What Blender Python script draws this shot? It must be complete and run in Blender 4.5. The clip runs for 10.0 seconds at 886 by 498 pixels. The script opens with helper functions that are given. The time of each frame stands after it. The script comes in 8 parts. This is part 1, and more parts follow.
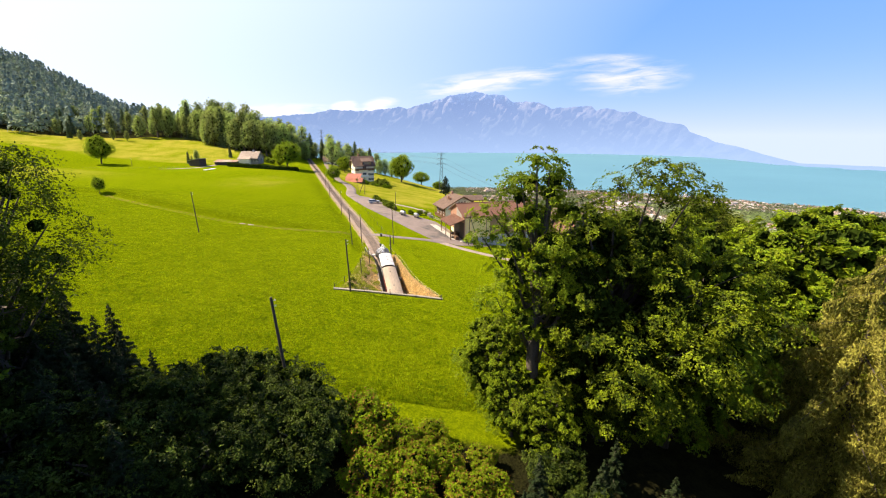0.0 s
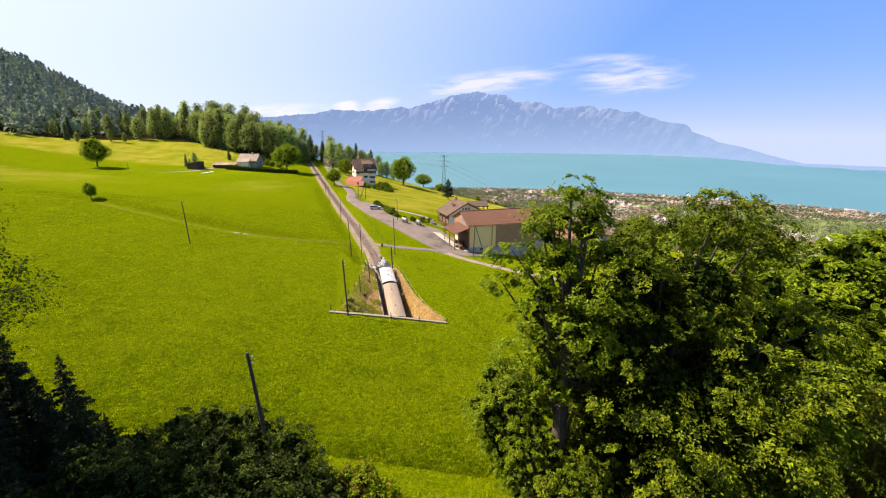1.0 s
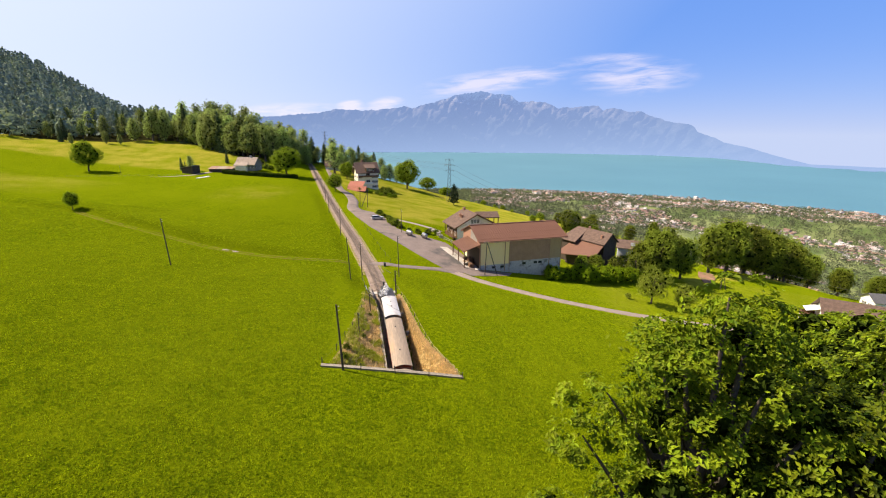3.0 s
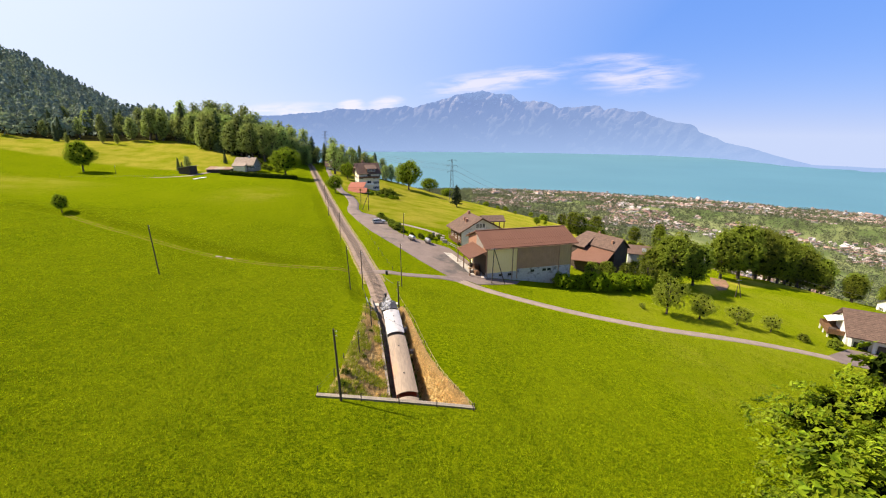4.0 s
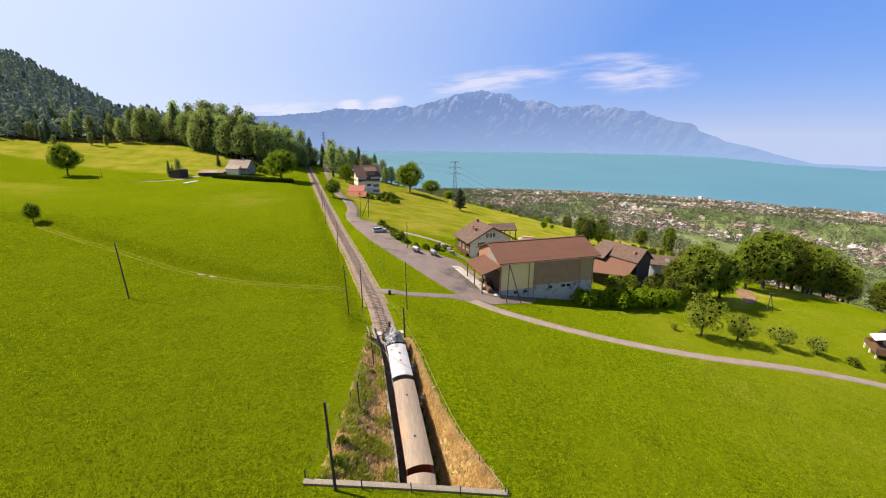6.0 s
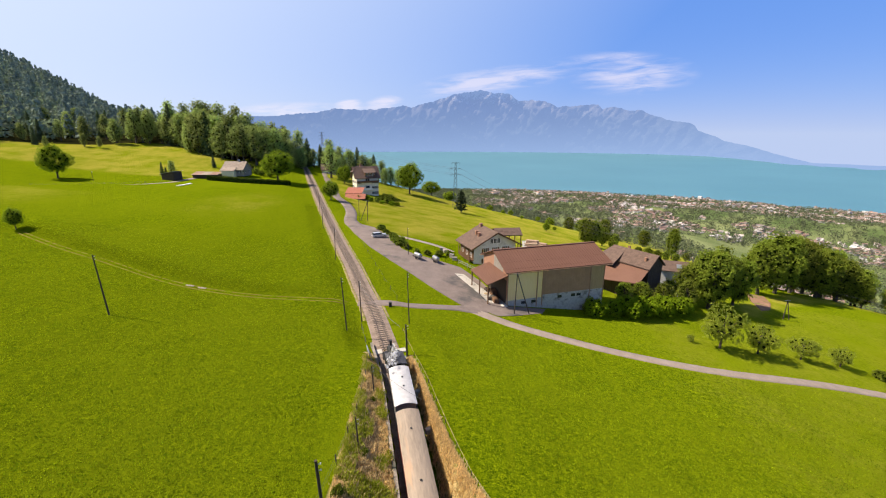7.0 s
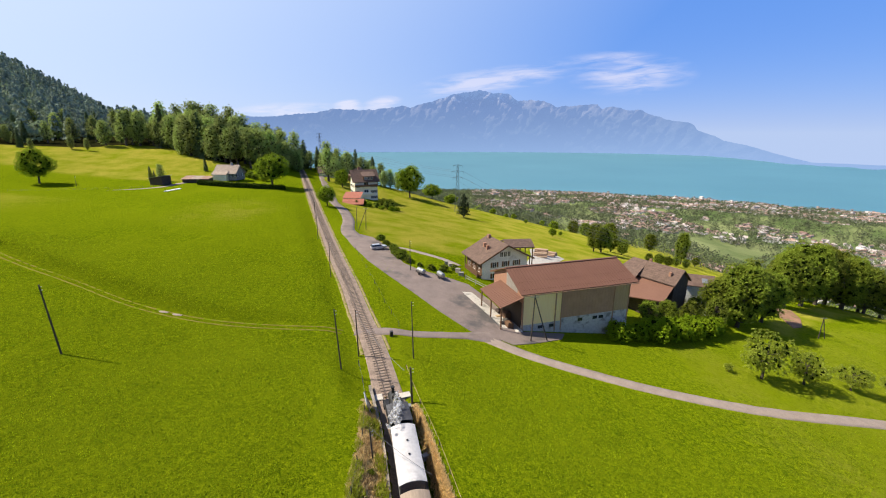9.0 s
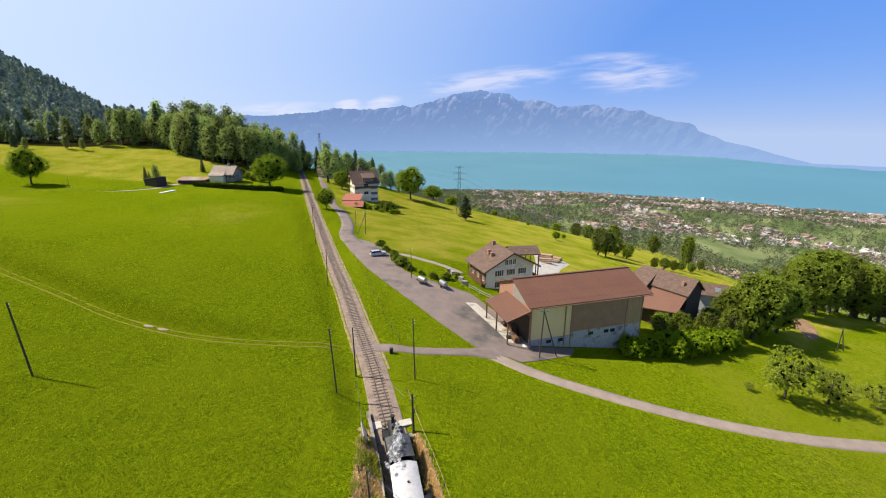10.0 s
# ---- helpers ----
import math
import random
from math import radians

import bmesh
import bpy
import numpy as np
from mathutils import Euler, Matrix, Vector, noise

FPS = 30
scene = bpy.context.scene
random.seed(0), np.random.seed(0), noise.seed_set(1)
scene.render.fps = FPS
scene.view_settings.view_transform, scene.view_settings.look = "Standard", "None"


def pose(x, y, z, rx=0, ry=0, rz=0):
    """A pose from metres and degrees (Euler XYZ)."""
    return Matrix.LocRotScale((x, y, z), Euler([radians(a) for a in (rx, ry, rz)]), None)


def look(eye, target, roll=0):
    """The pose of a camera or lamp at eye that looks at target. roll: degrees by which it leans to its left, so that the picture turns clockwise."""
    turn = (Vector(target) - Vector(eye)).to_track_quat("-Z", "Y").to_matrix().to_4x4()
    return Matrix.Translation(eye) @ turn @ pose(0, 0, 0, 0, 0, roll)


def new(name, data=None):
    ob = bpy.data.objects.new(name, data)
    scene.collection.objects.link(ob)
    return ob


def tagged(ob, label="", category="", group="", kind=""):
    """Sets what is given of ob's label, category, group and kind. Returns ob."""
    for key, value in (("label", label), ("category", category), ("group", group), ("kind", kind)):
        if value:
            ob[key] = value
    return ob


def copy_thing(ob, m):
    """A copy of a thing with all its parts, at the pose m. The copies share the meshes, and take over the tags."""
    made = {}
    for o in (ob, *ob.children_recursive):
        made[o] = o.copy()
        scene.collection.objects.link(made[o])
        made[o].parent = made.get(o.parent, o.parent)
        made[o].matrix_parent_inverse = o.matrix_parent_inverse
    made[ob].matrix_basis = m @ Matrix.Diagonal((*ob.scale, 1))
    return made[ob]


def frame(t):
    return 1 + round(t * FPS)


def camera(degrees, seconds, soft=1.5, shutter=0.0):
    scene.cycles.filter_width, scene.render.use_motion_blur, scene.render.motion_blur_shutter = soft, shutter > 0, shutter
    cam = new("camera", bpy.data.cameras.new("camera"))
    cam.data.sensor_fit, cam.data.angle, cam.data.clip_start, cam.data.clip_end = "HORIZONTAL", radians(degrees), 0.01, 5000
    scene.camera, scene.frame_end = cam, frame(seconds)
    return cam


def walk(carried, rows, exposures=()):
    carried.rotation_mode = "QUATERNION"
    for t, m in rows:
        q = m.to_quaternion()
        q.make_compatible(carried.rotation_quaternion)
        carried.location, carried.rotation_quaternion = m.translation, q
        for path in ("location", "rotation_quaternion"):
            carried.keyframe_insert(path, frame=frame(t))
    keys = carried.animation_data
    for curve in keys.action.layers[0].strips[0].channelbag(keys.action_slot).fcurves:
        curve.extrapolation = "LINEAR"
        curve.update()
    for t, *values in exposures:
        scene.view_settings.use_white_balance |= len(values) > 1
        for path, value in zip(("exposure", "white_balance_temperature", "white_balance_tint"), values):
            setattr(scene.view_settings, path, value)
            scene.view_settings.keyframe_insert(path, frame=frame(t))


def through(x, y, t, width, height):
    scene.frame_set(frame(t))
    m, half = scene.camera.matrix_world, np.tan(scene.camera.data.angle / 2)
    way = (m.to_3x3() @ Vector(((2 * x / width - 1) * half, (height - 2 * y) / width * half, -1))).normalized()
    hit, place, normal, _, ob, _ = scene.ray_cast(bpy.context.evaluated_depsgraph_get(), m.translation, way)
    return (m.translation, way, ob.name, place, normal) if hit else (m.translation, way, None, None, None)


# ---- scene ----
cam = camera(94.0, 10.0, soft=1.1)

PATH = [
    (0, (-0.476, 9.188, 23.657), (-0.541, 11.114, 23.121), 0.14),
    (0.5, (-0.852, 12.124, 24.369), (-0.921, 14.05, 23.834), 0.14),
    (1, (-1.263, 14.994, 25.035), (-1.336, 16.92, 24.498), 0.14),
    (1.5, (-1.695, 17.825, 25.654), (-1.773, 19.749, 25.115), 0.15),
    (2, (-2.154, 20.607, 26.206), (-2.236, 22.531, 25.665), 0.20),
    (2.5, (-2.628, 23.378, 26.636), (-2.713, 25.301, 26.096), 0.22),
    (3, (-3.155, 26.1, 26.951), (-3.242, 28.025, 26.412), 0.26),
    (3.5, (-3.774, 28.783, 27.148), (-3.862, 30.707, 26.609), 0.33),
    (4, (-4.41, 31.467, 27.305), (-4.5, 33.391, 26.764), 0.39),
    (4.5, (-5.053, 34.15, 27.444), (-5.143, 36.073, 26.901), 0.39),
    (5, (-5.706, 36.828, 27.555), (-5.796, 38.751, 27.012), 0.33),
    (5.5, (-6.349, 39.493, 27.665), (-6.438, 41.416, 27.122), 0.25),
    (6, (-6.984, 42.155, 27.78), (-7.072, 44.078, 27.238), 0.21),
    (6.5, (-7.602, 44.803, 27.906), (-7.687, 46.727, 27.364), 0.17),
    (7, (-8.183, 47.419, 28.05), (-8.266, 49.342, 27.508), 0.10),
    (7.5, (-8.718, 49.989, 28.218), (-8.799, 51.912, 27.676), 0.00),
    (8, (-9.225, 52.521, 28.406), (-9.306, 54.444, 27.864), 0.00),
    (8.5, (-9.7, 55.01, 28.617), (-9.779, 56.933, 28.075), 0.00),
    (9, (-10.137, 57.446, 28.855), (-10.216, 59.37, 28.313), 0.00),
    (9.5, (-10.531, 59.822, 29.122), (-10.611, 61.745, 28.579), 0.10),
    (10, (-10.879, 62.125, 29.419), (-10.959, 64.048, 28.876), 0.20),
]
EXPOSURES = ((0.0, 1.24, 7100, 13), (0.5, 1.12, 7100, 13), (1.0, 1.02, 7100, 13), (1.5, 0.88, 7050, 14), (2.5, 0.82, 6950, 14), (4.0, 0.90, 6900, 14), (5.0, 0.88, 6850, 13), (5.5, 0.80, 6800, 13), (7.0, 0.72, 6650, 12), (10.0, 0.68, 6350, 9))
walk(cam, [(t, look(eye, target, roll)) for t, eye, target, roll in PATH], EXPOSURES)

# ---- light ----
SUN_FROM = Vector((-0.655, 0.075, 0.75)).normalized()
sun_data = bpy.data.lights.new("sun", "SUN")
sun_data.energy, sun_data.angle, sun_data.color = 5.0, radians(0.5), (1.0, 0.90, 0.74)
sun = new("sun", sun_data)
sun.matrix_world = look(SUN_FROM * 300, (0, 0, 0))

world = bpy.data.worlds.new("sky")
scene.world = world
world.use_nodes = True


def sky_nodes(nt):
    """Clear summer sky, with a few thin clouds over the far mountains."""
    nt.nodes.clear()
    N = nt.nodes.new
    L = nt.links.new

    def m(op, a, b=None, c=None, clamp=False):
        n = N("ShaderNodeMath")
        n.operation, n.use_clamp = op, clamp
        for k, v in enumerate((a, b, c)):
            if v is None:
                continue
            if isinstance(v, (int, float)):
                n.inputs[k].default_value = v
            else:
                L(v, n.inputs[k])
        return n.outputs[0]

    co = N("ShaderNodeTexCoord")
    sep = N("ShaderNodeSeparateXYZ")
    L(co.outputs["Generated"], sep.inputs[0])
    x, y, z = sep.outputs
    up = m("MAXIMUM", z, 0.012)
    com = N("ShaderNodeCombineXYZ")
    L(x, com.inputs[0]), L(y, com.inputs[1]), L(up, com.inputs[2])
    norm = N("ShaderNodeVectorMath")
    norm.operation = "NORMALIZE"
    L(com.outputs[0], norm.inputs[0])
    sky = N("ShaderNodeTexSky")
    sky.sky_type, sky.sun_disc = "NISHITA", False
    sky.sun_elevation, sky.sun_rotation = radians(48.7), radians(-83)
    sky.altitude, sky.air_density, sky.dust_density, sky.ozone_density = 600, 1.0, 0.6, 5.0
    L(norm.outputs[0], sky.inputs["Vector"])
    foot = m("MULTIPLY", m("POWER", m("SUBTRACT", 1.0, m("MAXIMUM", z, 0.0), clamp=True), 15.0), 0.92)
    air = N("ShaderNodeMix")
    air.data_type = "RGBA"
    air.inputs[7].default_value = (4.5, 5.5, 7.7, 1)
    deep = N("ShaderNodeMix")
    deep.data_type = "RGBA"
    deep.inputs[0].default_value, deep.inputs[7].default_value = 0.75, (1.15, 3.0, 8.4, 1)
    L(sky.outputs[0], deep.inputs[6])
    L(foot, air.inputs[0]), L(deep.outputs[2], air.inputs[6])
    # bright air round the sun
    dot = N("ShaderNodeVectorMath")
    dot.operation = "DOT_PRODUCT"
    dot.inputs[1].default_value = SUN_FROM
    L(co.outputs["Generated"], dot.inputs[0])
    glow = m("MULTIPLY", m("ADD", dot.outputs["Value"], 0.02), 0.95, clamp=True)
    halo = N("ShaderNodeMix")
    halo.data_type = "RGBA"
    halo.inputs[7].default_value = (7.9, 8.7, 9.6, 1)
    L(glow, halo.inputs[0]), L(air.outputs[2], halo.inputs[6])
    # the sky overhead is darker than the air near the horizon
    dome = N("ShaderNodeMix")
    dome.data_type, dome.blend_type = "RGBA", "MULTIPLY"
    dome.inputs[7].default_value = (0.29, 0.33, 0.42, 1)
    L(m("MULTIPLY", m("SUBTRACT", z, 0.28), 2.6, clamp=True), dome.inputs[0]), L(halo.outputs[2], dome.inputs[6])
    # cloud plane: how far right and up of straight ahead
    ahead = m("MAXIMUM", y, 0.05)
    u, v = m("DIVIDE", x, ahead), m("DIVIDE", z, ahead)
    pc = N("ShaderNodeCombineXYZ")
    L(m("MULTIPLY", u, 11.0), pc.inputs[0]), L(m("MULTIPLY", m("SUBTRACT", v, m("MULTIPLY", u, 0.06)), 75.0), pc.inputs[1])
    fine = N("ShaderNodeTexNoise")
    fine.inputs["Scale"].default_value, fine.inputs["Detail"].default_value, fine.inputs["Roughness"].default_value = 1.0, 8, 0.58
    fine.inputs["Distortion"].default_value = 0.5
    L(pc.outputs[0], fine.inputs["Vector"])

    def blob(cu, cv, ru, rv, lean, gain):
        du = m("SUBTRACT", u, cu)
        dv = m("SUBTRACT", m("SUBTRACT", v, cv), m("MULTIPLY", du, lean))
        a = m("DIVIDE", du, ru)
        b = m("DIVIDE", dv, rv)
        r = m("SQRT", m("ADD", m("MULTIPLY", a, a), m("MULTIPLY", b, b)))
        inside = m("SUBTRACT", 1.0, r, clamp=True)
        return m("MULTIPLY", inside, gain)

    total = None
    for spec in ((0.07, 0.113, 0.20, 0.032, 0.12, 1.5), (0.38, 0.122, 0.15, 0.045, 0.03, 1.35), (0.31, 0.158, 0.13, 0.016, 0.05, 0.9),
                 (-0.262, 0.058, 0.038, 0.022, 0.05, 1.9), (-0.185, 0.062, 0.055, 0.021, 0.2, 1.8), (-0.40, 0.05, 0.17, 0.022, 0.02, 1.2)):
        b = blob(*spec)
        total = b if total is None else m("ADD", total, b)
    wisp = m("MULTIPLY", m("SUBTRACT", m("ADD", fine.outputs[0], m("MULTIPLY", total, 0.16)), 0.45), 3.2, clamp=True)
    cover = m("MULTIPLY", m("MULTIPLY", wisp, m("MULTIPLY", total, 1.25, clamp=True)), 0.62)
    mix = N("ShaderNodeMix")
    mix.data_type = "RGBA"
    mix.inputs[7].default_value = (8.6, 8.0, 8.7, 1)
    L(m("MULTIPLY", cover, 0.85), mix.inputs[0]), L(dome.outputs[2], mix.inputs[6])
    bg, out = N("ShaderNodeBackground"), N("ShaderNodeOutputWorld")
    bg.inputs["Strength"].default_value = 0.071
    L(mix.outputs[2], bg.inputs["Color"]), L(bg.outputs[0], out.inputs[0])


sky_nodes(world.node_tree)


# ---- materials ----
def surface(name, dark, light, scale=1.0, rough=0.85, bump=0.3, fine=6.0, metal=0.0, spots=None, spread=(0.35, 0.65), island=0.0, object_random=0.0, stretch=(1, 1, 1), coord="Object", through=0.0, spec=0.3):
    """A worn surface: two colours mixed at two scales, with fine relief. spots: a third colour, its amount and scale."""
    mat = bpy.data.materials.new(name)
    mat.use_nodes = True
    nt = mat.node_tree
    N, L = nt.nodes.new, nt.links.new
    b = nt.nodes["Principled BSDF"]
    if coord == "World":
        src = N("ShaderNodeNewGeometry").outputs["Position"]
    else:
        src = N("ShaderNodeTexCoord").outputs["Object"]
    mp = N("ShaderNodeMapping")
    mp.inputs["Scale"].default_value = stretch
    L(src, mp.inputs[0])

    def noise_of(s, detail=6, rough_=0.6):
        n = N("ShaderNodeTexNoise")
        n.inputs["Scale"].default_value, n.inputs["Detail"].default_value, n.inputs["Roughness"].default_value = s, detail, rough_
        L(mp.outputs[0], n.inputs["Vector"])
        return n.outputs[0]

    def mixed(f, a, c):
        n = N("ShaderNodeMix")
        n.data_type = "RGBA"
        for k, v in ((0, f), (6, a), (7, c)):
            if isinstance(v, (tuple, float)):
                n.inputs[k].default_value = (*v, 1) if isinstance(v, tuple) else v
            else:
                L(v, n.inputs[k])
        return n.outputs[2]

    def ranged(v, lo, hi, a=0.0, c=1.0):
        n = N("ShaderNodeMapRange")
        n.inputs[1].default_value, n.inputs[2].default_value, n.inputs[3].default_value, n.inputs[4].default_value = lo, hi, a, c
        L(v, n.inputs[0])
        return n.outputs[0]

    big, small = noise_of(scale), noise_of(scale * fine, 4)
    both = N("ShaderNodeMath")
    both.operation = "MULTIPLY_ADD"
    both.inputs[1].default_value = 0.5
    L(small, both.inputs[0])
    half = N("ShaderNodeMath")
    half.operation, half.inputs[1].default_value = "MULTIPLY", 0.5
    L(big, half.inputs[0]), L(half.outputs[0], both.inputs[2])
    col = mixed(ranged(both.outputs[0], *spread), dark, light)
    if spots:
        c3, amount, s3 = spots
        col = mixed(ranged(noise_of(s3, 5), 0.62 - amount * 0.25, 0.72 - amount * 0.2), col, c3)
    for k, source in ((island, "ShaderNodeNewGeometry"), (object_random, "ShaderNodeObjectInfo")):
        if not k:
            continue
        hsv = N("ShaderNodeHueSaturation")
        pick = N(source).outputs["Random Per Island" if k is island and source == "ShaderNodeNewGeometry" else "Random"]
        L(ranged(pick, 0, 1, 1 - k, 1 + k), hsv.inputs["Value"])
        L(ranged(pick, 0, 1, 0.5 - k * 0.035, 0.5 + k * 0.03), hsv.inputs["Hue"])
        L(col, hsv.inputs["Color"])
        col = hsv.outputs[0]
    L(col, b.inputs["Base Color"])
    b.inputs["Roughness"].default_value, b.inputs["Metallic"].default_value = rough, metal
    b.inputs["Specular IOR Level"].default_value = spec
    if bump:
        bp = N("ShaderNodeBump")
        bp.inputs["Strength"].default_value, bp.inputs["Distance"].default_value = bump, 0.05
        L(small, bp.inputs["Height"]), L(bp.outputs[0], b.inputs["Normal"])
    if through:
        t, a = N("ShaderNodeBsdfTranslucent"), N("ShaderNodeMixShader")
        a.inputs[0].default_value = through
        L(col, t.inputs[0]), L(b.outputs[0], a.inputs[1]), L(t.outputs[0], a.inputs[2])
        L(a.outputs[0], nt.nodes["Material Output"].inputs[0])
    return mat


def plain(name, colour, rough=0.6, metal=0.0):
    mat = bpy.data.materials.new(name)
    mat.use_nodes = True
    b = mat.node_tree.nodes["Principled BSDF"]
    b.inputs["Base Color"].default_value, b.inputs["Roughness"].default_value, b.inputs["Metallic"].default_value = (*colour, 1), rough, metal
    return mat


def meadow():
    """Mown grass: lush and dry shares by the ground's own 'dry' and 'soil' values, tufts in relief, mowing lines."""
    mat = bpy.data.materials.new("meadow_grass")
    mat.use_nodes = True
    nt = mat.node_tree
    N, L = nt.nodes.new, nt.links.new
    b = nt.nodes["Principled BSDF"]
    pos = N("ShaderNodeNewGeometry").outputs["Position"]

    def noise_of(s, detail=5, rough_=0.6, stretch=None):
        n = N("ShaderNodeTexNoise")
        n.inputs["Scale"].default_value, n.inputs["Detail"].default_value, n.inputs["Roughness"].default_value = s, detail, rough_
        if stretch:
            mp = N("ShaderNodeMapping")
            mp.inputs["Scale"].default_value, mp.inputs["Rotation"].default_value = stretch, (0, 0, radians(24))
            L(pos, mp.inputs[0]), L(mp.outputs[0], n.inputs["Vector"])
        else:
            L(pos, n.inputs["Vector"])
        return n.outputs[0]

    def ranged(v, lo, hi):
        n = N("ShaderNodeMapRange")
        n.inputs[1].default_value, n.inputs[2].default_value = lo, hi
        L(v, n.inputs[0])
        return n.outputs[0]

    def mixed(f, a, c):
        n = N("ShaderNodeMix")
        n.data_type = "RGBA"
        for k, v in ((0, f), (6, a), (7, c)):
            if isinstance(v, tuple):
                n.inputs[k].default_value = (*v, 1)
            else:
                L(v, n.inputs[k])
        return n.outputs[2]

    def attribute(name):
        n = N("ShaderNodeAttribute")
        n.attribute_name = name
        return n.outputs["Fac"]

    def add(a, c, f=1.0):
        n = N("ShaderNodeMath")
        n.operation = "MULTIPLY_ADD"
        n.inputs[1].default_value = f
        L(c, n.inputs[0]), L(a, n.inputs[2])
        return n.outputs[0]

    def half(v):
        n = N("ShaderNodeMath")
        n.operation, n.inputs[1].default_value = "MULTIPLY", 0.5
        L(v, n.inputs[0])
        return n.outputs[0]

    tuft, clump, wide, rows = add(half(noise_of(1.9, 6, 0.72)), noise_of(6.5, 4, 0.7), 0.5), noise_of(0.6, 6, 0.7), noise_of(0.035, 4), noise_of(0.5, 3, 0.5, (1.0, 0.03, 1))
    lush = mixed(ranged(tuft, 0.43, 0.59), LUSH_DARK, LUSH_LIGHT)
    lush = mixed(ranged(clump, 0.42, 0.95), lush, LUSH_MID)
    lush = mixed(ranged(wide, 0.35, 0.7), lush, LUSH_WARM)
    lush = mixed(ranged(rows, 0.56, 0.75), lush, LUSH_WARM)
    dry = mixed(ranged(tuft, 0.3, 0.7), DRY_DARK, DRY_LIGHT)
    dry = mixed(ranged(noise_of(0.09, 5), 0.4, 0.68), dry, LUSH_WARM)
    edge = add(attribute("dry"), clump, 0.6)
    col = mixed(ranged(edge, 0.42, 1.05), lush, dry)
    # wood floor: the shade under the trees is put into this near-black soil
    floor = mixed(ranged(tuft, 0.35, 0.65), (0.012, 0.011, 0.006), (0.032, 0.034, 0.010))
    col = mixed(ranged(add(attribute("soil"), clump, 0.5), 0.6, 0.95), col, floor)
    straw = mixed(ranged(tuft, 0.3, 0.7), (0.46, 0.32, 0.12), (0.80, 0.60, 0.29))
    # distant fields: air haze put into the ground as a paler, greyer green
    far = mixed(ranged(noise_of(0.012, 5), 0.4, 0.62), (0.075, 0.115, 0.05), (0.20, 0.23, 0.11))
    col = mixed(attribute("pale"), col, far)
    straw = mixed(ranged(clump, 0.52, 0.68), straw, (0.15, 0.18, 0.03))
    field = N("ShaderNodeHueSaturation")
    L(attribute("sward_tone"), field.inputs["Value"]), L(col, field.inputs["Color"])
    col = field.outputs[0]
    col = mixed(ranged(add(attribute("straw"), tuft, 0.5), 0.55, 0.9), col, straw)
    L(col, b.inputs["Base Color"])
    b.inputs["Roughness"].default_value, b.inputs["Specular IOR Level"].default_value = 0.9, 0.0
    h = add(tuft, clump, 0.8)
    bp = N("ShaderNodeBump")
    bp.inputs["Strength"].default_value, bp.inputs["Distance"].default_value = 1.0, 0.6
    L(h, bp.inputs["Height"]), L(bp.outputs[0], b.inputs["Normal"])
    return mat


LUSH_DARK, LUSH_LIGHT, LUSH_MID, LUSH_WARM = (0.042, 0.084, 0.002), (0.305, 0.368, 0.006), (0.136, 0.207, 0.003), (0.18, 0.231, 0.005)
DRY_DARK, DRY_LIGHT = (0.235, 0.235, 0.02), (0.43, 0.38, 0.06)
GRASS = meadow()
ASPHALT = surface("asphalt", (0.15, 0.118, 0.106), (0.245, 0.195, 0.175), 0.35, 0.9, 0.3, 20, coord="World", spots=((0.09, 0.083, 0.08), 0.25, 0.12))
LANE = surface("worn_lane_asphalt", (0.23, 0.18, 0.148), (0.36, 0.29, 0.24), 0.5, 0.9, 0.3, 12, coord="World")
DIRT = surface("trodden_earth", (0.13, 0.13, 0.014), (0.24, 0.19, 0.055), 0.5, 0.95, 0.4, 6, coord="World", spots=((0.13, 0.19, 0.004), 0.45, 0.5), spec=0.0)
VERGE = surface("dry_verge", (0.15, 0.125, 0.05), (0.34, 0.27, 0.14), 1.2, 0.95, 0.4, 6, coord="World", spots=((0.13, 0.17, 0.012), 0.45, 0.5), spec=0.0)
BALLAST = surface("ballast_stone", (0.125, 0.095, 0.075), (0.33, 0.25, 0.20), 1.2, 0.95, 0.9, 7, coord="World")
RUSTY_RAIL = surface("worn_rail_steel", (0.13, 0.09, 0.07), (0.25, 0.2, 0.17), 2, 0.45, 0.1, metal=0.6)
SLEEPER = surface("sleeper_wood", (0.06, 0.048, 0.04), (0.15, 0.12, 0.10), 3, 0.9, 0.4, stretch=(1, 8, 1), object_random=0.25)
CONCRETE = surface("pale_concrete", (0.38, 0.35, 0.31), (0.56, 0.53, 0.47), 0.7, 0.9, 0.2, 9, spots=((0.26, 0.25, 0.22), 0.3, 0.6))
DARKCON = surface("stained_retaining_wall", (0.16, 0.14, 0.12), (0.36, 0.31, 0.26), 0.6, 0.9, 0.4, 8, spots=((0.08, 0.08, 0.06), 0.4, 0.5))
STONE = surface("plinth_masonry", (0.36, 0.35, 0.34), (0.62, 0.61, 0.58), 0.7, 0.9, 0.4, 8, spots=((0.22, 0.21, 0.2), 0.45, 0.7))
POLEWOOD = surface("tarred_pole_wood", (0.035, 0.028, 0.022), (0.10, 0.08, 0.065), 3, 0.85, 0.3, stretch=(6, 6, 0.6))
WOOD = surface("brown_boards", (0.085, 0.045, 0.025), (0.20, 0.11, 0.06), 1.5, 0.8, 0.3, stretch=(5, 5, 0.4))
DARKWOOD = surface("dark_weathered_boards", (0.035, 0.025, 0.02), (0.10, 0.075, 0.06), 1.5, 0.85, 0.3, stretch=(5, 5, 0.4))
GREYWOOD = surface("grey_weathered_boards", (0.18, 0.165, 0.15), (0.36, 0.33, 0.30), 1.5, 0.85, 0.3, stretch=(5, 5, 0.4))
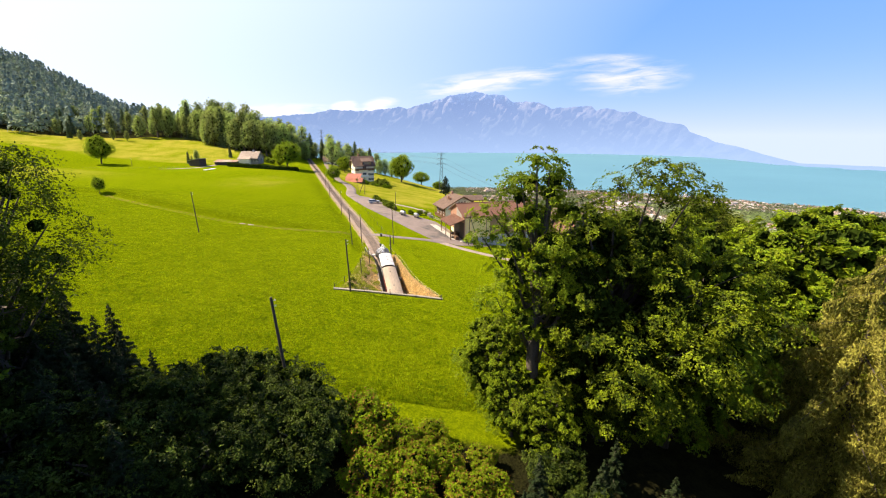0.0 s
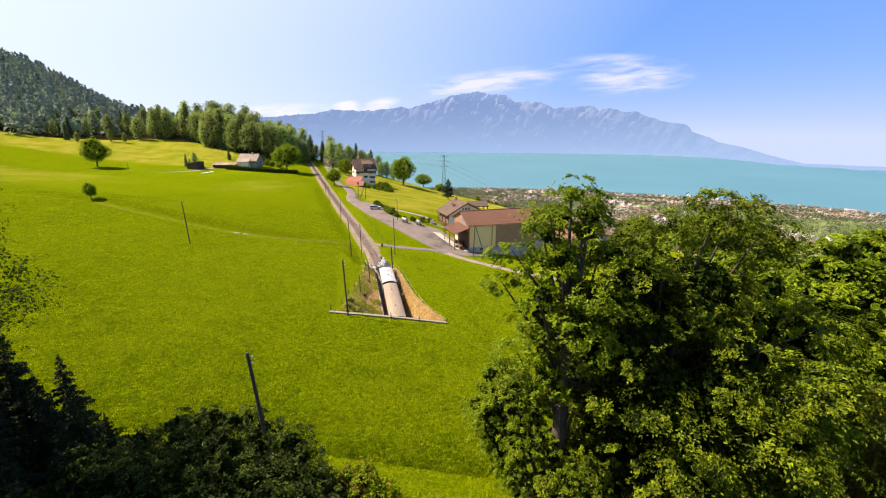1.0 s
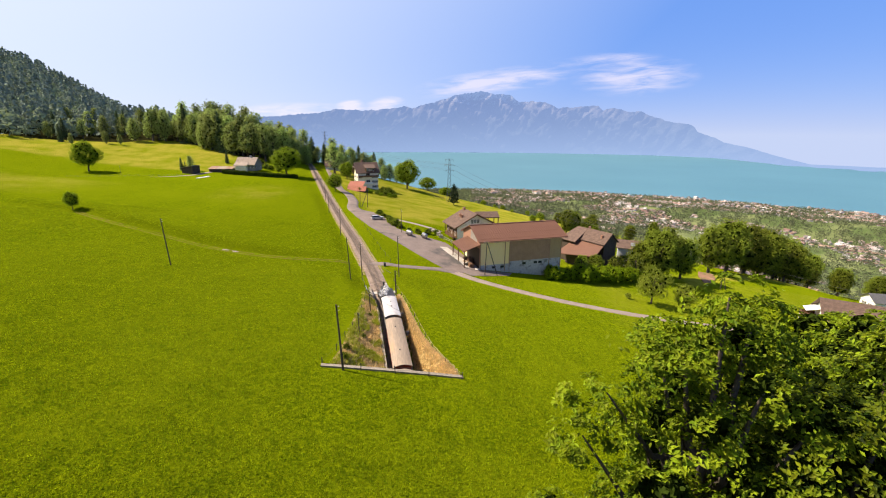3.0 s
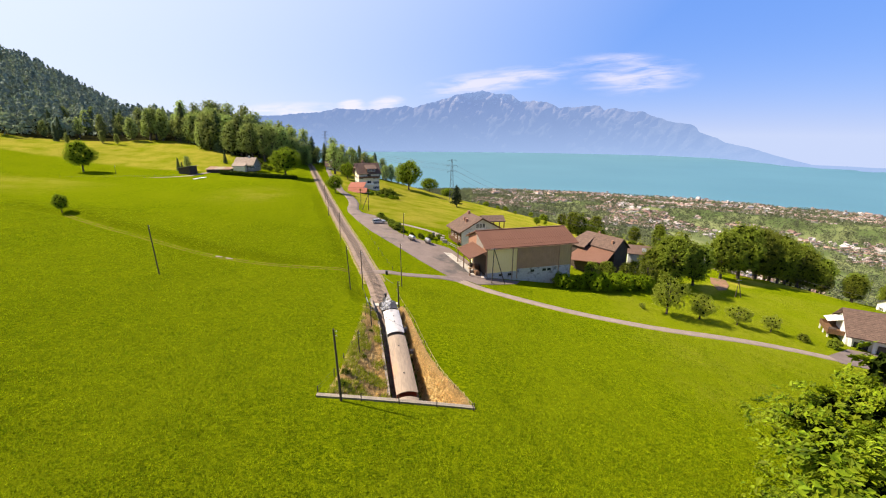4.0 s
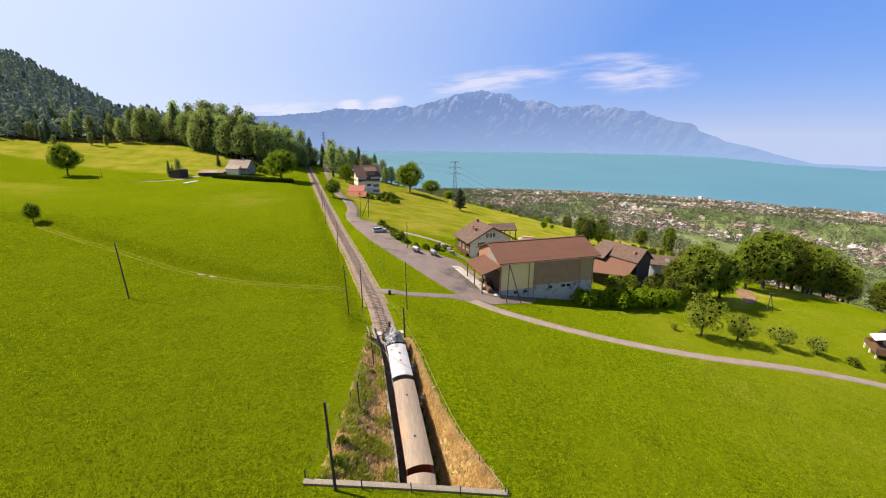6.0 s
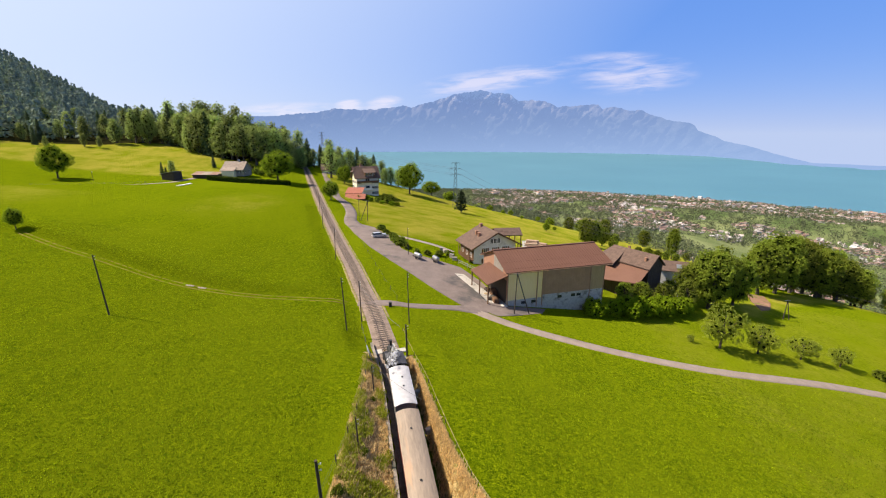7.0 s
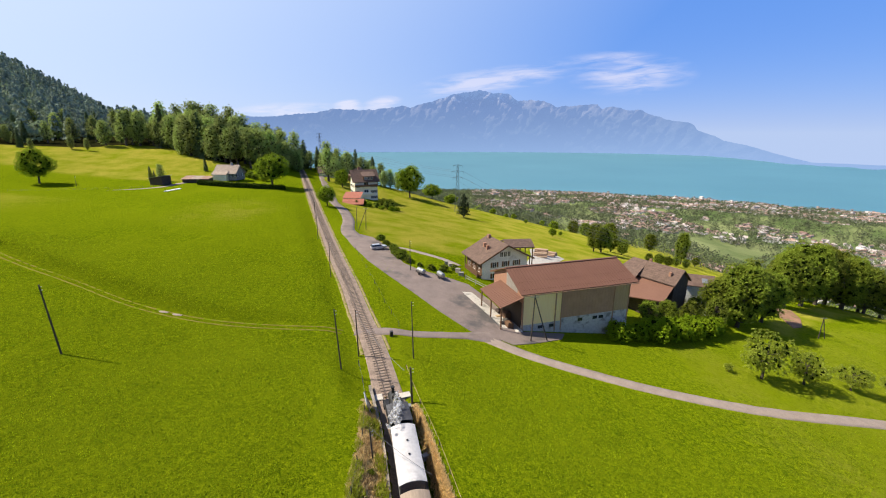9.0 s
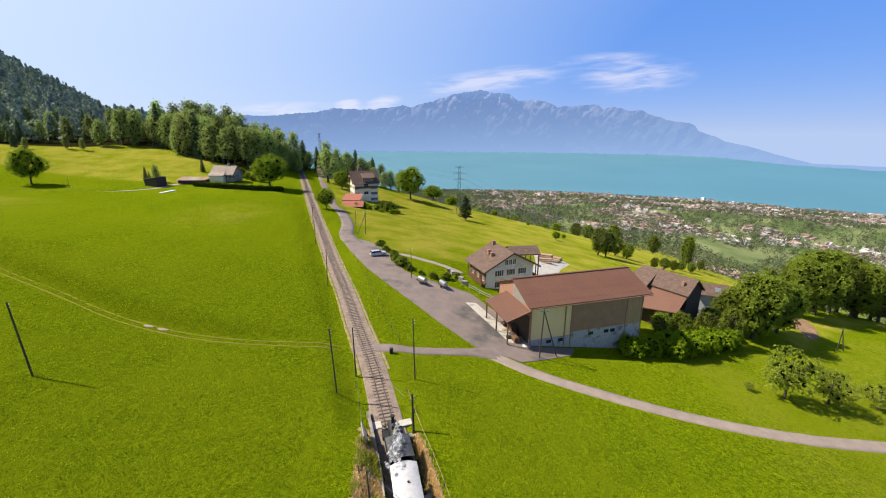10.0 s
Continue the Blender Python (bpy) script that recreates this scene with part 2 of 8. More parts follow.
PLASTER = surface("white_plaster", (0.60, 0.60, 0.60), (0.80, 0.79, 0.77), 0.5, 0.9, 0.1, 8, spots=((0.5, 0.49, 0.47), 0.2, 0.4))
CREAMPL = surface("cream_plaster", (0.72, 0.66, 0.52), (0.84, 0.78, 0.64), 0.5, 0.9, 0.1, 8)
CREAMBOARD = surface("cream_boarding", (0.90, 0.70, 0.33), (0.96, 0.80, 0.43), 0.9, 0.7, 0.2, 5, stretch=(6, 6, 0.5))
BROWNSHEET = surface("brown_sheeting", (0.31, 0.185, 0.115), (0.43, 0.265, 0.17), 0.6, 0.55, 0.15, 8)
ROOFSHEET = surface("red_brown_roof_sheeting", (0.138, 0.066, 0.044), (0.172, 0.085, 0.057), 0.25, 0.6, 0.1, 12)
TANBOARD = surface("tan_boarding", (0.36, 0.25, 0.13), (0.48, 0.34, 0.19), 0.9, 0.7, 0.2, 5, stretch=(6, 6, 0.5))
TERRA = surface("red_cladding", (0.27, 0.14, 0.09), (0.36, 0.20, 0.135), 0.8, 0.7, 0.1)
TILE = surface("weathered_brown_tile", (0.08, 0.052, 0.042), (0.175, 0.115, 0.09), 1.2, 0.85, 0.4, 5, object_random=0.22)
TILESHEET = surface("weathered_brown_roof", (0.085, 0.055, 0.044), (0.18, 0.12, 0.095), 1.1, 0.85, 0.6, 6)
REDTILE = surface("red_clay_tile", (0.26, 0.085, 0.055), (0.38, 0.145, 0.10), 1.1, 0.8, 0.5, 6, object_random=0.15)
GREYTILE = surface("grey_mossy_tile", (0.25, 0.195, 0.155), (0.42, 0.34, 0.28), 1.0, 0.85, 0.6, 6)
RUSTSHEET = surface("rusted_corrugated_sheet", (0.22, 0.10, 0.06), (0.40, 0.29, 0.24), 0.6, 0.6, 0.3, 4, metal=0.1)
SLATE = surface("dark_slate", (0.07, 0.07, 0.075), (0.13, 0.13, 0.135), 1.0, 0.7, 0.4)
GLASS = plain("window_glass", (0.03, 0.035, 0.04), 0.08)
WHITEPAINT = surface("white_paint", (0.70, 0.70, 0.69), (0.82, 0.82, 0.80), 1.0, 0.55, 0.05)
SHUTTER = surface("dark_shutter_paint", (0.05, 0.045, 0.04), (0.10, 0.085, 0.07), 2.0, 0.7, 0.1)
STEEL = surface("galvanised_steel", (0.30, 0.31, 0.32), (0.46, 0.47, 0.48), 2.0, 0.4, 0.1, metal=0.7)
PYLON = surface("pylon_steel", (0.09, 0.10, 0.11), (0.16, 0.175, 0.185), 2.0, 0.6, 0.1, metal=0.3)
CABLE = plain("cable", (0.12, 0.12, 0.13), 0.6)
BARK = surface("bark", (0.045, 0.035, 0.026), (0.13, 0.105, 0.08), 2.0, 0.95, 0.7, 5, stretch=(3, 3, 0.7))
LEAF = surface("broad_leaves", (0.13, 0.185, 0.014), (0.32, 0.375, 0.045), 0.5, 0.6, 0.0, 6, island=0.35, object_random=0.3, through=0.4, spec=0.1)
LEAFB = surface("fresh_leaves", (0.15, 0.25, 0.006), (0.35, 0.46, 0.018), 0.5, 0.6, 0.0, 6, island=0.3, through=0.42, spec=0.1)
# contrast of sunlit and shaded sprays is put into this wide leaf colour range
LEAFN = surface("beech_leaves", (0.014, 0.030, 0.002), (0.25, 0.315, 0.012), 0.5, 0.55, 0.0, 6, island=0.4, spread=(0.41, 0.62), through=0.28, spec=0.1)
LEAFD = surface("dark_leaves", (0.016, 0.034, 0.002), (0.085, 0.122, 0.007), 0.5, 0.6, 0.0, 6, island=0.35, through=0.25, spec=0.1)
LEAFH = surface("hazel_leaves", (0.012, 0.026, 0.003), (0.15, 0.205, 0.022), 0.6, 0.55, 0.0, 6, island=0.4, spread=(0.44, 0.64), through=0.25, spec=0.15)
LEAFM = surface("meadow_tree_leaves", (0.16, 0.25, 0.012), (0.36, 0.45, 0.03), 0.5, 0.6, 0.0, 6, island=0.3, through=0.4, spec=0.1)
LEAFT = surface("maple_leaves", (0.06, 0.11, 0.004), (0.29, 0.37, 0.016), 0.5, 0.55, 0.0, 6, island=0.35, spread=(0.4, 0.62), through=0.35, spec=0.1)
LEAFV = surface("shaded_wood_leaves", (0.095, 0.125, 0.013), (0.26, 0.285, 0.038), 0.5, 0.6, 0.0, 6, island=0.35, object_random=0.25, through=0.3, spec=0.1)
LEAFO = surface("olive_leaves", (0.20, 0.26, 0.02), (0.42, 0.47, 0.06), 0.5, 0.6, 0.0, 6, island=0.3, through=0.42, spec=0.25)
# lighter than real leaves: the haze before the distant wood is in this colour
LEAFW = surface("hazed_wood_leaves", (0.26, 0.34, 0.09), (0.50, 0.57, 0.19), 0.3, 0.6, 0.0, 6, island=0.25, object_random=0.28, through=0.5, spec=0.1)
VALLEYLEAF = surface("valley_leaves", (0.075, 0.098, 0.058), (0.172, 0.188, 0.10), 0.05, 0.8, 0.0, 6, island=0.3, through=0.2, spec=0.1)
LEAFRUST = surface("rusty_leaves", (0.20, 0.08, 0.015), (0.36, 0.17, 0.03), 0.5, 0.7, 0.0, 6, island=0.3, through=0.3)
NEEDLE = surface("spruce_needles", (0.010, 0.022, 0.006), (0.032, 0.05, 0.012), 0.5, 0.7, 0.0, 6, island=0.35, through=0.12, spec=0.2)
# air haze over the far hillside is put into these two pale bluish colours
HILL = surface("hazed_hill_needles", (0.185, 0.24, 0.195), (0.265, 0.325, 0.24), 0.5, 0.8, 0.0, 6, island=0.18, through=0.15, spec=0.1)
HILLB = surface("hazed_hill_leaves", (0.21, 0.275, 0.175), (0.305, 0.375, 0.215), 0.5, 0.8, 0.0, 6, island=0.18, through=0.2, spec=0.1)
WOODN = surface("wood_spruce_needles", (0.08, 0.12, 0.05), (0.20, 0.25, 0.095), 0.5, 0.7, 0.0, 6, island=0.3, object_random=0.2, through=0.2, spec=0.2)
NEEDLEY = surface("cone_laden_spruce_needles", (0.07, 0.082, 0.010), (0.46, 0.42, 0.08), 0.5, 0.7, 0.0, 6, island=0.4, through=0.4, spec=0.2)
# near-black leaves that carry the shade inside crowns and hedge in their colour
LEAFSHADE = surface("inner_foliage", (0.012, 0.022, 0.003), (0.035, 0.055, 0.008), 0.8, 0.9, 0.3, 6, spec=0.0)
BLADE = surface("meadow_blades", (0.093, 0.162, 0.002), (0.375, 0.44, 0.008), 0.4, 0.8, 0.0, 5, island=0.35, through=0.45, spec=0.1, coord="World")
WEED = surface("weed_blades", (0.22, 0.28, 0.012), (0.50, 0.50, 0.07), 0.6, 0.8, 0.0, 6, island=0.3, through=0.5, spec=0.1)
STRAW = surface("dry_grass_blades", (0.58, 0.43, 0.19), (0.90, 0.70, 0.38), 0.6, 0.85, 0.0, 6, island=0.35, through=0.45, spec=0.1)
# forest litter with the wood's deep shade put into its near-black colour
LITTER = surface("shaded_leaf_litter", (0.010, 0.010, 0.005), (0.028, 0.027, 0.010), 0.7, 0.95, 0.6, 6, coord="World", spec=0.0)
WATER = surface("lake_water", (0.072, 0.192, 0.250), (0.092, 0.228, 0.288), 0.002, 0.5, 0.12, 60, coord="World", spec=0.4)


# ---- shared builders ----
def part(name, bm, material, parent=None, label=""):
    """Links a bmesh as one mesh object under a thing or a part."""
    me = bpy.data.meshes.new(name)
    bm.to_mesh(me)
    bm.free()
    for mt in material if isinstance(material, (list, tuple)) else (material,):
        me.materials.append(mt)
    ob = new(name, me)
    ob.parent = parent
    if label:
        ob["label"] = label
    return ob


def array_mesh(name, verts, faces, material, parent=None, smooth=False):
    """A mesh of equal-sided faces from arrays."""
    verts, faces = np.asarray(verts, float), np.asarray(faces, int)
    me = bpy.data.meshes.new(name)
    n, k = faces.shape
    me.vertices.add(len(verts)), me.loops.add(n * k), me.polygons.add(n)
    me.vertices.foreach_set("co", verts.ravel())
    me.loops.foreach_set("vertex_index", faces.ravel())
    me.polygons.foreach_set("loop_start", np.arange(0, n * k, k))
    me.polygons.foreach_set("loop_total", np.full(n, k))
    me.polygons.foreach_set("use_smooth", np.full(n, smooth))
    me.materials.append(material)
    me.update(calc_edges=True)
    ob = new(name, me)
    ob.parent = parent
    return ob


def box(bm, x0, y0, z0, x1, y1, z1, m=None, bevel=0.0):
    vs = bmesh.ops.create_cube(bm, size=1.0)["verts"]
    t = Matrix.Translation(((x0 + x1) / 2, (y0 + y1) / 2, (z0 + z1) / 2)) @ Matrix.Diagonal((abs(x1 - x0), abs(y1 - y0), abs(z1 - z0), 1))
    bmesh.ops.transform(bm, matrix=(m @ t) if m else t, verts=vs)
    if bevel:
        es = list({e for v in vs for e in v.link_edges})
        bmesh.ops.bevel(bm, geom=es, offset=bevel, segments=1, affect="EDGES")
    return bm


def tube(bm, a, b, r0, r1=None, sides=8, caps=True):
    """A tapered round bar from a to b."""
    a, b = Vector(a), Vector(b)
    d = b - a
    m = Matrix.Translation((a + b) / 2) @ d.to_track_quat("Z", "Y").to_matrix().to_4x4()
    bmesh.ops.create_cone(bm, cap_ends=caps, segments=sides, radius1=r0, radius2=r0 if r1 is None else r1, depth=d.length, matrix=m)
    return bm


def poly(bm, points, thick=(0, 0, 0)):
    """A flat polygon, thickened along a vector."""
    vs = [bm.verts.new(p) for p in points]
    f = bm.faces.new(vs)
    if any(thick):
        ext = bmesh.ops.extrude_face_region(bm, geom=[f])
        bmesh.ops.translate(bm, vec=thick, verts=[g for g in ext["geom"] if isinstance(g, bmesh.types.BMVert)])
    bmesh.ops.recalc_face_normals(bm, faces=bm.faces)
    return bm


def B():
    return bmesh.new()


def thing(name, m, label, category, group="", kind=""):
    ob = new(name)
    ob.matrix_world = m
    return tagged(ob, label, category, group, kind)


# ---- lie of the land ----
def cardinal(xs, q):
    """Values at q of the natural cubic splines that are 1 at one knot and 0 at the others; straight beyond the ends."""
    xs, q = np.asarray(xs, float), np.asarray(q, float)
    n, h = len(xs), np.diff(xs)
    a, r = np.eye(n), np.zeros((n, n))
    for i in range(1, n - 1):
        a[i, i - 1 : i + 2] = h[i - 1], 2 * (h[i - 1] + h[i]), h[i]
        r[i, i - 1 : i + 2] = 6 / h[i - 1], -6 / h[i - 1] - 6 / h[i], 6 / h[i]
    k = np.linalg.solve(a, r)
    inside = q.clip(xs[0], xs[-1])
    i = np.clip(np.searchsorted(xs, inside) - 1, 0, n - 2)
    e, hh = np.eye(n), h[i][:, None]
    u = ((inside - xs[i]) / h[i])[:, None]
    v = 1 - u
    out = v * e[i] + u * e[i + 1] + hh**2 / 6 * ((v**3 - v) * k[i] + (u**3 - u) * k[i + 1])
    for edge, j, side in ((xs[0], 0, -1), (xs[-1], n - 2, 1)):
        slope = (e[j + 1] - e[j]) / h[j] + h[j] / 6 * ((-2 * k[j] - k[j + 1]) if side < 0 else (k[j] + 2 * k[j + 1]))
        out += np.where(side * (q - edge) > 0, q - edge, 0)[:, None] * slope
    return out


def step(x, lo, hi):
    t = np.clip((np.asarray(x, float) - lo) / (hi - lo), 0, 1)
    return t * t * (3 - 2 * t)


EAST = (-260, -200, -140, -90, -50, -20, 10, 45, 90, 150)
NORTH = (0, 40, 80, 120, 160, 210, 260, 320, 390)
HEIGHTS = np.array((
    (29.7, 22.5, 15.7, 10.1, 5.9, 2.5, -1.2, -6.9, -15.8, -29.1),
    (27.0, 20.0, 13.5, 8.3, 5.0, 2.8, -1.3, -8.0, -17.5, -31.1),
    (24.0, 17.2, 10.4, 4.9, 1.8, -0.7, -4.8, -10.9, -20.1, -33.7),
    (20.8, 14.0, 7.0, 1.9, -1.1, -3.8, -8.6, -14.2, -23.1, -34.5),
    (17.4, 10.3, 4.8, 1.3, -1.0, -3.3, -9.2, -16.4, -23.0, -33.5),
    (14.6, 7.3, 4.4, 2.3, -1.5, -6.4, -12.6, -20.6, -27.5, -38.5),
    (15.4, 9.4, 6.7, 1.7, -6.2, -11.7, -17.4, -25.4, -35.9, -51.6),
    (23.1, 18.1, 10.1, -0.4, -9.7, -16.4, -23.1, -31.3, -42.4, -57.6),
    (33.8, 26.2, 8.4, -2.4, -11.7, -21.1, -29.2, -37.9, -48.8, -63.3)))
LAKE_Z = -175.0
PATH_LINE = [(-29.5, 119.4), (-34.6, 118.7), (-43.0, 117.9), (-50.2, 118.0), (-60.0, 119.9), (-68.2, 122.6), (-79.3, 127.5), (-90, 132), (-103.6, 137.4), (-120, 145)]
RAIL_Y = (40, 60, 70, 78, 87, 95.5, 105.5, 117, 127, 139, 151, 178, 203, 248, 312, 378, 450)
RAIL_X = (-5.4, -8.3, -9.7, -11.5, -13.9, -16.2, -19.65, -23.95, -28.25, -33.2, -38.5, -50.2, -60.9, -79.9, -106.9, -134.5, -162.7)


def rail_x(y):
    return cardinal(RAIL_Y, np.atleast_1d(y)) @ np.array(RAIL_X)


def rail_z(y):
    ys, zs = (40, 60, 70, 117, 170, 232, 324, 420), (-7.6, -6.5, -6.0, -3.4, -1.7, 0.8, 4.0, 7.5)
    return cardinal(ys, np.atleast_1d(y)) @ np.array(zs)


def rail_offset(x, y):
    """How far right of the track's axis a place lies, square to the track."""
    d = rail_x(y + 0.5) - rail_x(y - 0.5)
    return (x - rail_x(y)) / np.sqrt(1 + d * d)


def wall_rise(y):
    return np.interp(y, (68, 72, 84, 96, 106), (2.7, 2.5, 1.7, 0.9, 0.2))


def wild(x, y):
    """The wide land: the slope down to the lake, the wooded hill, the plain behind."""
    dx, dy = x + 5.0, y - 40.0
    d, az = np.hypot(dx, dy), np.degrees(np.arctan2(dx, dy))
    down = np.interp(d, (0, 250, 300, 350, 600, 900, 1300, 1520, 1650, 5000), (0, -24, -33, -44, -80, -114, -153, -172, -190, -1500))
    down = down * (1 + np.interp(az, (2, 25, 40, 60), (0.0, 0.4, 0.9, 0.9)) * np.interp(d, (0, 450, 950), (1, 1, 0)))
    down = down + 44 * np.clip((-az - 4) / 14, 0, 1) * np.exp(-(((d - 350) / 160) ** 2))
    hill_top = np.interp(az, (-100, -70, -46.3, -44.3, -42.1, -40.6, -39, -33, -22), (225, 195, 119, 98, 75, 57, 37, 14, 2))
    rise = np.interp(d, (0, 250, 330, 480, 1000, 1600, 5000), (8, 8, 16, 24, 1, 0, 0))
    hill = rise + step(d, 330, 1000) * hill_top
    hill = np.where(az < -110, 30 + 0 * d, hill)
    s = step(az, -31, -21)
    land = hill * (1 - s) + down * s
    return np.where((az > 75), land * (1 - step(az, 75, 120)) + step(az, 75, 120) * -60, land)


def bank(x, y):
    """The grassy bank on the uphill side of the track across the meadow."""
    d = y - np.interp(-x, [-q[0] for q in PATH_LINE], [q[1] for q in PATH_LINE])
    tall = np.interp(x, (-160, -118, -75, -42, -31), (0.0, 0.9, 1.1, 0.6, 0.0))
    return tall * (step(d, 0.6, 4.6) - step(d, 6, 46) - 0.25 * np.exp(-((d / 2.0) ** 2)))


def bare_land(x, y):
    """The land before the railway was cut into it."""
    x, y = np.atleast_1d(np.asarray(x, float)), np.atleast_1d(np.asarray(y, float))
    cx, cy = x.clip(-280, 175), y.clip(-60, 410)
    near = np.einsum("qi,qj,ji->q", cardinal(EAST, cx), cardinal(NORTH, cy), HEIGHTS)
    w = np.maximum(np.maximum(step(-x, 225, 300), step(x, 130, 190)), np.maximum(step(y, 340, 420), step(-y, 0, 80)))
    out = near * (1 - w) + wild(x, y) * w if np.any(w > 0) else near
    return out + bank(x, y)


def land(x, y):
    """The ground's height, railway cutting and level trackbed included."""
    x, y = np.atleast_1d(np.asarray(x, float)), np.atleast_1d(np.asarray(y, float))
    z = bare_land(x, y)
    s, rz = rail_offset(x, y), rail_z(y)
    close = (np.abs(s) < 14) & (y > 60) & (y < 440)
    # level ground beside the open line
    k = (1 - step(np.abs(s), 2.4, 7.0)) * step(y, 98, 106)
    z = np.where(close, z * (1 - k) + (rz - 0.22) * k, z)
    # cutting
    wr = np.interp(y, (69, 77, 83, 94, 102, 114), (6.9, 4.1, 3.3, 2.8, 2.6, 2.5))
    wl = np.interp(y, (69, 73.5, 85.5, 96, 104, 114), (8.8, 7.9, 6.0, 4.4, 3.3, 2.6))
    bed = rz - 0.35
    right = bed + (z - bed) * step((s - 2.0) / np.maximum(wr - 2.0, 0.3), 0.0, 1.0)
    top = np.minimum(rz + wall_rise(y), z)
    left = top + (z - top) * step((-s - 2.1) / np.maximum(wl - 2.1, 0.3), 0.0, 1.0)
    cut = np.where(s < -2.1, left, np.where(s < 2.0, bed, right))
    use = (y > 68.75 + 0.113 * (x + 19.4)) & (y < 114) & (s > -wl) & (s < wr)
    fade = 1 - step(y, 103, 110)
    return np.where(use, z * (1 - fade) + cut * fade, z)


def at(x, y, lift=0.0):
    return Vector((x, y, float(land(x, y)[0]) + lift))


# ---- ground sheet ----
def spaced(stops):
    """Coordinates from (value, step) stops; the step grows between stops."""
    out = [stops[0][0]]
    for (a, s0), (b, s1) in zip(stops, stops[1:]):
        while out[-1] < b - 1e-6:
            f = (out[-1] - a) / (b - a)
            out.append(min(b, out[-1] + s0 + (s1 - s0) * f))
    return np.array(out)


def make_ground():
    xs = spaced([(-4800, 400), (-1500, 120), (-400, 16), (-150, 4), (-45, 1.4), (-24, 0.5), (-2, 0.5), (25, 1.6), (110, 4), (300, 14), (1500, 60), (4800, 400)])
    ys = spaced([(-1500, 300), (-150, 30), (20, 4), (60, 1.4), (67, 0.5), (112, 0.6), (135, 1.2), (260, 3), (400, 8), (1700, 50), (4700, 300)])
    gx, gy = np.meshgrid(xs, ys)
    x, y = gx.ravel(), gy.ravel()
    z = land(x, y)
    far = np.hypot(x, y - 40)
    bump = np.array([noise.noise((a * 0.02, b * 0.02, 0)) for a, b in zip(x, y)])
    z += bump * np.interp(far, (100, 300, 900), (0.0, 0.8, 5.0)) * (np.abs(rail_offset(x, y)) > 12)
    fine = np.array([noise.noise((a * 0.16, b * 0.16, 5)) for a, b in zip(x, y)])
    s = rail_offset(x, y)
    cutting = (y > 68.75 + 0.113 * (x + 19.4)) & (y < 102.5) & (((s > 2.2) & (s < np.interp(y, (69, 77, 83, 94, 112), (6.9, 4.1, 3.3, 2.8, 2.6)))) | ((s < -2.2) & (s > -np.interp(y, (69, 85.5, 104, 112), (8.8, 6.0, 3.3, 2.6)))))
    z += np.where(cutting, fine * 0.25, fine * 0.05)
    nx, ny = len(xs), len(ys)
    i, j = np.meshgrid(np.arange(nx - 1), np.arange(ny - 1))
    a = (j * nx + i).ravel()
    faces = np.stack([a, a + 1, a + nx + 1, a + nx], 1)
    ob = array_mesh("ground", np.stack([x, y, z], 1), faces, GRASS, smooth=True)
    dx, dy = x + 5, y - 40
    d, az = np.hypot(dx, dy), np.degrees(np.arctan2(dx, dy))
    # dry: the slope below the yard, the hayfield behind, the far field above the farm
    below = step(x - (-40 - (y - 180) * 0.42), -2, 6) * step(y, 168, 176) * (1 - step(x, 40, 70))
    top = step(y - (246 + (-x - 140) * 0.1), 0, 8) * step(-x, 128, 140)
    bank = step(x, 12, 40) * step(y, 60, 90) * 0.25
    dry = np.clip(below * 0.85 + top * 0.75 + bank * (y < 170), 0, 1)
    pasture = step(-x, 130, 190) * step(y, 150, 175) * (1 - step(y, 205, 214)) * 0.45
    dry = np.maximum(dry, pasture)
    dry = np.maximum(dry, np.where((d > 330) & (az > -8), 0.35 + 0.3 * np.sin(x * 0.013) * np.cos(y * 0.017), 0))
    beyond = step(y - (232 + (x - 60) * 0.55), 0, 10) * step(x, 40, 70) * (1 - step(x, 240, 300)) * (y < 480)
    dry = np.maximum(dry, beyond * 0.9)
    # share of the painted haze, growing with distance from the meadow
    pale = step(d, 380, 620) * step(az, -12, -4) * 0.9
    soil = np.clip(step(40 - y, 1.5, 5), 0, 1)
    soil = np.maximum(soil, step(x, 3, 7) * (1 - step(y - np.interp(x, (3, 20, 60, 120), (41, 50, 82, 96)), -2, 2)) * (y > 20))
    soil = np.maximum(soil, step(y - np.interp(x, (-300, -244, -232, -207, -180, -158, -125, -112), (300, 309, 324, 325, 311, 304, 290, 300)), 0, 8) * (x < -112) * (x < -150 + (y - 300) * 0.1))
    # grass looks brighter away from the sun; that light is put into its colour
    sward_tone = np.interp(x, (-120, -60, -15, 20, 60), (0.90, 0.80, 0.88, 1.04, 1.12))
    along = y - np.interp(-x, [-q[0] for q in PATH_LINE], [q[1] for q in PATH_LINE])
    # grass darker in a band just above the path
    bank_band = np.exp(-(((along - 3.2) / 2.8) ** 2)) * np.interp(x, (-150, -118, -75, -45, -33), (0.0, 1.0, 1.0, 0.7, 0.0))
    sward_tone = sward_tone * (1 - 0.26 * bank_band)
    dry = np.maximum(dry, 0.42 * np.exp(-(((x + 92) / 16) ** 2 + ((y - 200) / 22) ** 2)))
    rim = np.exp(-(((y - np.interp(x, (70, 83, 100, 116, 137, 160), (156, 168, 180, 191, 193, 194))) / 5.0) ** 2)) * step(x, 66, 76) * (1 - step(x, 150, 165))
    dry = np.maximum(dry, rim)
    for name, values in (("dry", dry), ("soil", soil), ("pale", pale), ("sward_tone", sward_tone), ("straw", np.where(cutting, np.where(s > 0, 1.0, 0.7), 0.0))):
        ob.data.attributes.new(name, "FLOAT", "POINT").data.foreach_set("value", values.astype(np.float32))
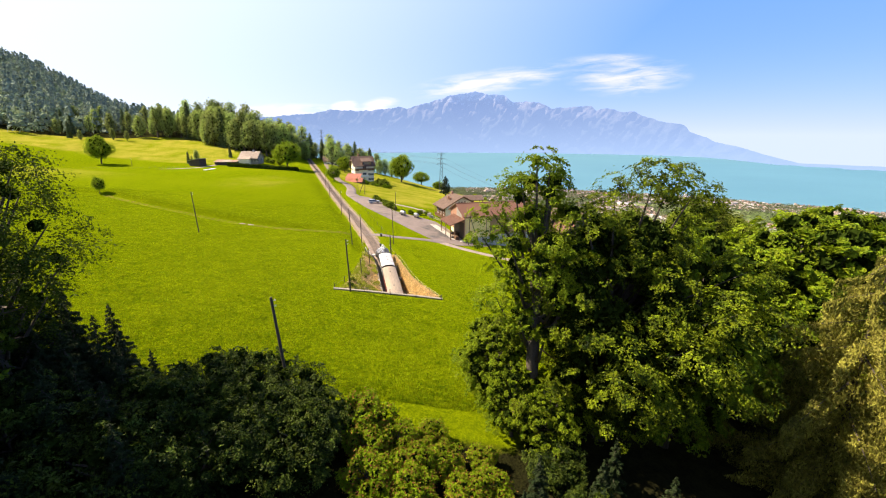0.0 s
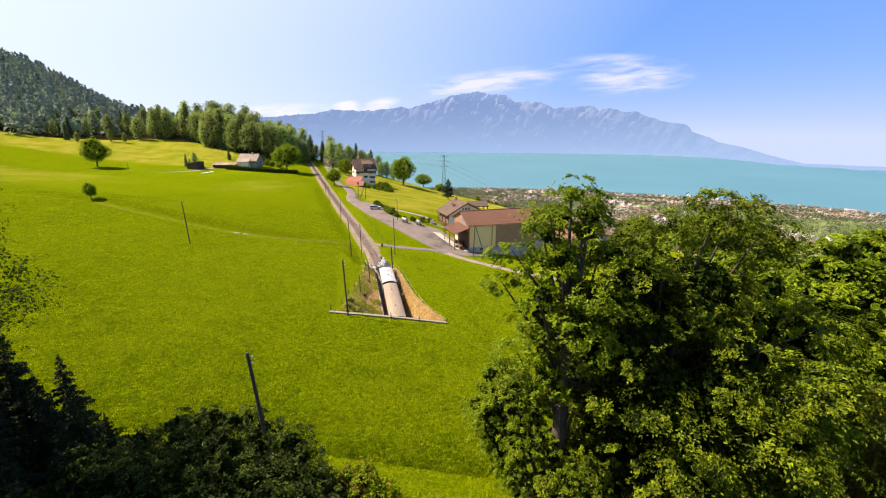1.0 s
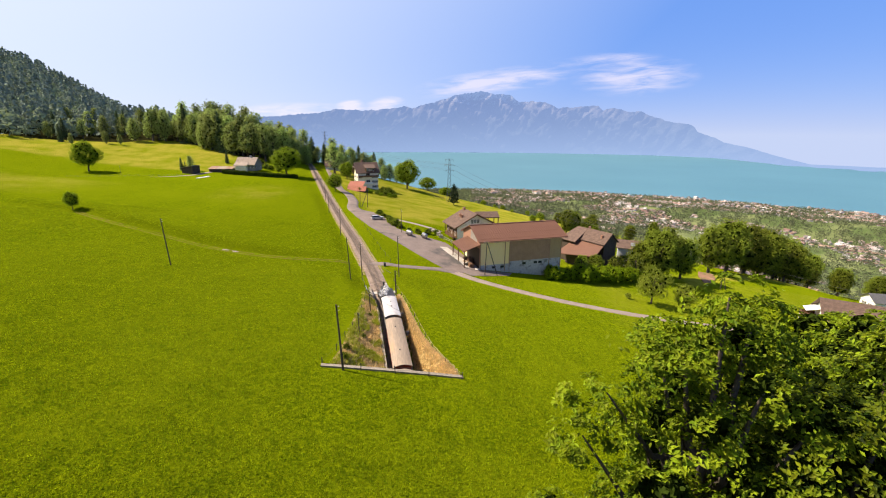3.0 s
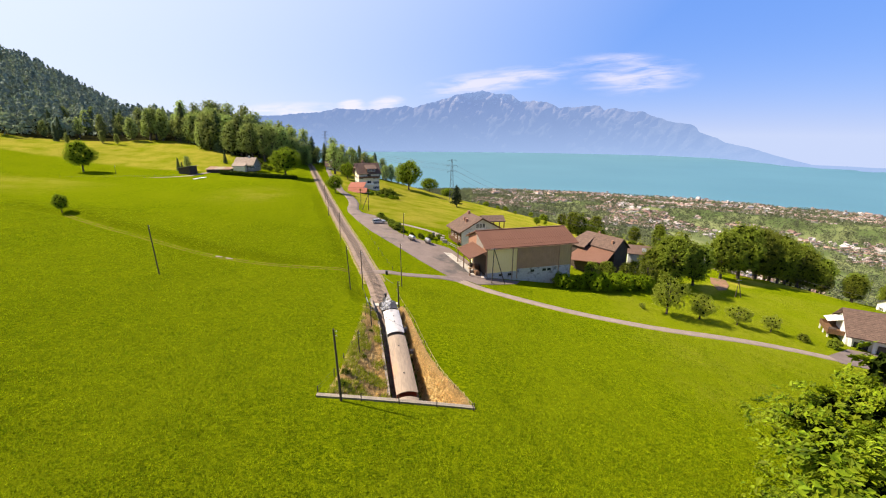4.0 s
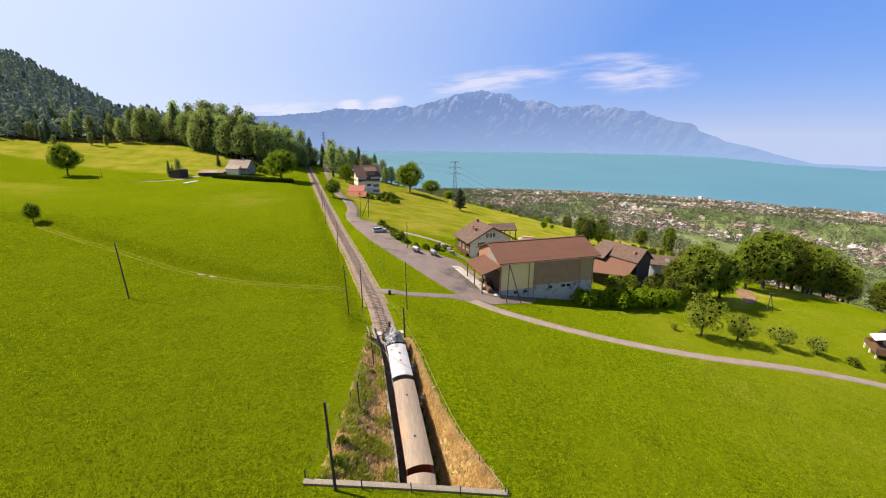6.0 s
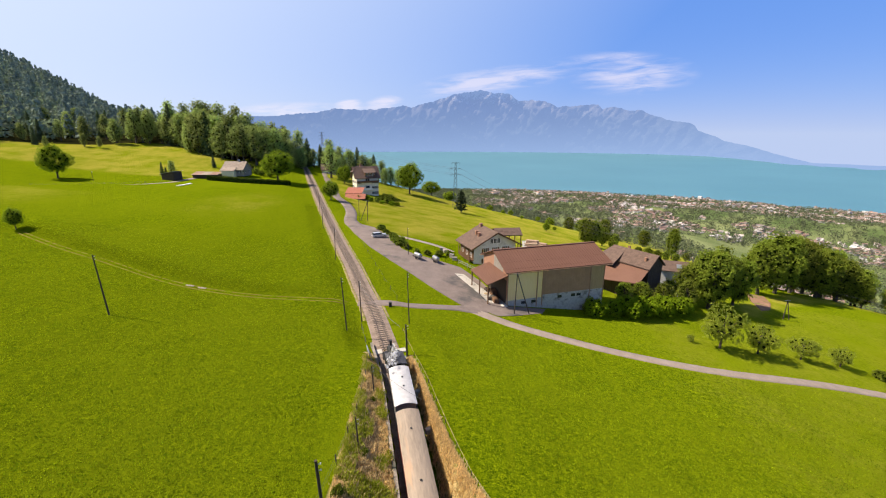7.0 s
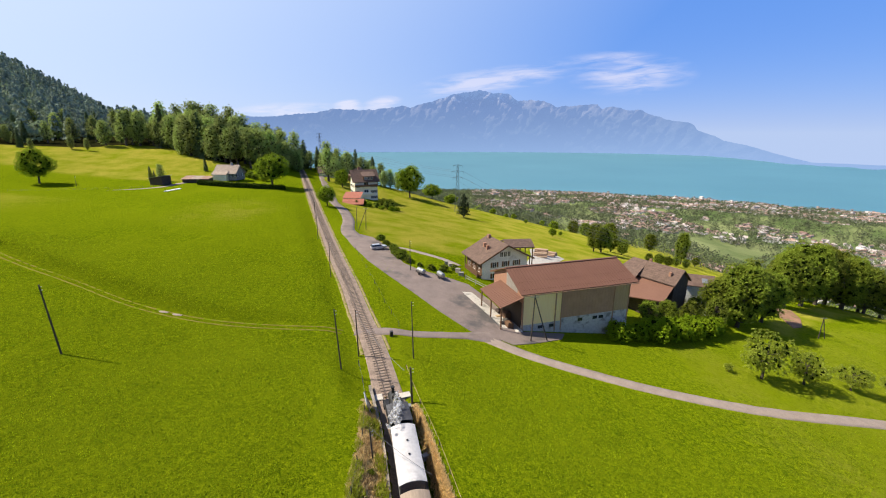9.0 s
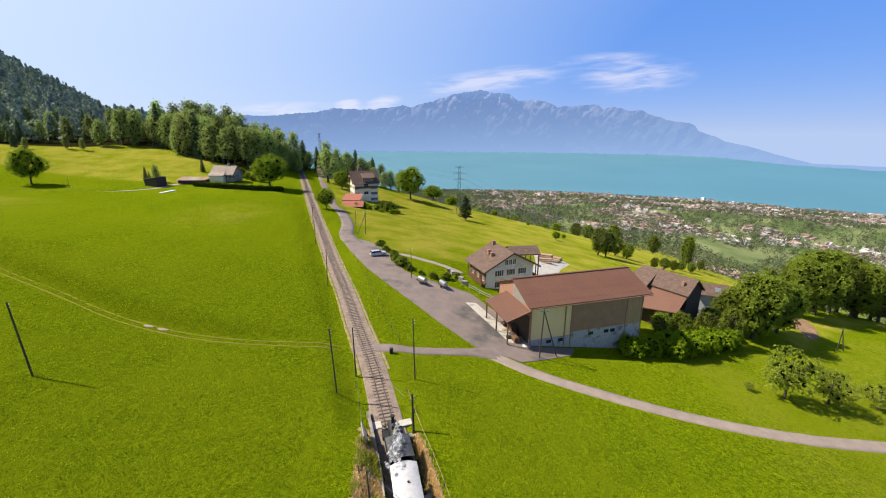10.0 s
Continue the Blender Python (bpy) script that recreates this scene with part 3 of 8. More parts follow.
    return tagged(ob, "bright green mown meadow sloping down towards the lake", "ground", kind="structure")


ground = make_ground()


def strip(name, centre, widths, material, lift, label, category, seg=1.0, skirt=0.25):
    """A ribbon laid on the ground along a smooth line, with a rounded crown and edges that run into the ground."""
    c = np.array(centre, float)
    along = np.r_[0, np.cumsum(np.hypot(*np.diff(c, axis=0).T))]
    q = np.arange(0, along[-1] + seg * 0.5, seg)
    base = cardinal(along, q)
    px, py = base @ c[:, 0], base @ c[:, 1]
    w = np.interp(q, along, widths if np.ndim(widths) else np.full(len(c), widths)) / 2
    tx, ty = np.gradient(px), np.gradient(py)
    n = np.hypot(tx, ty)
    nxv, nyv = ty / n, -tx / n
    wob = np.array([noise.noise((v * 0.4, len(c), 3.1)) for v in q]) * 0.12
    rows = np.array([-1.06, -1, -0.5, 0, 0.5, 1, 1.06])
    drop = np.array([-skirt, 0, 0.02, 0.04, 0.02, 0, -skirt])
    X = px[:, None] + nxv[:, None] * rows * (w + wob)[:, None]
    Y = py[:, None] + nyv[:, None] * rows * (w + wob)[:, None]
    Z = land(X.ravel(), Y.ravel()).reshape(X.shape)
    Z = np.where(np.abs(rows) > 1.01, Z, np.maximum(Z, 0 * Z + Z)) + lift + drop
    k = len(rows)
    i, j = np.meshgrid(np.arange(k - 1), np.arange(len(q) - 1))
    a = (j * k + i).ravel()
    ob = array_mesh(name, np.stack([X.ravel(), Y.ravel(), Z.ravel()], 1), np.stack([a, a + 1, a + k + 1, a + k], 1), material, smooth=True)
    return tagged(ob, label, category, kind="structure")


def sheet(name, edge, material, lift, label, category, cell=1.5):
    """A level-textured patch that follows the ground inside an outline."""
    e = np.array(edge, float)
    bm = B()
    bm.faces.new([bm.verts.new((a, b, 0)) for a, b in e])
    for axis in (0, 1):
        lo, hi = e[:, axis].min(), e[:, axis].max()
        for v in np.arange(lo + cell, hi, cell):
            bmesh.ops.bisect_plane(bm, geom=bm.verts[:] + bm.edges[:] + bm.faces[:], plane_co=(v, v, 0), plane_no=(1, 0, 0) if axis == 0 else (0, 1, 0))
    zs = land([v.co.x for v in bm.verts], [v.co.y for v in bm.verts])
    for v, z in zip(bm.verts, zs):
        v.co.z = z + lift
    rim = [ed for ed in bm.edges if ed.is_boundary]
    ext = bmesh.ops.extrude_edge_only(bm, edges=rim)
    bmesh.ops.translate(bm, vec=(0, 0, -0.3), verts=[g for g in ext["geom"] if isinstance(g, bmesh.types.BMVert)])
    bmesh.ops.recalc_face_normals(bm, faces=bm.faces)
    return tagged(part(name, bm, material), label, category, kind="structure")


YARD = [(-8.4, 125.9), (-14.2, 132.0), (-20.3, 139.4), (-26.0, 146.2), (-33.0, 155.5), (-40.4, 168.5), (-45.6, 179.4), (-44.4, 183.0), (-36.4, 178.5), (-29.0, 167.5), (-24.2, 156.4), (-20.5, 153.2),
        (-13.8, 150.8), (-8.0, 148.5), (-3.0, 141.0), (1.0, 132.0), (1.4, 127.6), (-1.8, 124.2), (-5.0, 122.6)]
yard = sheet("pavement", YARD, ASPHALT, 0.07, "worn grey asphalt farmyard beside the barn", "yard")
road = strip("road", [(-41.0, 176), (-45.6, 184.5), (-48.6, 196.5), (-53.6, 211.5), (-59.0, 224.5), (-66.0, 238), (-72.2, 255), (-79, 273), (-86.3, 290), (-92, 305), (-97.5, 319), (-103, 336)], [5.2, 4.4, 4, 4, 4, 4, 4, 4, 4, 4, 4, 4], ASPHALT, 0.09, "narrow grey asphalt road up to the houses", "road")
lane = strip("lane", [(-5.2, 123.6), (1.5, 120.0), (9.4, 117.6), (19.0, 115.3), (29.5, 113.9), (41.5, 114.0), (53.4, 115.9), (66.8, 117.6), (78, 118.0), (90, 117.5)], 2.7, LANE, 0.06, "narrow pale asphalt lane across the meadow", "road")
crossing_road = strip("crossing_road", [(-27.6, 119.9), (-25.0, 120.2), (-17.3, 121.0), (-9.0, 123.2), (-4.5, 124.2)], [2.0, 2.4, 2.0, 2.2, 4.0], ASPHALT, 0.08, "narrow asphalt road over the level crossing", "road")
for off in (-0.65, 0.65):
    strip("footpath", [(x, y + off) for x, y in PATH_LINE], 0.3, DIRT, 0.05, "worn wheel rut of the grassy track across the meadow", "path")
ALONG = np.r_[114:150:6, 150:340:18]
for off, wide in ((-2.1, 0.55), (2.1, 0.45)):
    d_ = rail_x(ALONG + 0.5) - rail_x(ALONG - 0.5)
    strip("trackside_verge", np.stack([rail_x(ALONG) + off / np.sqrt(1 + d_**2), ALONG - off * d_ / np.sqrt(1 + d_**2)], 1), wide, VERGE, 0.03, "dry grassy verge beside the ballast", "verge")
strip("garden_path", [(-31, 170), (-25.5, 169.2), (-20, 167), (-14.5, 164.5), (-10, 161)], 1.8, LANE, 0.06, "pale gravel path to the chalet", "path")
EARTH = surface("red_brown_earth", (0.20, 0.11, 0.065), (0.36, 0.21, 0.13), 0.5, 0.95, 0.5, 6, coord="World", spots=((0.14, 0.15, 0.03), 0.3, 0.4))
earth_bank = sheet("earth_bank", [(79.5, 162.0), (83.5, 164.0), (89.0, 171.5), (93.0, 180.0), (88.0, 181.0), (83.0, 172.0)], EARTH, 0.12, "bare red-brown earth bank between the trees", "bank")
for x, y in ((-60.4, 120.3), (-57.6, 119.6)):
    strip("bare_patch", [(x - 0.8, y + 0.2), (x, y), (x + 0.9, y - 0.1)], [0.3, 0.7, 0.35], LANE, 0.1, "pale bare patch worn into the grassy track", "path", 0.3, 0.12)
farm_lane = strip("farm_lane", [(-160, 225.5), (-154, 228.5), (-148, 232.6), (-143.5, 238), (-141.5, 245), (-140.5, 249.5)], [0.6, 1.0, 2.4, 3.4, 3.0, 2.6], LANE, 0.06, "grey gravel lane past the farmhouse", "road")


# ---- lake and distance ----
def shore_reach(az):
    return np.interp(az, (-60, -20, 24, 30, 37, 50, 80), (4700, 4700, 4700, 4500, 3650, 3300, 3000))


def make_lake():
    az = np.linspace(-60, 82, 72)
    rs = np.r_[700, 1000, 1300, 1700, 2300, 3000, 1e9]
    X, Y = [], []
    for a in az:
        far = shore_reach(a) + 60
        r = np.minimum(rs, far)
        r[-1] = far
        X.append(-5 + r * math.sin(radians(a))), Y.append(40 + r * math.cos(radians(a)))
    X, Y = np.array(X), np.array(Y)
    k = X.shape[1]
    i, j = np.meshgrid(np.arange(k - 1), np.arange(len(az) - 1))
    a = (j * k + i).ravel()
    v = np.stack([X.ravel(), Y.ravel(), np.full(X.size, LAKE_Z)], 1)
    return tagged(array_mesh("water", v, np.stack([a, a + k, a + k + 1, a + 1], 1), WATER), "broad turquoise lake in hazy sunlight", "lake", kind="structure")


lake = make_lake()


def distance_material():
    """Far blue mountains: rock, woods and snow, with the air's haze put in as a blue glow."""
    mat = bpy.data.materials.new("hazed_far_mountain")
    mat.use_nodes = True
    nt = mat.node_tree
    N, L = nt.nodes.new, nt.links.new
    b = nt.nodes["Principled BSDF"]
    b.inputs["Roughness"].default_value = 1.0
    pos = N("ShaderNodeNewGeometry").outputs["Position"]
    sep = N("ShaderNodeSeparateXYZ")
    L(pos, sep.inputs[0])

    def noise_of(s, detail=8):
        n = N("ShaderNodeTexNoise")
        n.inputs["Scale"].default_value, n.inputs["Detail"].default_value, n.inputs["Roughness"].default_value = s, detail, 0.65
        L(pos, n.inputs["Vector"])
        return n.outputs[0]

    def ranged(v, lo, hi, a=0.0, c=1.0):
        n = N("ShaderNodeMapRange")
        n.inputs[1].default_value, n.inputs[2].default_value, n.inputs[3].default_value, n.inputs[4].default_value = lo, hi, a, c
        L(v, n.inputs[0])
        return n.outputs[0]

    def mixed(f, a, c):
        n = N("ShaderNodeMix")
        n.data_type = "RGBA"
        for k, v in ((0, f), (6, a), (7, c)):
            if isinstance(v, tuple):
                n.inputs[k].default_value = (*v, 1)
            else:
                L(v, n.inputs[k])
        return n.outputs[2]

    rock = mixed(ranged(noise_of(0.007), 0.40, 0.62), (0.05, 0.075, 0.055), (0.20, 0.21, 0.19))
    bare = N("ShaderNodeMath")
    bare.operation, bare.inputs[1].default_value = "MULTIPLY_ADD", 300.0
    L(noise_of(0.010), bare.inputs[0]), L(sep.outputs[2], bare.inputs[2])
    rock = mixed(ranged(bare.outputs[0], 300, 420), rock, (0.40, 0.38, 0.36))
    high = N("ShaderNodeMath")
    high.operation, high.inputs[1].default_value = "MULTIPLY_ADD", 620.0
    L(noise_of(0.026), high.inputs[0]), L(sep.outputs[2], high.inputs[2])
    col = mixed(ranged(high.outputs[0], 685, 730), rock, (0.85, 0.85, 0.86))
    L(col, b.inputs["Base Color"])
    # haze: a blue emission mixed over the rock, strongest near the lake
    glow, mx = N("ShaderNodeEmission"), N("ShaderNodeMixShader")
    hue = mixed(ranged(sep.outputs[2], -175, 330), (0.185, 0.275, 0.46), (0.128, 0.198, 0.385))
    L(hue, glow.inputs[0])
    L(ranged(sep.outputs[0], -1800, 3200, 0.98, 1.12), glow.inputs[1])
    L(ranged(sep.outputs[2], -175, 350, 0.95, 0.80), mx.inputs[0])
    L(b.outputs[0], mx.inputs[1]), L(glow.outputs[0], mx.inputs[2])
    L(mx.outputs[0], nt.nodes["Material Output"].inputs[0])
    return mat


def make_mountains():
    """One long range across the lake: ridge line by bearing, gullies in relief."""
    bearing = (-49, -39.6, -23.7, -21.3, -18.6, -16.5, -12.9, -8.6, -7.7, -6.7, -4.1, -1.9, -0.4, 1.4, 2.5, 4.3, 6.1, 7.2, 9.0, 10.8, 12.2, 13.3, 16.0, 17.0, 17.5, 18.9, 20.6, 21.8, 23.1, 25.3, 26.9, 27.7, 28.1, 29.8, 30.9, 33.1, 35.4, 37.2, 38.6, 80)
    lift = (1.43, 1.67, 1.96, 2.25, 2.42, 2.9, 2.8, 3.2, 3.4, 3.15, 3.9, 4.5, 4.95, 5.2, 5.3, 4.95, 4.75, 4.0, 4.05, 3.8, 3.1, 3.25, 3.35, 3.4, 2.85, 3.15, 2.6, 2.7, 2.1, 1.4, 1.15, 0.9, 0.3, -0.35, -0.9, -1.35, -2.1, -2.6, -2.95, -3.2)
    az = np.linspace(-58, 78, 1000)
    levels = np.linspace(0, 1, 44)
    V = []
    for a in az:
        reach = shore_reach(a)
        top_angle = np.interp(a, bearing, lift)
        jag = noise.fractal((a * 1.1, 0.3, 0), 0.9, 2.1, 4) * 0.07 + noise.fractal((a * 3.6, 4.3, 0), 0.9, 2.1, 3) * 0.06
        jag *= np.interp(top_angle, (-3, -1.5, 1.5, 3.5), (0.1, 0.5, 1.0, 1.6))
        top = 29 + (reach + 120) * math.tan(radians(top_angle + jag))
        for f in levels:
            z = (LAKE_Z - 4) * (1 - f) + max(top, LAKE_Z + 3) * f
            e = z / 110.0
            spur = abs(noise.fractal((a * 0.20 + e * 0.30, e * 0.16, 2.0), 0.9, 2.0, 3)) + 0.5 * abs(noise.fractal((a * 0.5 - e * 0.45, e * 0.4, 8.0), 0.85, 2.1, 5))
            r = reach + 150 * f + (spur - 0.35) * 190 * min(1.0, 5 * f) * min(1.0, 0.25 + 3 * (1 - f))
            V.append((-5 + r * math.sin(radians(a)), 40 + r * math.cos(radians(a)), z))
    k = len(levels)
    i, j = np.meshgrid(np.arange(k - 1), np.arange(len(az) - 1))
    q = (j * k + i).ravel()
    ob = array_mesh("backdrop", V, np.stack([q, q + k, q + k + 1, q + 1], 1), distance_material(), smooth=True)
    return tagged(ob, "hazy blue mountain range with snow patches across the lake", "mountains", kind="structure")


mountains = make_mountains()


# ---- trees and shrubs ----
def leaf_cards(points, normals, size, rng, ratio=0.5, fold=0.25, axis=None):
    """Small folded leaf sprays: one four-cornered blade for each point, facing about its normal."""
    n = len(points)
    nrm = normals / np.maximum(np.linalg.norm(normals, axis=1, keepdims=True), 1e-6)
    side = np.cross(nrm, rng.normal(size=(n, 3))) if axis is None else axis - (axis * nrm).sum(1, keepdims=True) * nrm
    side /= np.maximum(np.linalg.norm(side, axis=1, keepdims=True), 1e-6)
    other = np.cross(nrm, side)
    s = (size * rng.uniform(0.6, 1.35, n))[:, None]
    a, b = side * s, other * s * ratio
    bend = nrm * s * fold
    v = np.stack([points - a, points - b * 0.9 + bend, points + a * 0.9, points + b + bend], 1).reshape(-1, 3)
    f = np.arange(4 * n).reshape(-1, 4)
    return v, f


def limb_mesh(name, runs, parent, sides=7):
    """Trunk and limbs: runs of (points, radii) joined into one bark mesh."""
    V, F = [], []
    for pts, radii in runs:
        base = len(V)
        for k, (p, r) in enumerate(zip(pts, radii)):
            for a in range(sides):
                t = 2 * math.pi * a / sides
                V.append((p[0] + r * math.cos(t), p[1] + r * math.sin(t), p[2]))
        for k in range(len(pts) - 1):
            for a in range(sides):
                b = (a + 1) % sides
                F.append((base + k * sides + a, base + k * sides + b, base + (k + 1) * sides + b, base + (k + 1) * sides + a))
    return array_mesh(name, V, F, BARK, parent, smooth=True)


def broadleaf(name, label, category, h, r, leaves, leaf, material, seed, low=0.25, lobes=14, squash=1.0, open_=0.0, group="", lean=0.0, accent=None, per_fan=9, fan_size=0.13, lobe=(0.32, 0.5), boxy=0.5, core=0.42, bough=1.1, flat=0.96, grain=2.2, peaks=(), fringe=0.12, ruffle=0.55, inner=8, inner_leaf=1.5):
    """A broad-leaved tree: tapered trunk, limbs to the lobes of the crown, thousands of leaf sprays with gaps between lobes."""
    rng = np.random.default_rng(seed)
    ob = tagged(new(name), label, category, group)
    z0 = h * low
    centre, half = (z0 + h) / 2, (h - z0) / 2
    C, R = [], []
    for k in range(lobes):
        f = (k + 0.5) / lobes
        zz = 1 - 2 * f
        ang = k * 2.39996 + rng.uniform(-0.4, 0.4)
        rad = max(0.0, 1 - zz * zz) ** boxy * (rng.uniform(0.55, 0.8) if lobe[1] > 0.4 else rng.uniform(0.55, 1.0))
        wide = 1.0 if zz < 0.2 else squash
        C.append((r * rad * math.cos(ang) * wide + lean * zz, r * rad * math.sin(ang) * wide, centre + half * zz * 0.72 * rng.uniform(0.85, 1.1)))
        R.append(rng.uniform(*lobe) * min(r, half * 1.15))
    for px, py, pz, pr in peaks:
        C.append((px, py, pz)), R.append(pr)
    C, R = np.array(C), np.array(R)
    # each lobe is a bough that reaches outwards and lies rather flat
    out = C * np.array([1, 1, 0])
    out /= np.maximum(np.linalg.norm(out, axis=1, keepdims=True), 0.3 * r)
    def shaped(q, o):
        return q * np.array([1, 1, flat]) + (q @ o)[:, None] * (bough - 1) * (o - np.array([0, 0, 0.25]))
    per = (leaves * R**2 / (R**2).sum()).astype(int)
    P, Nn = [], []
    for c, rr, n, o in zip(C, R, per, out):
        # leafy fans: each twig end carries a flat, slightly hanging spray of leaves
        k = max(5, int(n / per_fan))
        tw = rng.normal(size=(k, 3))
        tw /= np.linalg.norm(tw, axis=1, keepdims=True)
        deep = rng.beta(1.1, 3.0, k) * 0.55
        tips = c + shaped(tw * (rr * (1.0 - deep + rng.exponential(fringe, k)))[:, None], o)
        tilt = tw * np.array([0.75, 0.75, 0.4]) + np.array([0, 0, 0.75]) + rng.normal(size=(k, 3)) * 0.22
        tilt /= np.linalg.norm(tilt, axis=1, keepdims=True)
        which = rng.integers(0, k, n)
        fan = rng.normal(size=(n, 3))
        fan -= (fan * tilt[which]).sum(1, keepdims=True) * tilt[which] * 0.82
        fan *= (np.sqrt(rng.uniform(0, 1, n)) * 1.5 / np.maximum(np.linalg.norm(fan, axis=1), 1e-6))[:, None]
        fan *= (rr * fan_size * rng.uniform(0.6, 1.1, k))[which][:, None]
        fan[:, 2] -= (fan**2).sum(1) / (rr * 0.9) * 0.35
        P.append(tips[which] + fan)
        Nn.append(tilt[which] + rng.normal(size=(n, 3)) * ruffle)
    P, Nn = np.concatenate(P), np.concatenate(Nn)
    if open_:
        keep = np.array([noise.noise(p * (grain / r)) for p in P]) > open_ - 0.5
        P, Nn = P[keep], Nn[keep]
    P[:, 2] = np.maximum(P[:, 2], 0.15)
    v, f = leaf_cards(P, Nn, leaf, rng)
    tr = h * 0.022 + 0.05
    bendx, bendy = rng.uniform(-0.03, 0.03, 2) * h
    top = z0 + (h - z0) * 0.72
    spine = [(0, 0, -0.4), (bendx * 0.2, bendy * 0.2, h * 0.1), (bendx * 0.6, bendy * 0.6, z0 + 0.1 * h), (bendx, bendy, top)]
    runs = [(spine, (tr * 1.35, tr, tr * 0.8, tr * 0.2))]
    for c, rr in zip(C, R):
        b = min(max(c[2] - rr * 0.9, h * 0.14), top * 0.95) * rng.uniform(0.75, 0.95)
        g = b / top
        start = np.array([bendx * g, bendy * g, b])
        mid = start * 0.5 + c * 0.5 + np.array([0, 0, -0.06 * h])
        runs.append(([start, mid, c], (tr * 0.42, tr * 0.25, tr * 0.06)))
    limb_mesh("trunk", runs, ob)
    crown = array_mesh("crown", v, f, material, ob)
    # dense twigs and leaves inside each lobe, the shade there put into their colour
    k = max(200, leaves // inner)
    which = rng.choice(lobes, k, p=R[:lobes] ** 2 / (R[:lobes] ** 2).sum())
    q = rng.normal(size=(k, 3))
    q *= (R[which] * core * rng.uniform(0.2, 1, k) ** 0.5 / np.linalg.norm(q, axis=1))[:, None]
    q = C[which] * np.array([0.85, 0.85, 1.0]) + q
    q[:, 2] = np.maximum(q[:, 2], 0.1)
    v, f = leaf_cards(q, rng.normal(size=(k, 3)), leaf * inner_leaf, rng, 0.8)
    array_mesh("inner_foliage", v, f, LEAFSHADE, crown)
    if accent:
        pick = rng.choice(len(P), len(P) // 6, replace=False)
        v, f = leaf_cards(P[pick] + rng.normal(size=(len(pick), 3)) * 0.1, Nn[pick], leaf, rng)
        array_mesh("dry_leaves", v, f, accent, ob)
    return ob


def conifer(name, label, category, h, r, leaves, leaf, material, seed, low=0.06, droop=0.35, group="", power=0.9, boughs=0, hang_=0.06, spread_=0.34):
    """A spruce: whorls of drooping boughs along a straight trunk, with needle sprays along each bough."""
    rng = np.random.default_rng(seed)
    ob = tagged(new(name), label, category, group)
    boughs = boughs or max(26, int(h * 6))
    runs = [([(0, 0, -0.4), (0, 0, h * 0.5), (0, 0, h)], (h * 0.016 + 0.06, h * 0.009 + 0.03, 0.01))]
    P, Nn = [], []
    zs = low + (1 - low) * np.linspace(0, 1, boughs) ** 1.05
    reach = r * (1 - zs) ** power * rng.uniform(0.72, 1.12, boughs) + 0.03 * r
    share = reach**1.35 + 0.02 * r
    per = np.maximum(6, (leaves * share / share.sum()).astype(int))
    for k in range(boughs):
        z, L, n = zs[k] * h, reach[k], per[k]
        ang = k * 2.39996 + rng.uniform(-0.5, 0.5)
        out = np.array([math.cos(ang), math.sin(ang), 0])
        side = np.array([-math.sin(ang), math.cos(ang), 0])
        t = rng.beta(1.6, 1.1, n)
        sag = -droop * L * (t**1.4) + 0.10 * L * t**4
        spread = (spread_ * L * (1 - t * 0.65)) * rng.uniform(-1, 1, n)
        hang = -np.abs(rng.normal(size=n)) * hang_ * r
        pts = np.array([0, 0, z]) + out * (t * L)[:, None] + side * spread[:, None] + np.array([0, 0, 1.0]) * (sag + hang)[:, None]
        P.append(pts)
        Nn.append(out * 0.5 + np.array([0, 0, 0.8]) + rng.normal(size=(n, 3)) * 0.4)
        if k % 2 == 0:
            runs.append(([(0, 0, z), tuple(np.array([0, 0, z - droop * L * 0.4]) + out * L * 0.5), tuple(np.array([0, 0, z - droop * L * 0.9]) + out * L)], (0.05 + 0.006 * h * (1 - zs[k]), 0.03, 0.01)))
    P, Nn = np.concatenate(P), np.concatenate(Nn)
    P[:, 2] = np.maximum(P[:, 2], 0.1)
    axis = np.tile((0.0, 0.0, -1.0), (len(P), 1)) + rng.normal(size=P.shape) * 0.35 if hang_ > 0.06 else None
    if hang_ > 0.06:
        Nn[:, 2] -= 0.6
    v, f = leaf_cards(P, Nn, leaf, rng, 0.32, 0.15, axis)
    limb_mesh("trunk", runs, ob, 5)
    array_mesh("crown", v, f, material, ob)
    return ob


def plant(ob, x, y, size=1.0, turn=0.0, tall=1.0, sink=0.15):
    z = float(land(x, y)[0]) - sink
    ob.matrix_world = Matrix.Translation((x, y, z)) @ Matrix.Rotation(turn, 4, "Z") @ Matrix.Diagonal((size, size, size * tall, 1))
    return ob


def replant(ob, x, y, size=1.0, turn=0.0, tall=1.0, sink=0.15, label=""):
    """Another of the same kind, as a thing of its own."""
    z = float(land(x, y)[0]) - sink
    keep = ob.scale.copy()
    ob.scale = (1, 1, 1)
    c = copy_thing(ob, Matrix.Translation((x, y, z)) @ Matrix.Rotation(turn, 4, "Z") @ Matrix.Diagonal((size, size, size * tall, 1)))
    ob.scale = keep
    if label:
        c["label"] = label
    return c


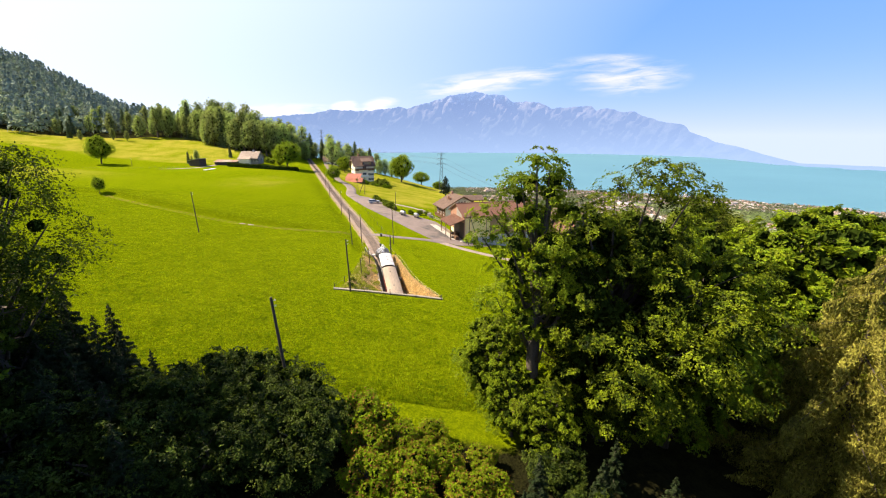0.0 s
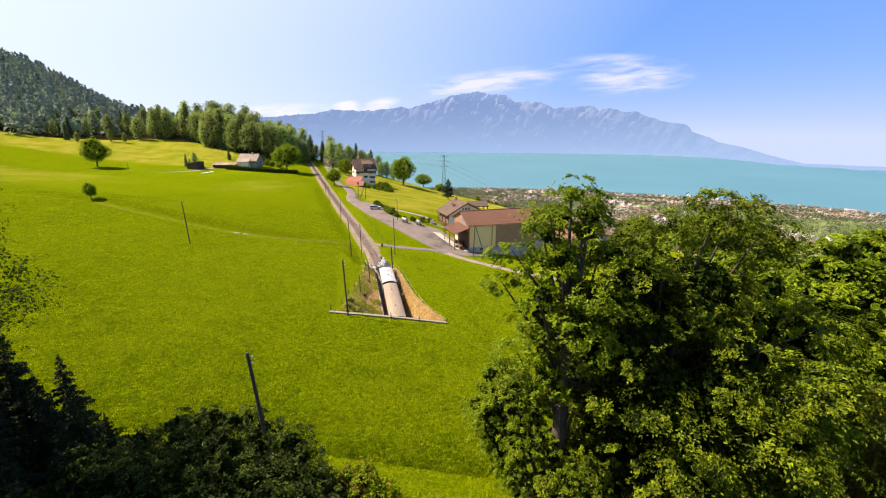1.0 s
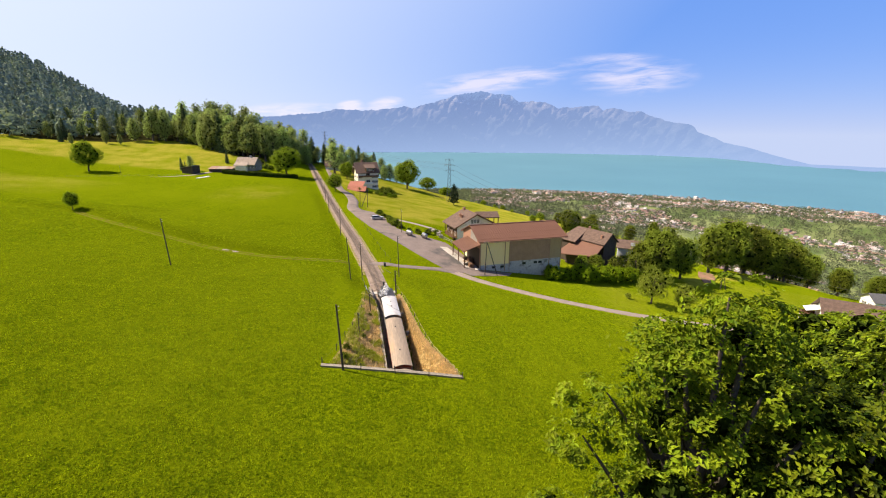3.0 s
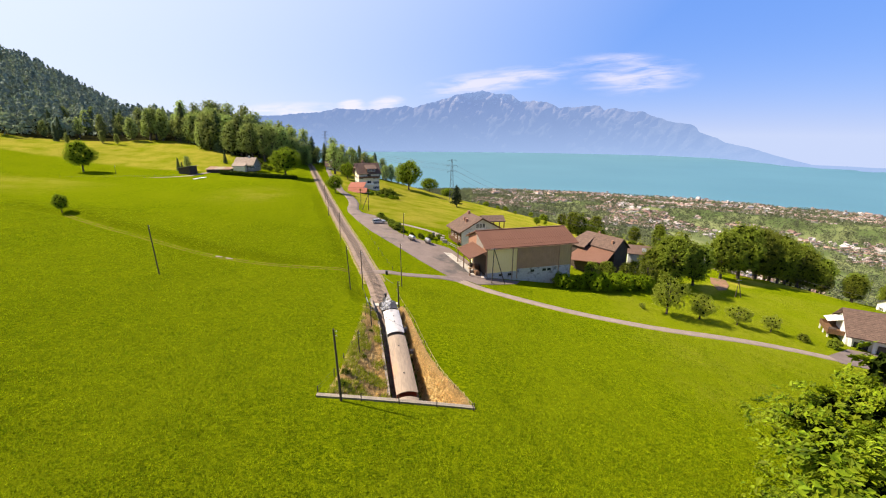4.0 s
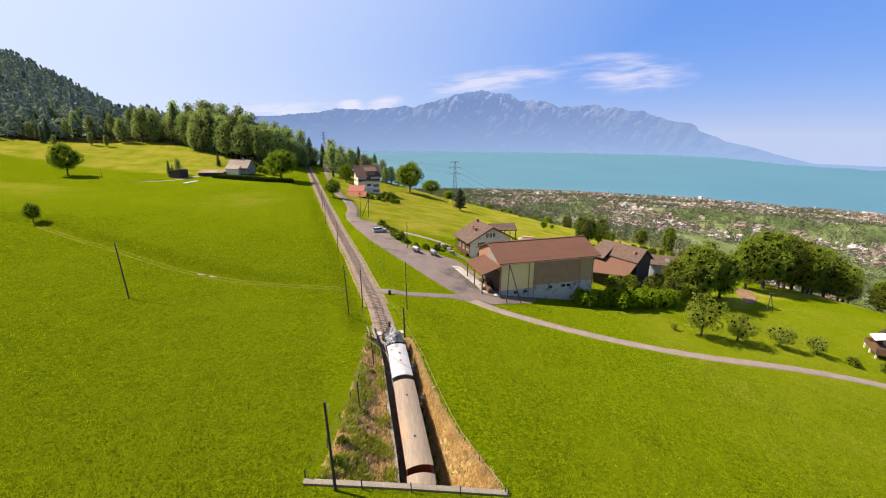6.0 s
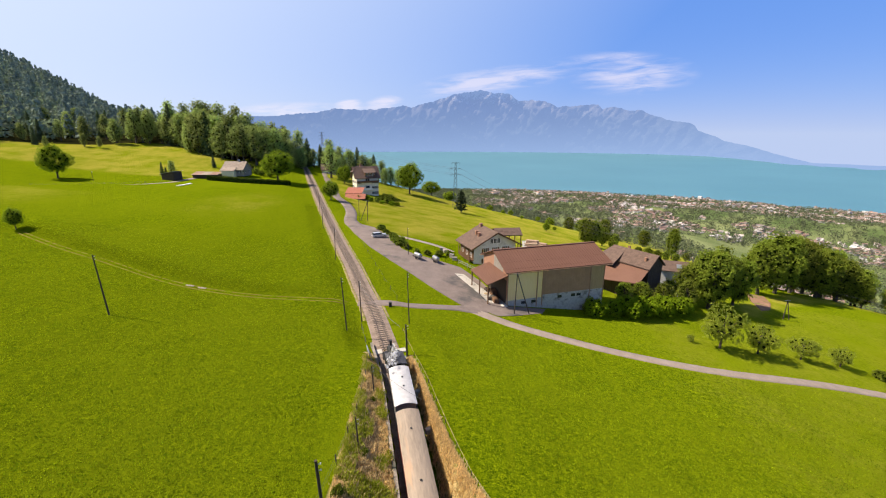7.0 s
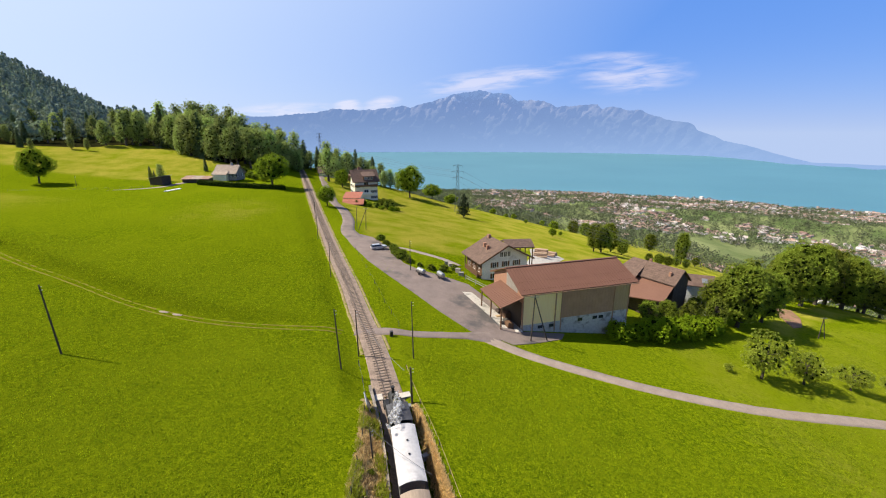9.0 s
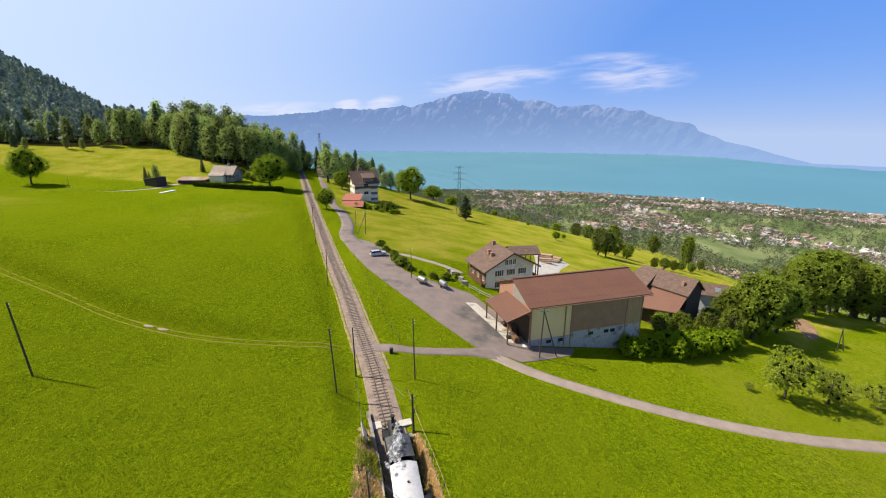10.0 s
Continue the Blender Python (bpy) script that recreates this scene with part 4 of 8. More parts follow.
# edge of the wood where the flight begins
beech = plant(broadleaf("beech_tree", "tall dense green beech at the edge of the meadow", "tree", 22.6, 6.7, 250000, 0.11, LEAFN, 11, low=0.0, lobes=110, per_fan=70, fan_size=0.24, lobe=(0.16, 0.31), boxy=0.36, bough=1.35, flat=0.8, open_=0.34, grain=5.4, core=0.8, fringe=0.05, ruffle=0.24, inner=6, inner_leaf=1.9, peaks=((4.2, -1.0, 21.8, 1.8), (3.0, 0.0, 22.6, 1.9), (1.0, -1.6, 22.9, 1.8), (5.6, 0.4, 20.6, 1.9), (-2.0, -2.4, 22.0, 1.9), (-4.0, -2.6, 20.4, 1.9), (-10.4, 6.0, 1.6, 1.6), (-10.2, 5.6, 4.0, 1.7), (-9.4, 4.0, 6.8, 1.8), (-8.4, 1.0, 10.2, 1.8), (-7.8, -1.0, 3.4, 1.9), (-6.2, -3.4, 6.4, 1.9), (2.5, -6.6, 12.4, 2.1), (6.0, -6.4, 10.4, 2.1), (7.8, -4.6, 13.6, 2.1), (0.0, -6.8, 9.0, 2.0), (5.0, -7.0, 15.2, 1.9), (8.6, -2.0, 16.4, 1.9))), 12.1, 39.7, 0.95, 0.0, 1.03)
maple = plant(broadleaf("maple_tree", "slender light green maple leaning out over the meadow", "tree", 24.0, 3.4, 62000, 0.105, LEAFT, 14, low=0.30, lobes=34, per_fan=46, fan_size=0.3, lobe=(0.2, 0.36), boxy=0.42, bough=1.6, flat=0.7, open_=0.42, grain=5.0, core=0.5, fringe=0.08, ruffle=0.3, inner_leaf=1.6, peaks=((-0.8, -0.6, 23.4, 0.9), (0.2, -0.4, 22.6, 1.1), (-1.8, -0.4, 21.6, 1.2), (-3.8, 0.2, 19.4, 1.0), (-4.4, 0.4, 17.4, 0.9), (-3.2, 0.2, 12.6, 1.2))), 5.7, 38.6, 0.98)
ash = plant(broadleaf("ash_tree", "tall airy ash with loose grey-green leaves", "tree", 24.0, 5.8, 70000, 0.105, LEAFD, 12, low=0.12, lobes=40, open_=0.46, core=0.22, lobe=(0.16, 0.32), per_fan=34, fan_size=0.4, grain=5.0, bough=1.5, flat=0.7), -30.8, 32.6, 0.95)
spruce = plant(conifer("spruce_tree", "broad spruce hung with brownish cones", "tree", 19.0, 9.2, 130000, 0.15, NEEDLEY, 13, droop=0.5, low=0.02, power=0.62, boughs=84, hang_=0.075, spread_=0.13), 28.5, 36.5, 1.1)
WOOD_A = broadleaf("forest_tree", "leafy green broad-leaved tree of the wood", "tree", 17, 6.3, 46000, 0.165, LEAFT, 21, low=0.05, lobes=60, per_fan=60, fan_size=0.26, fringe=0.05, ruffle=0.28, inner_leaf=2.0, lobe=(0.16, 0.34), boxy=0.4, bough=1.45, flat=0.68, open_=0.4, grain=5.0, core=0.42)
plant(WOOD_A, 24.4, 52.0, 1.0, 0.3, 1.22)
replant(WOOD_A, 20.6, 46.0, 1.0, 2.6, 1.25)
replant(WOOD_A, 17.8, 40.2, 0.95, 4.4, 1.2)
for x, y, s, t in ((2.4, 44.6, 0.44, 0.4), (4.2, 38.0, 0.40, 1.8), (3.2, 41.0, 0.5, 3.0), (6.6, 36.2, 0.36, 5.0)):
    replant(WOOD_A, x, y, s, t, 1.1, label="young leafy tree in front of the wood")
for x, y, s, t in ((37, 51.5, 1.5, 1.7), (44, 58, 1.6, 2.9), (53, 69, 1.35, 0.7), (64, 66, 1.1, 4.1), (72, 80, 1.0, 5.2), (43, 47, 1.5, 3.3), (54, 54, 1.5, 0.2), (85, 82, 1.0, 3.0), (66, 52, 1.2, 1.1), (33, 52, 1.25, 2.1), (26.5, 56.0, 1.24, 5.5), (29, 50, 1.2, 0.9)):
    replant(WOOD_A, x, y, s, t)
forest_floor = sheet("forest_floor", [(4.0, 24.0), (6.0, 34.0), (6.6, 39.5), (8.5, 47.0), (12.0, 52.0), (24.0, 60.0), (40.0, 66.0), (60.0, 60.0), (60.0, 24.0)], LITTER, 0.06, "leaf litter on the floor of the wood, darkened to hold its shade", "ground", 4.0)
DARK_SPRUCE = conifer("young_spruce", "dark young spruce in the shade of the wood", "tree", 9.0, 2.6, 9000, 0.16, NEEDLE, 22, droop=0.3)
plant(DARK_SPRUCE, -29.0, 39.6, 0.75, 0.0)
for x, y, s, t in ((-31.5, 38.6, 0.85, 1.0), (-26.8, 37.6, 0.62, 2.0), (-34.0, 36.5, 0.95, 3.0), (-25.0, 35.0, 0.62, 4.0), (-22.8, 34.4, 0.55, 5.0), (-29.5, 34.0, 0.8, 5.5), (-24.6, 31.5, 0.7, 0.6), (-31.0, 30.5, 0.95, 1.6), (-36.5, 36.5, 1.25, 2.6), (-33.5, 33.0, 1.2, 3.6), (-38.5, 32.0, 1.3, 4.6), (-29.0, 28.0, 1.15, 5.6), (-41.5, 37.5, 1.35, 0.2), (-26.0, 25.5, 1.15, 1.2), (-34.5, 27.0, 1.3, 2.2), (-21.5, 23.5, 1.0, 3.2), (-27.5, 36.5, 0.8, 0.4)):
    replant(DARK_SPRUCE, x, y, s, t)
# the last eight are added to darken the shaded hollow under the beech
for x, y, s, t in ((-30.5, 36.0, 0.95, 1.4), (-24.0, 37.0, 0.5, 2.4), (-33.0, 39.5, 1.0, 3.4), (-35.5, 39.0, 1.2, 4.4), (-26.5, 33.0, 0.85, 5.4), (-22.0, 32.0, 0.7, 0.8), (-20.0, 28.5, 0.85, 1.8), (-17.0, 25.5, 0.85, 2.8), (-23.5, 28.5, 0.95, 3.8), (5, 31, 0.5, 0.3), (9, 31, 0.55, 1.3), (13, 30, 0.6, 2.3), (17, 29, 0.6, 3.3), (8, 27, 0.6, 4.3), (14, 25, 0.7, 5.3), (3.5, 28, 0.5, 0.9), (11, 34, 0.5, 1.9)):
    replant(DARK_SPRUCE, x, y, s, t)
SHRUB = broadleaf("hazel_shrub", "dense dark green shrub along the edge of the wood", "shrub", 5.0, 2.8, 34000, 0.078, LEAFH, 23, low=0.0, lobes=22, lobe=(0.2, 0.4), fan_size=0.28, per_fan=40, open_=0.3, grain=4.0, inner_leaf=2.6)
plant(SHRUB, -16.6, 37.6, 1.08, 0.0)
for x, y, s, t in ((-20.0, 36.0, 0.95, 1), (-13.4, 36.3, 0.85, 2), (-15.2, 33.4, 0.9, 3), (-18.6, 33.0, 0.95, 4), (-10.7, 34.0, 0.8, 5), (-11.5, 31.2, 0.95, 0.5), (-21.5, 31.0, 1.1, 1.5), (-16.0, 29.5, 1.0, 2.5), (-26.0, 28.0, 1.3, 5.5), (-20.0, 26.5, 1.2, 0.9), (6.2, 33.6, 0.62, 1.1), (7.6, 29.8, 0.6, 0.2)):
    replant(SHRUB, x + 0.4, y, s * 1.13, t)
BRIGHT_SHRUB = broadleaf("bramble_shrub", "bright green undergrowth with some rusty leaves", "shrub", 3.4, 2.2, 20000, 0.085, LEAFB, 24, low=0.0, lobes=18, lobe=(0.2, 0.42), open_=0.25, grain=4.0, inner_leaf=1.4, accent=LEAFRUST)
plant(BRIGHT_SHRUB, -7.4, 35.6, 1.05, 0.0)
for x, y, s, t in ((-4.6, 34.6, 0.72, 1), (-2.2, 35.8, 0.6, 2), (-1.0, 33.0, 0.72, 3), (1.6, 34.2, 0.55, 4), (-3.2, 32.2, 0.8, 5), (-6.6, 33.2, 0.8, 0.5), (1.8, 31.0, 0.75, 1.5), (-9.2, 36.6, 0.6, 2.2), (-3.0, 29.6, 0.85, 2.9), (0.4, 30.4, 0.75, 3.9), (-0.6, 28.0, 0.85, 4.9), (2.6, 28.8, 0.7, 5.9), (-6.0, 30.4, 0.85, 0.7)):
    replant(BRIGHT_SHRUB, x, y, s, t)

# tall trees added outside the view, beside and behind it, to shade the edge
SHADE_TREE = broadleaf("forest_tree", "tall leafy tree added outside the view to shade the wood's edge", "tree", 17, 6.3, 18000, 0.24, LEAFN, 25, low=0.05, lobes=40, per_fan=30, fan_size=0.3, lobe=(0.18, 0.36), core=0.7, inner_leaf=1.6)
plant(SHADE_TREE, -46, 26, 1.55, 1.0)
for x, y, s, t in ((-40, 26, 1.4, 1.9), (-34, 23, 1.4, 3.1), (-28, 18, 1.3, 4.4), (-49, 31, 1.55, 2.0), (-45, 22, 1.45, 3.0), (-55, 33, 1.55, 4.0), (-40, 15, 1.5, 5.0), (-36, 20, 1.3, 0.3), (-30, 14, 1.25, 2.3), (22, 14, 1.0, 1.0), (12, 4, 0.95, 2.0), (30, 4, 1.0, 3.0), (34, 22, 1.1, 4.0), (-14, 2, 1.0, 5.0), (-26, 8, 1.15, 0.5), (-36, 2, 1.2, 1.5), (4, -10, 1.0, 2.5), (20, -8, 1.0, 3.5)):
    replant(SHADE_TREE, x, y, s, t)

# single trees of the meadows
FIELD_TREE = broadleaf("field_tree", "round green tree standing alone on the meadow", "tree", 15.5, 6.2, 30000, 0.19, LEAFM, 31, low=0.17, lobes=44, lobe=(0.2, 0.36), core=0.34, fringe=0.08, inner_leaf=2.4)
plant(FIELD_TREE, -194.5, 232.3, 0.9, 0.0, 1.15)
replant(FIELD_TREE, -42.2, 320, 1.3, 1.0, 1.05, label="tall green tree above the sloping hayfield")
replant(FIELD_TREE, -102.0, 257.5, 1.16, 2.2, 0.9, label="spreading green tree beside the farm hedge")
replant(FIELD_TREE, -64.5, 224.0, 0.55, 3.0, 1.0, label="small round tree between track and road")
replant(FIELD_TREE, -122.9, 146.7, 0.30, 4.0, 1.25, label="small young tree on the meadow")
replant(FIELD_TREE, -78.7, 296.8, 0.66, 0.8, 1.1, label="round green tree beside the villa")
replant(FIELD_TREE, -30, 350, 1.0, 5.0, 0.72)
replant(FIELD_TREE, -17, 362, 0.8, 1.5, 0.7)
APPLE = broadleaf("apple_tree", "old apple tree with an open crown beside the lane", "tree", 6.4, 3.2, 15000, 0.12, LEAFO, 32, low=0.17, lobes=30, open_=0.36, grain=4.0, lobe=(0.17, 0.32), core=0.2, group="row of apple trees")
plant(APPLE, 45.6, 126.4, 1.18, 0.0, 1.28)
replant(APPLE, 54.2, 127.4, 0.98, 1.2, 1.1)
replant(APPLE, 64.4, 128.8, 0.82, 2.6, 1.02)
replant(APPLE, 73.0, 129.0, 0.68, 4.4, 1.05)
replant(APPLE, 40.0, 127.2, 0.26, 4.4, 1.1)
plant(conifer("pine_tree", "dark pine with layered branches on the hayfield", "tree", 13.5, 4.6, 3600, 0.42, NEEDLE, 33, low=0.2, droop=0.12, power=0.55), -8.0, 275.5)

# trees round the barns and in the wood below
VALLEY = broadleaf("valley_tree", "large dense green tree below the barn", "tree", 18.5, 5.7, 38000, 0.2, LEAF, 41, low=0.04, lobes=64, lobe=(0.13, 0.32), boxy=0.42, fan_size=0.13, per_fan=8, open_=0.3, grain=9.0, bough=1.15, flat=1.05, core=0.4, inner_leaf=2.2, fringe=0.12, ruffle=0.6)
plant(VALLEY, 60.4, 156.0, 0.97)
VALLEY_DARK = plant(broadleaf("valley_tree", "dark green tree with deep gaps below the barn", "tree", 18.5, 5.2, 32000, 0.2, LEAFV, 44, low=0.06, lobes=56, lobe=(0.13, 0.32), boxy=0.42, fan_size=0.13, per_fan=8, ruffle=0.6, flat=1.05, inner_leaf=2.0, open_=0.38, grain=5.0, core=0.34), 64.5, 161.0, 1.0, 1.5)
# (east, north, size, turn, tall): the wood below the barn, then the trees on the far side of the hayfield
for x, y, s, t, q in ((55.9, 157.6, 0.70, 2, 1), (48.5, 154.5, 0.40, 3.9, 1), (93.2, 183.5, 1.02, 3, 1.05), (104.2, 190.3, 1.18, 4, 1.08), (115.7, 198.1, 1.15, 5, 1.08), (127.0, 200, 1.08, 0.4, 1.04), (137, 202, 0.98, 1.4, 1), (141, 200, 0.8, 2.4, 1), (108.8, 206, 0.9, 3.4, 1.0), (118.8, 212, 1.2, 4.4, 1.03), (129.4, 216, 1.3, 5.4, 1.05), (138, 219, 1.3, 0.9, 1.05), (146, 220, 1.25, 1.9, 1.02)):
    replant(VALLEY if (x * 7) % 3 < 1.7 else VALLEY_DARK, x, y, s, t, q)
for x, y, s, t, q in ((156, 223, 1.2, 2.9, 1.0), (160, 218, 1.0, 0.1, 1), (152, 207, 0.62, 2.7, 1), (165, 206, 0.7, 3.6, 1), (180, 204, 0.75, 4.6, 1), (190, 214, 0.8, 5.6, 1), (174, 216, 0.8, 0.6, 1), (205, 222, 0.9, 1.6, 1), (200, 205, 0.8, 2.6, 1), (150, 238, 1.4, 3.1, 1.1), (166, 241, 1.4, 4.1, 1.1), (44, 148.5, 0.42, 4.9, 1), (37.0, 145.5, 0.40, 0.7, 1), (50.5, 149.5, 0.5, 2.2, 1), (33.0, 146.0, 0.34, 1.4, 1), (72.0, 163.5, 0.8, 3.5, 1.05)):
    replant(VALLEY if (x * 7) % 3 < 1.7 else VALLEY_DARK, x, y, s, t, q)
for x, y, s, t, q in ((56.2, 257.1, 0.66, 1, 1.25), (61, 260, 0.72, 2, 1.15), (72, 277, 0.62, 3, 1.0), (77.2, 274.4, 0.55, 4, 0.95), (133.0, 318.5, 0.72, 0.3, 1.7), (118, 296, 0.4, 1.3, 0.9), (94, 268, 0.42, 2.3, 0.9), (149, 330, 0.4, 2, 0.9), (86, 262, 0.36, 1, 0.9), (103, 276, 0.4, 2.2, 0.9), (126, 300, 0.4, 3.2, 0.9),
                      (112, 390, 1.0, 5.0, 1.0), (84, 396, 0.8, 1.1, 1.0), (96, 402, 0.85, 2.1, 1.0), (150, 400, 0.9, 3.3, 1.0)):
    replant(VALLEY, x, y, s, t, q)
for x, y, s in ((41, 281, 0.34), (66, 388, 0.62), (14.6, 365.6, 0.36), (4, 397, 0.62), (30.5, 364.7, 0.32), (22, 340, 0.2), (34, 330, 0.2), (50, 300, 0.2), (26, 380, 0.36), (48, 345, 0.28)):
    replant(FIELD_TREE, x, y, s, x, 1.0)
BUSH = broadleaf("rounded_bush", "clipped bright green laurel bush below the barn", "bush", 4.2, 3.4, 14000, 0.16, LEAFB, 42, low=0.0, lobes=16, lobe=(0.34, 0.52), core=0.6, bough=1.0, flat=1.0, boxy=0.35)
plant(BUSH, 22.0, 134.0, 0.8)
for x, y, s, t in ((30.5, 137.2, 1.0, 1), (35.0, 139.0, 1.05, 2), (40.0, 142.2, 1.05, 3), (45.0, 145.0, 1.0, 4), (49.0, 148.0, 0.95, 5), (26.5, 136.0, 0.7, 5.5)):
    replant(BUSH, x, y, s, t)
for x, y, s, t in ((-42, 247, 0.5, 3), (-40, 251, 0.45, 4), (-52.5, 247.0, 0.5, 0.5), (-46.5, 246, 0.4, 1.2), (-55, 251, 0.55, 2.2)):
    replant(BUSH, x, y, s, t, label="light green rounded garden bush near the villa")
GARDEN_BUSH = broadleaf("garden_bush", "small green garden bush", "bush", 2.2, 1.5, 3200, 0.16, LEAF, 43, low=0.0, lobes=9)
plant(GARDEN_BUSH, -25.0, 159.6, 1.2)
for x, y, s, t in ((-27.0, 163.0, 1.0, 1), (-28.5, 166.5, 0.9, 2), (-31.0, 170.5, 0.8, 3), (-33.5, 176.0, 0.9, 4), (-23.0, 157.5, 0.7, 5), (-44.0, 253, 2.2, 1), (-47.5, 257, 2.0, 2), (-49.5, 250.5, 1.2, 5),
                   (-58, 246, 1.0, 2.5), (-128, 279, 2.2, 3.5), (-122, 276, 1.4, 0.2), (-118, 273, 1.3, 1.2), (-113, 272, 1.6, 2.2), (86.5, 126.5, 1.1, 1), (79, 126.5, 0.9, 2), (-14, 155, 0.8, 1), (-11.5, 157, 0.7, 2), (-17, 154, 0.7, 3), (-20.0, 155.5, 0.5, 3)):
    replant(GARDEN_BUSH, x, y, s, t)

# wood behind the farm and on the brow
OAK = broadleaf("wood_tree", "tall broad-leaved tree of the wood behind the farm", "tree", 24, 6.0, 14000, 0.34, LEAFW, 51, low=0.0, lobes=52, squash=0.7, boxy=0.55, lobe=(0.2, 0.44), inner=30, core=0.12, open_=0.28, grain=4.0, flat=1.1, bough=1.2)
FIR = conifer("wood_spruce", "tall dark spruce of the wood behind the farm", "tree", 24, 4.6, 7500, 0.5, WOODN, 52, droop=0.3, low=0.03, power=0.62)
LIGHT = broadleaf("wood_ash", "tall light green tree of the wood behind the farm", "tree", 25, 5.2, 12000, 0.32, LEAFW, 53, low=0.02, lobes=46, squash=0.62, boxy=0.6, inner=30, open_=0.34, lobe=(0.18, 0.42), core=0.1, grain=4.0, flat=1.15, bough=1.2)
rngw = random.Random(5)
firsts = {}
EDGE_X, EDGE_Y = (-285, -244, -232, -207, -180, -158, -140, -122, -114), (298, 309, 324, 325, 311, 304, 298, 300, 312)
for row in range(4):
    x = -238.0 + row * 3
    while x < -116 + row * 4:
        y = float(np.interp(x, EDGE_X, EDGE_Y)) + 4 + row * 12 + rngw.uniform(-3, 3)
        dark = 0.34 if -172 < x < -128 and row < 2 else 0.12
        pick = FIR if rngw.random() < dark else (LIGHT if rngw.random() < 0.4 else OAK)
        s = rngw.uniform(0.62, 1.16) * float(np.interp(x, (-238, -215, -200, -140, -124, -112), (0.72, 0.92, 1.16, 1.16, 1.0, 0.8)))
        args = (x + rngw.uniform(-2, 2), y, s * (0.82 if pick is FIR else 1.0), rngw.uniform(0, 6.2), rngw.uniform(0.82, 1.1))
        if pick.name not in firsts:
            firsts[pick.name] = plant(pick, *args)
        else:
            replant(pick, *args)
        x += rngw.uniform(3.6, 6.4)
for x, y, s, kind in ((-118.5, 347, 0.9, FIR), (-123, 352, 0.6, OAK), (-111, 352, 0.75, FIR), (-128, 362, 0.62, OAK), (-90.5, 309, 0.95, LIGHT), (-82.5, 318, 0.5, OAK), (-88, 316, 0.72, LIGHT), (-97, 345, 0.7, OAK), (-90, 350, 0.85, LIGHT), (-84, 352, 0.95, FIR), (-79, 348, 0.8, OAK), (-72, 352, 0.85, FIR), (-76, 356, 0.75, OAK), (-66, 350, 0.75, LIGHT), (-60, 352, 0.62, OAK), (-70, 343, 0.6, OAK), (-62, 340, 0.55, OAK), (-54, 348, 0.6, OAK), (-50, 352, 0.5, OAK)):
    replant(kind, x, y, s * 1.15, x * 0.7, 0.8)
for x, y, s, kind in ((-46, 356, 0.5, OAK), (-100, 362, 0.8, OAK), (-108, 368, 0.8, FIR), (-92, 366, 0.75, OAK), (-150, 400, 0.7, OAK), (-140, 402, 0.7, FIR), (-125, 398, 0.7, OAK), (-115, 395, 0.7, LIGHT), (-104, 388, 0.75, FIR), (-149, 281, 0.32, FIR), (-158, 251, 0.3, FIR), (-155, 249.5, 0.22, FIR), (-152.5, 250.5, 0.36, OAK), (-133, 276, 0.24, FIR), (-130.5, 275, 0.2, FIR), (-246, 306, 0.36, OAK), (-262, 297, 0.3, OAK), (-274, 302, 0.5, FIR), (-236, 306, 0.3, OAK), (-286, 318, 0.6, FIR), (-292, 312, 0.5, OAK), (-276, 322, 0.62, LIGHT), (-266, 330, 0.7, OAK), (-256, 336, 0.72, LIGHT), (-300, 326, 0.7, FIR), (-284, 338, 0.8, OAK), (-268, 346, 0.8, FIR), (-252, 350, 0.85, LIGHT), (-306, 344, 0.8, OAK), (-292, 354, 0.85, LIGHT), (-276, 362, 0.8, FIR)):
    replant(kind, x, y, s, x * 0.7, 1.0)


def far_wood(name, label, spots, heights, material, seed, conic=True, cards=34):
    """A wood that nobody could count, far off: small spruces and rounded crowns of coarse sprays in one mesh."""
    rng = np.random.default_rng(seed)
    P, Nn, S = [], [], []
    for (x, y, z), h in zip(spots, heights):
        t = rng.uniform(0, 1, cards)
        ang = rng.uniform(0, 2 * math.pi, cards)
        rad = h * (0.2 * (1 - t) ** 0.9 + 0.01) if conic else h * 0.42 * np.sqrt(np.maximum(0.02, 1 - (2 * t - 1) ** 2))
        P.append(np.stack([x + rad * np.cos(ang), y + rad * np.sin(ang), z + h * (0.05 + 0.95 * t) * (1 if conic else 0.85)], 1))
        Nn.append(np.stack([np.cos(ang), np.sin(ang), np.full(cards, 0.7)], 1) + rng.normal(size=(cards, 3)) * 0.3)
        S.append(np.full(cards, h * (0.075 if conic else 0.12)))
    P, Nn, S = np.concatenate(P), np.concatenate(Nn), np.concatenate(S)
    v, f = leaf_cards(P, Nn, S, rng, 0.6, 0.2)
    return tagged(array_mesh(name, v, f, material), label, "wood", kind="stuff")


def polar(a0, a1, d0, d1, n, rng, power=1.0):
    az = rng.uniform(a0, a1, n)
    d = d0 + (d1 - d0) * rng.uniform(0, 1, n) ** power
    x, y = -5 + d * np.sin(np.radians(az)), 40 + d * np.cos(np.radians(az))
    return x, y, land(x, y)


rngf = np.random.default_rng(8)
hx, hy, hz = polar(-62, -25, 395, 1080, 5200, rngf, 0.75)
pickf = rngf.random(len(hx)) < 0.62
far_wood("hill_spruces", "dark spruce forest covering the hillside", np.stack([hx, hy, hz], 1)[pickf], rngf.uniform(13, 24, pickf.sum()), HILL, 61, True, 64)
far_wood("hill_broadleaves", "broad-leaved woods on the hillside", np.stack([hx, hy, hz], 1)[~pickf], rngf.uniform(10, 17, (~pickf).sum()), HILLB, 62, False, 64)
vx, vy, vz = polar(-7, 50, 400, 1640, 21000, rngf, 0.72)
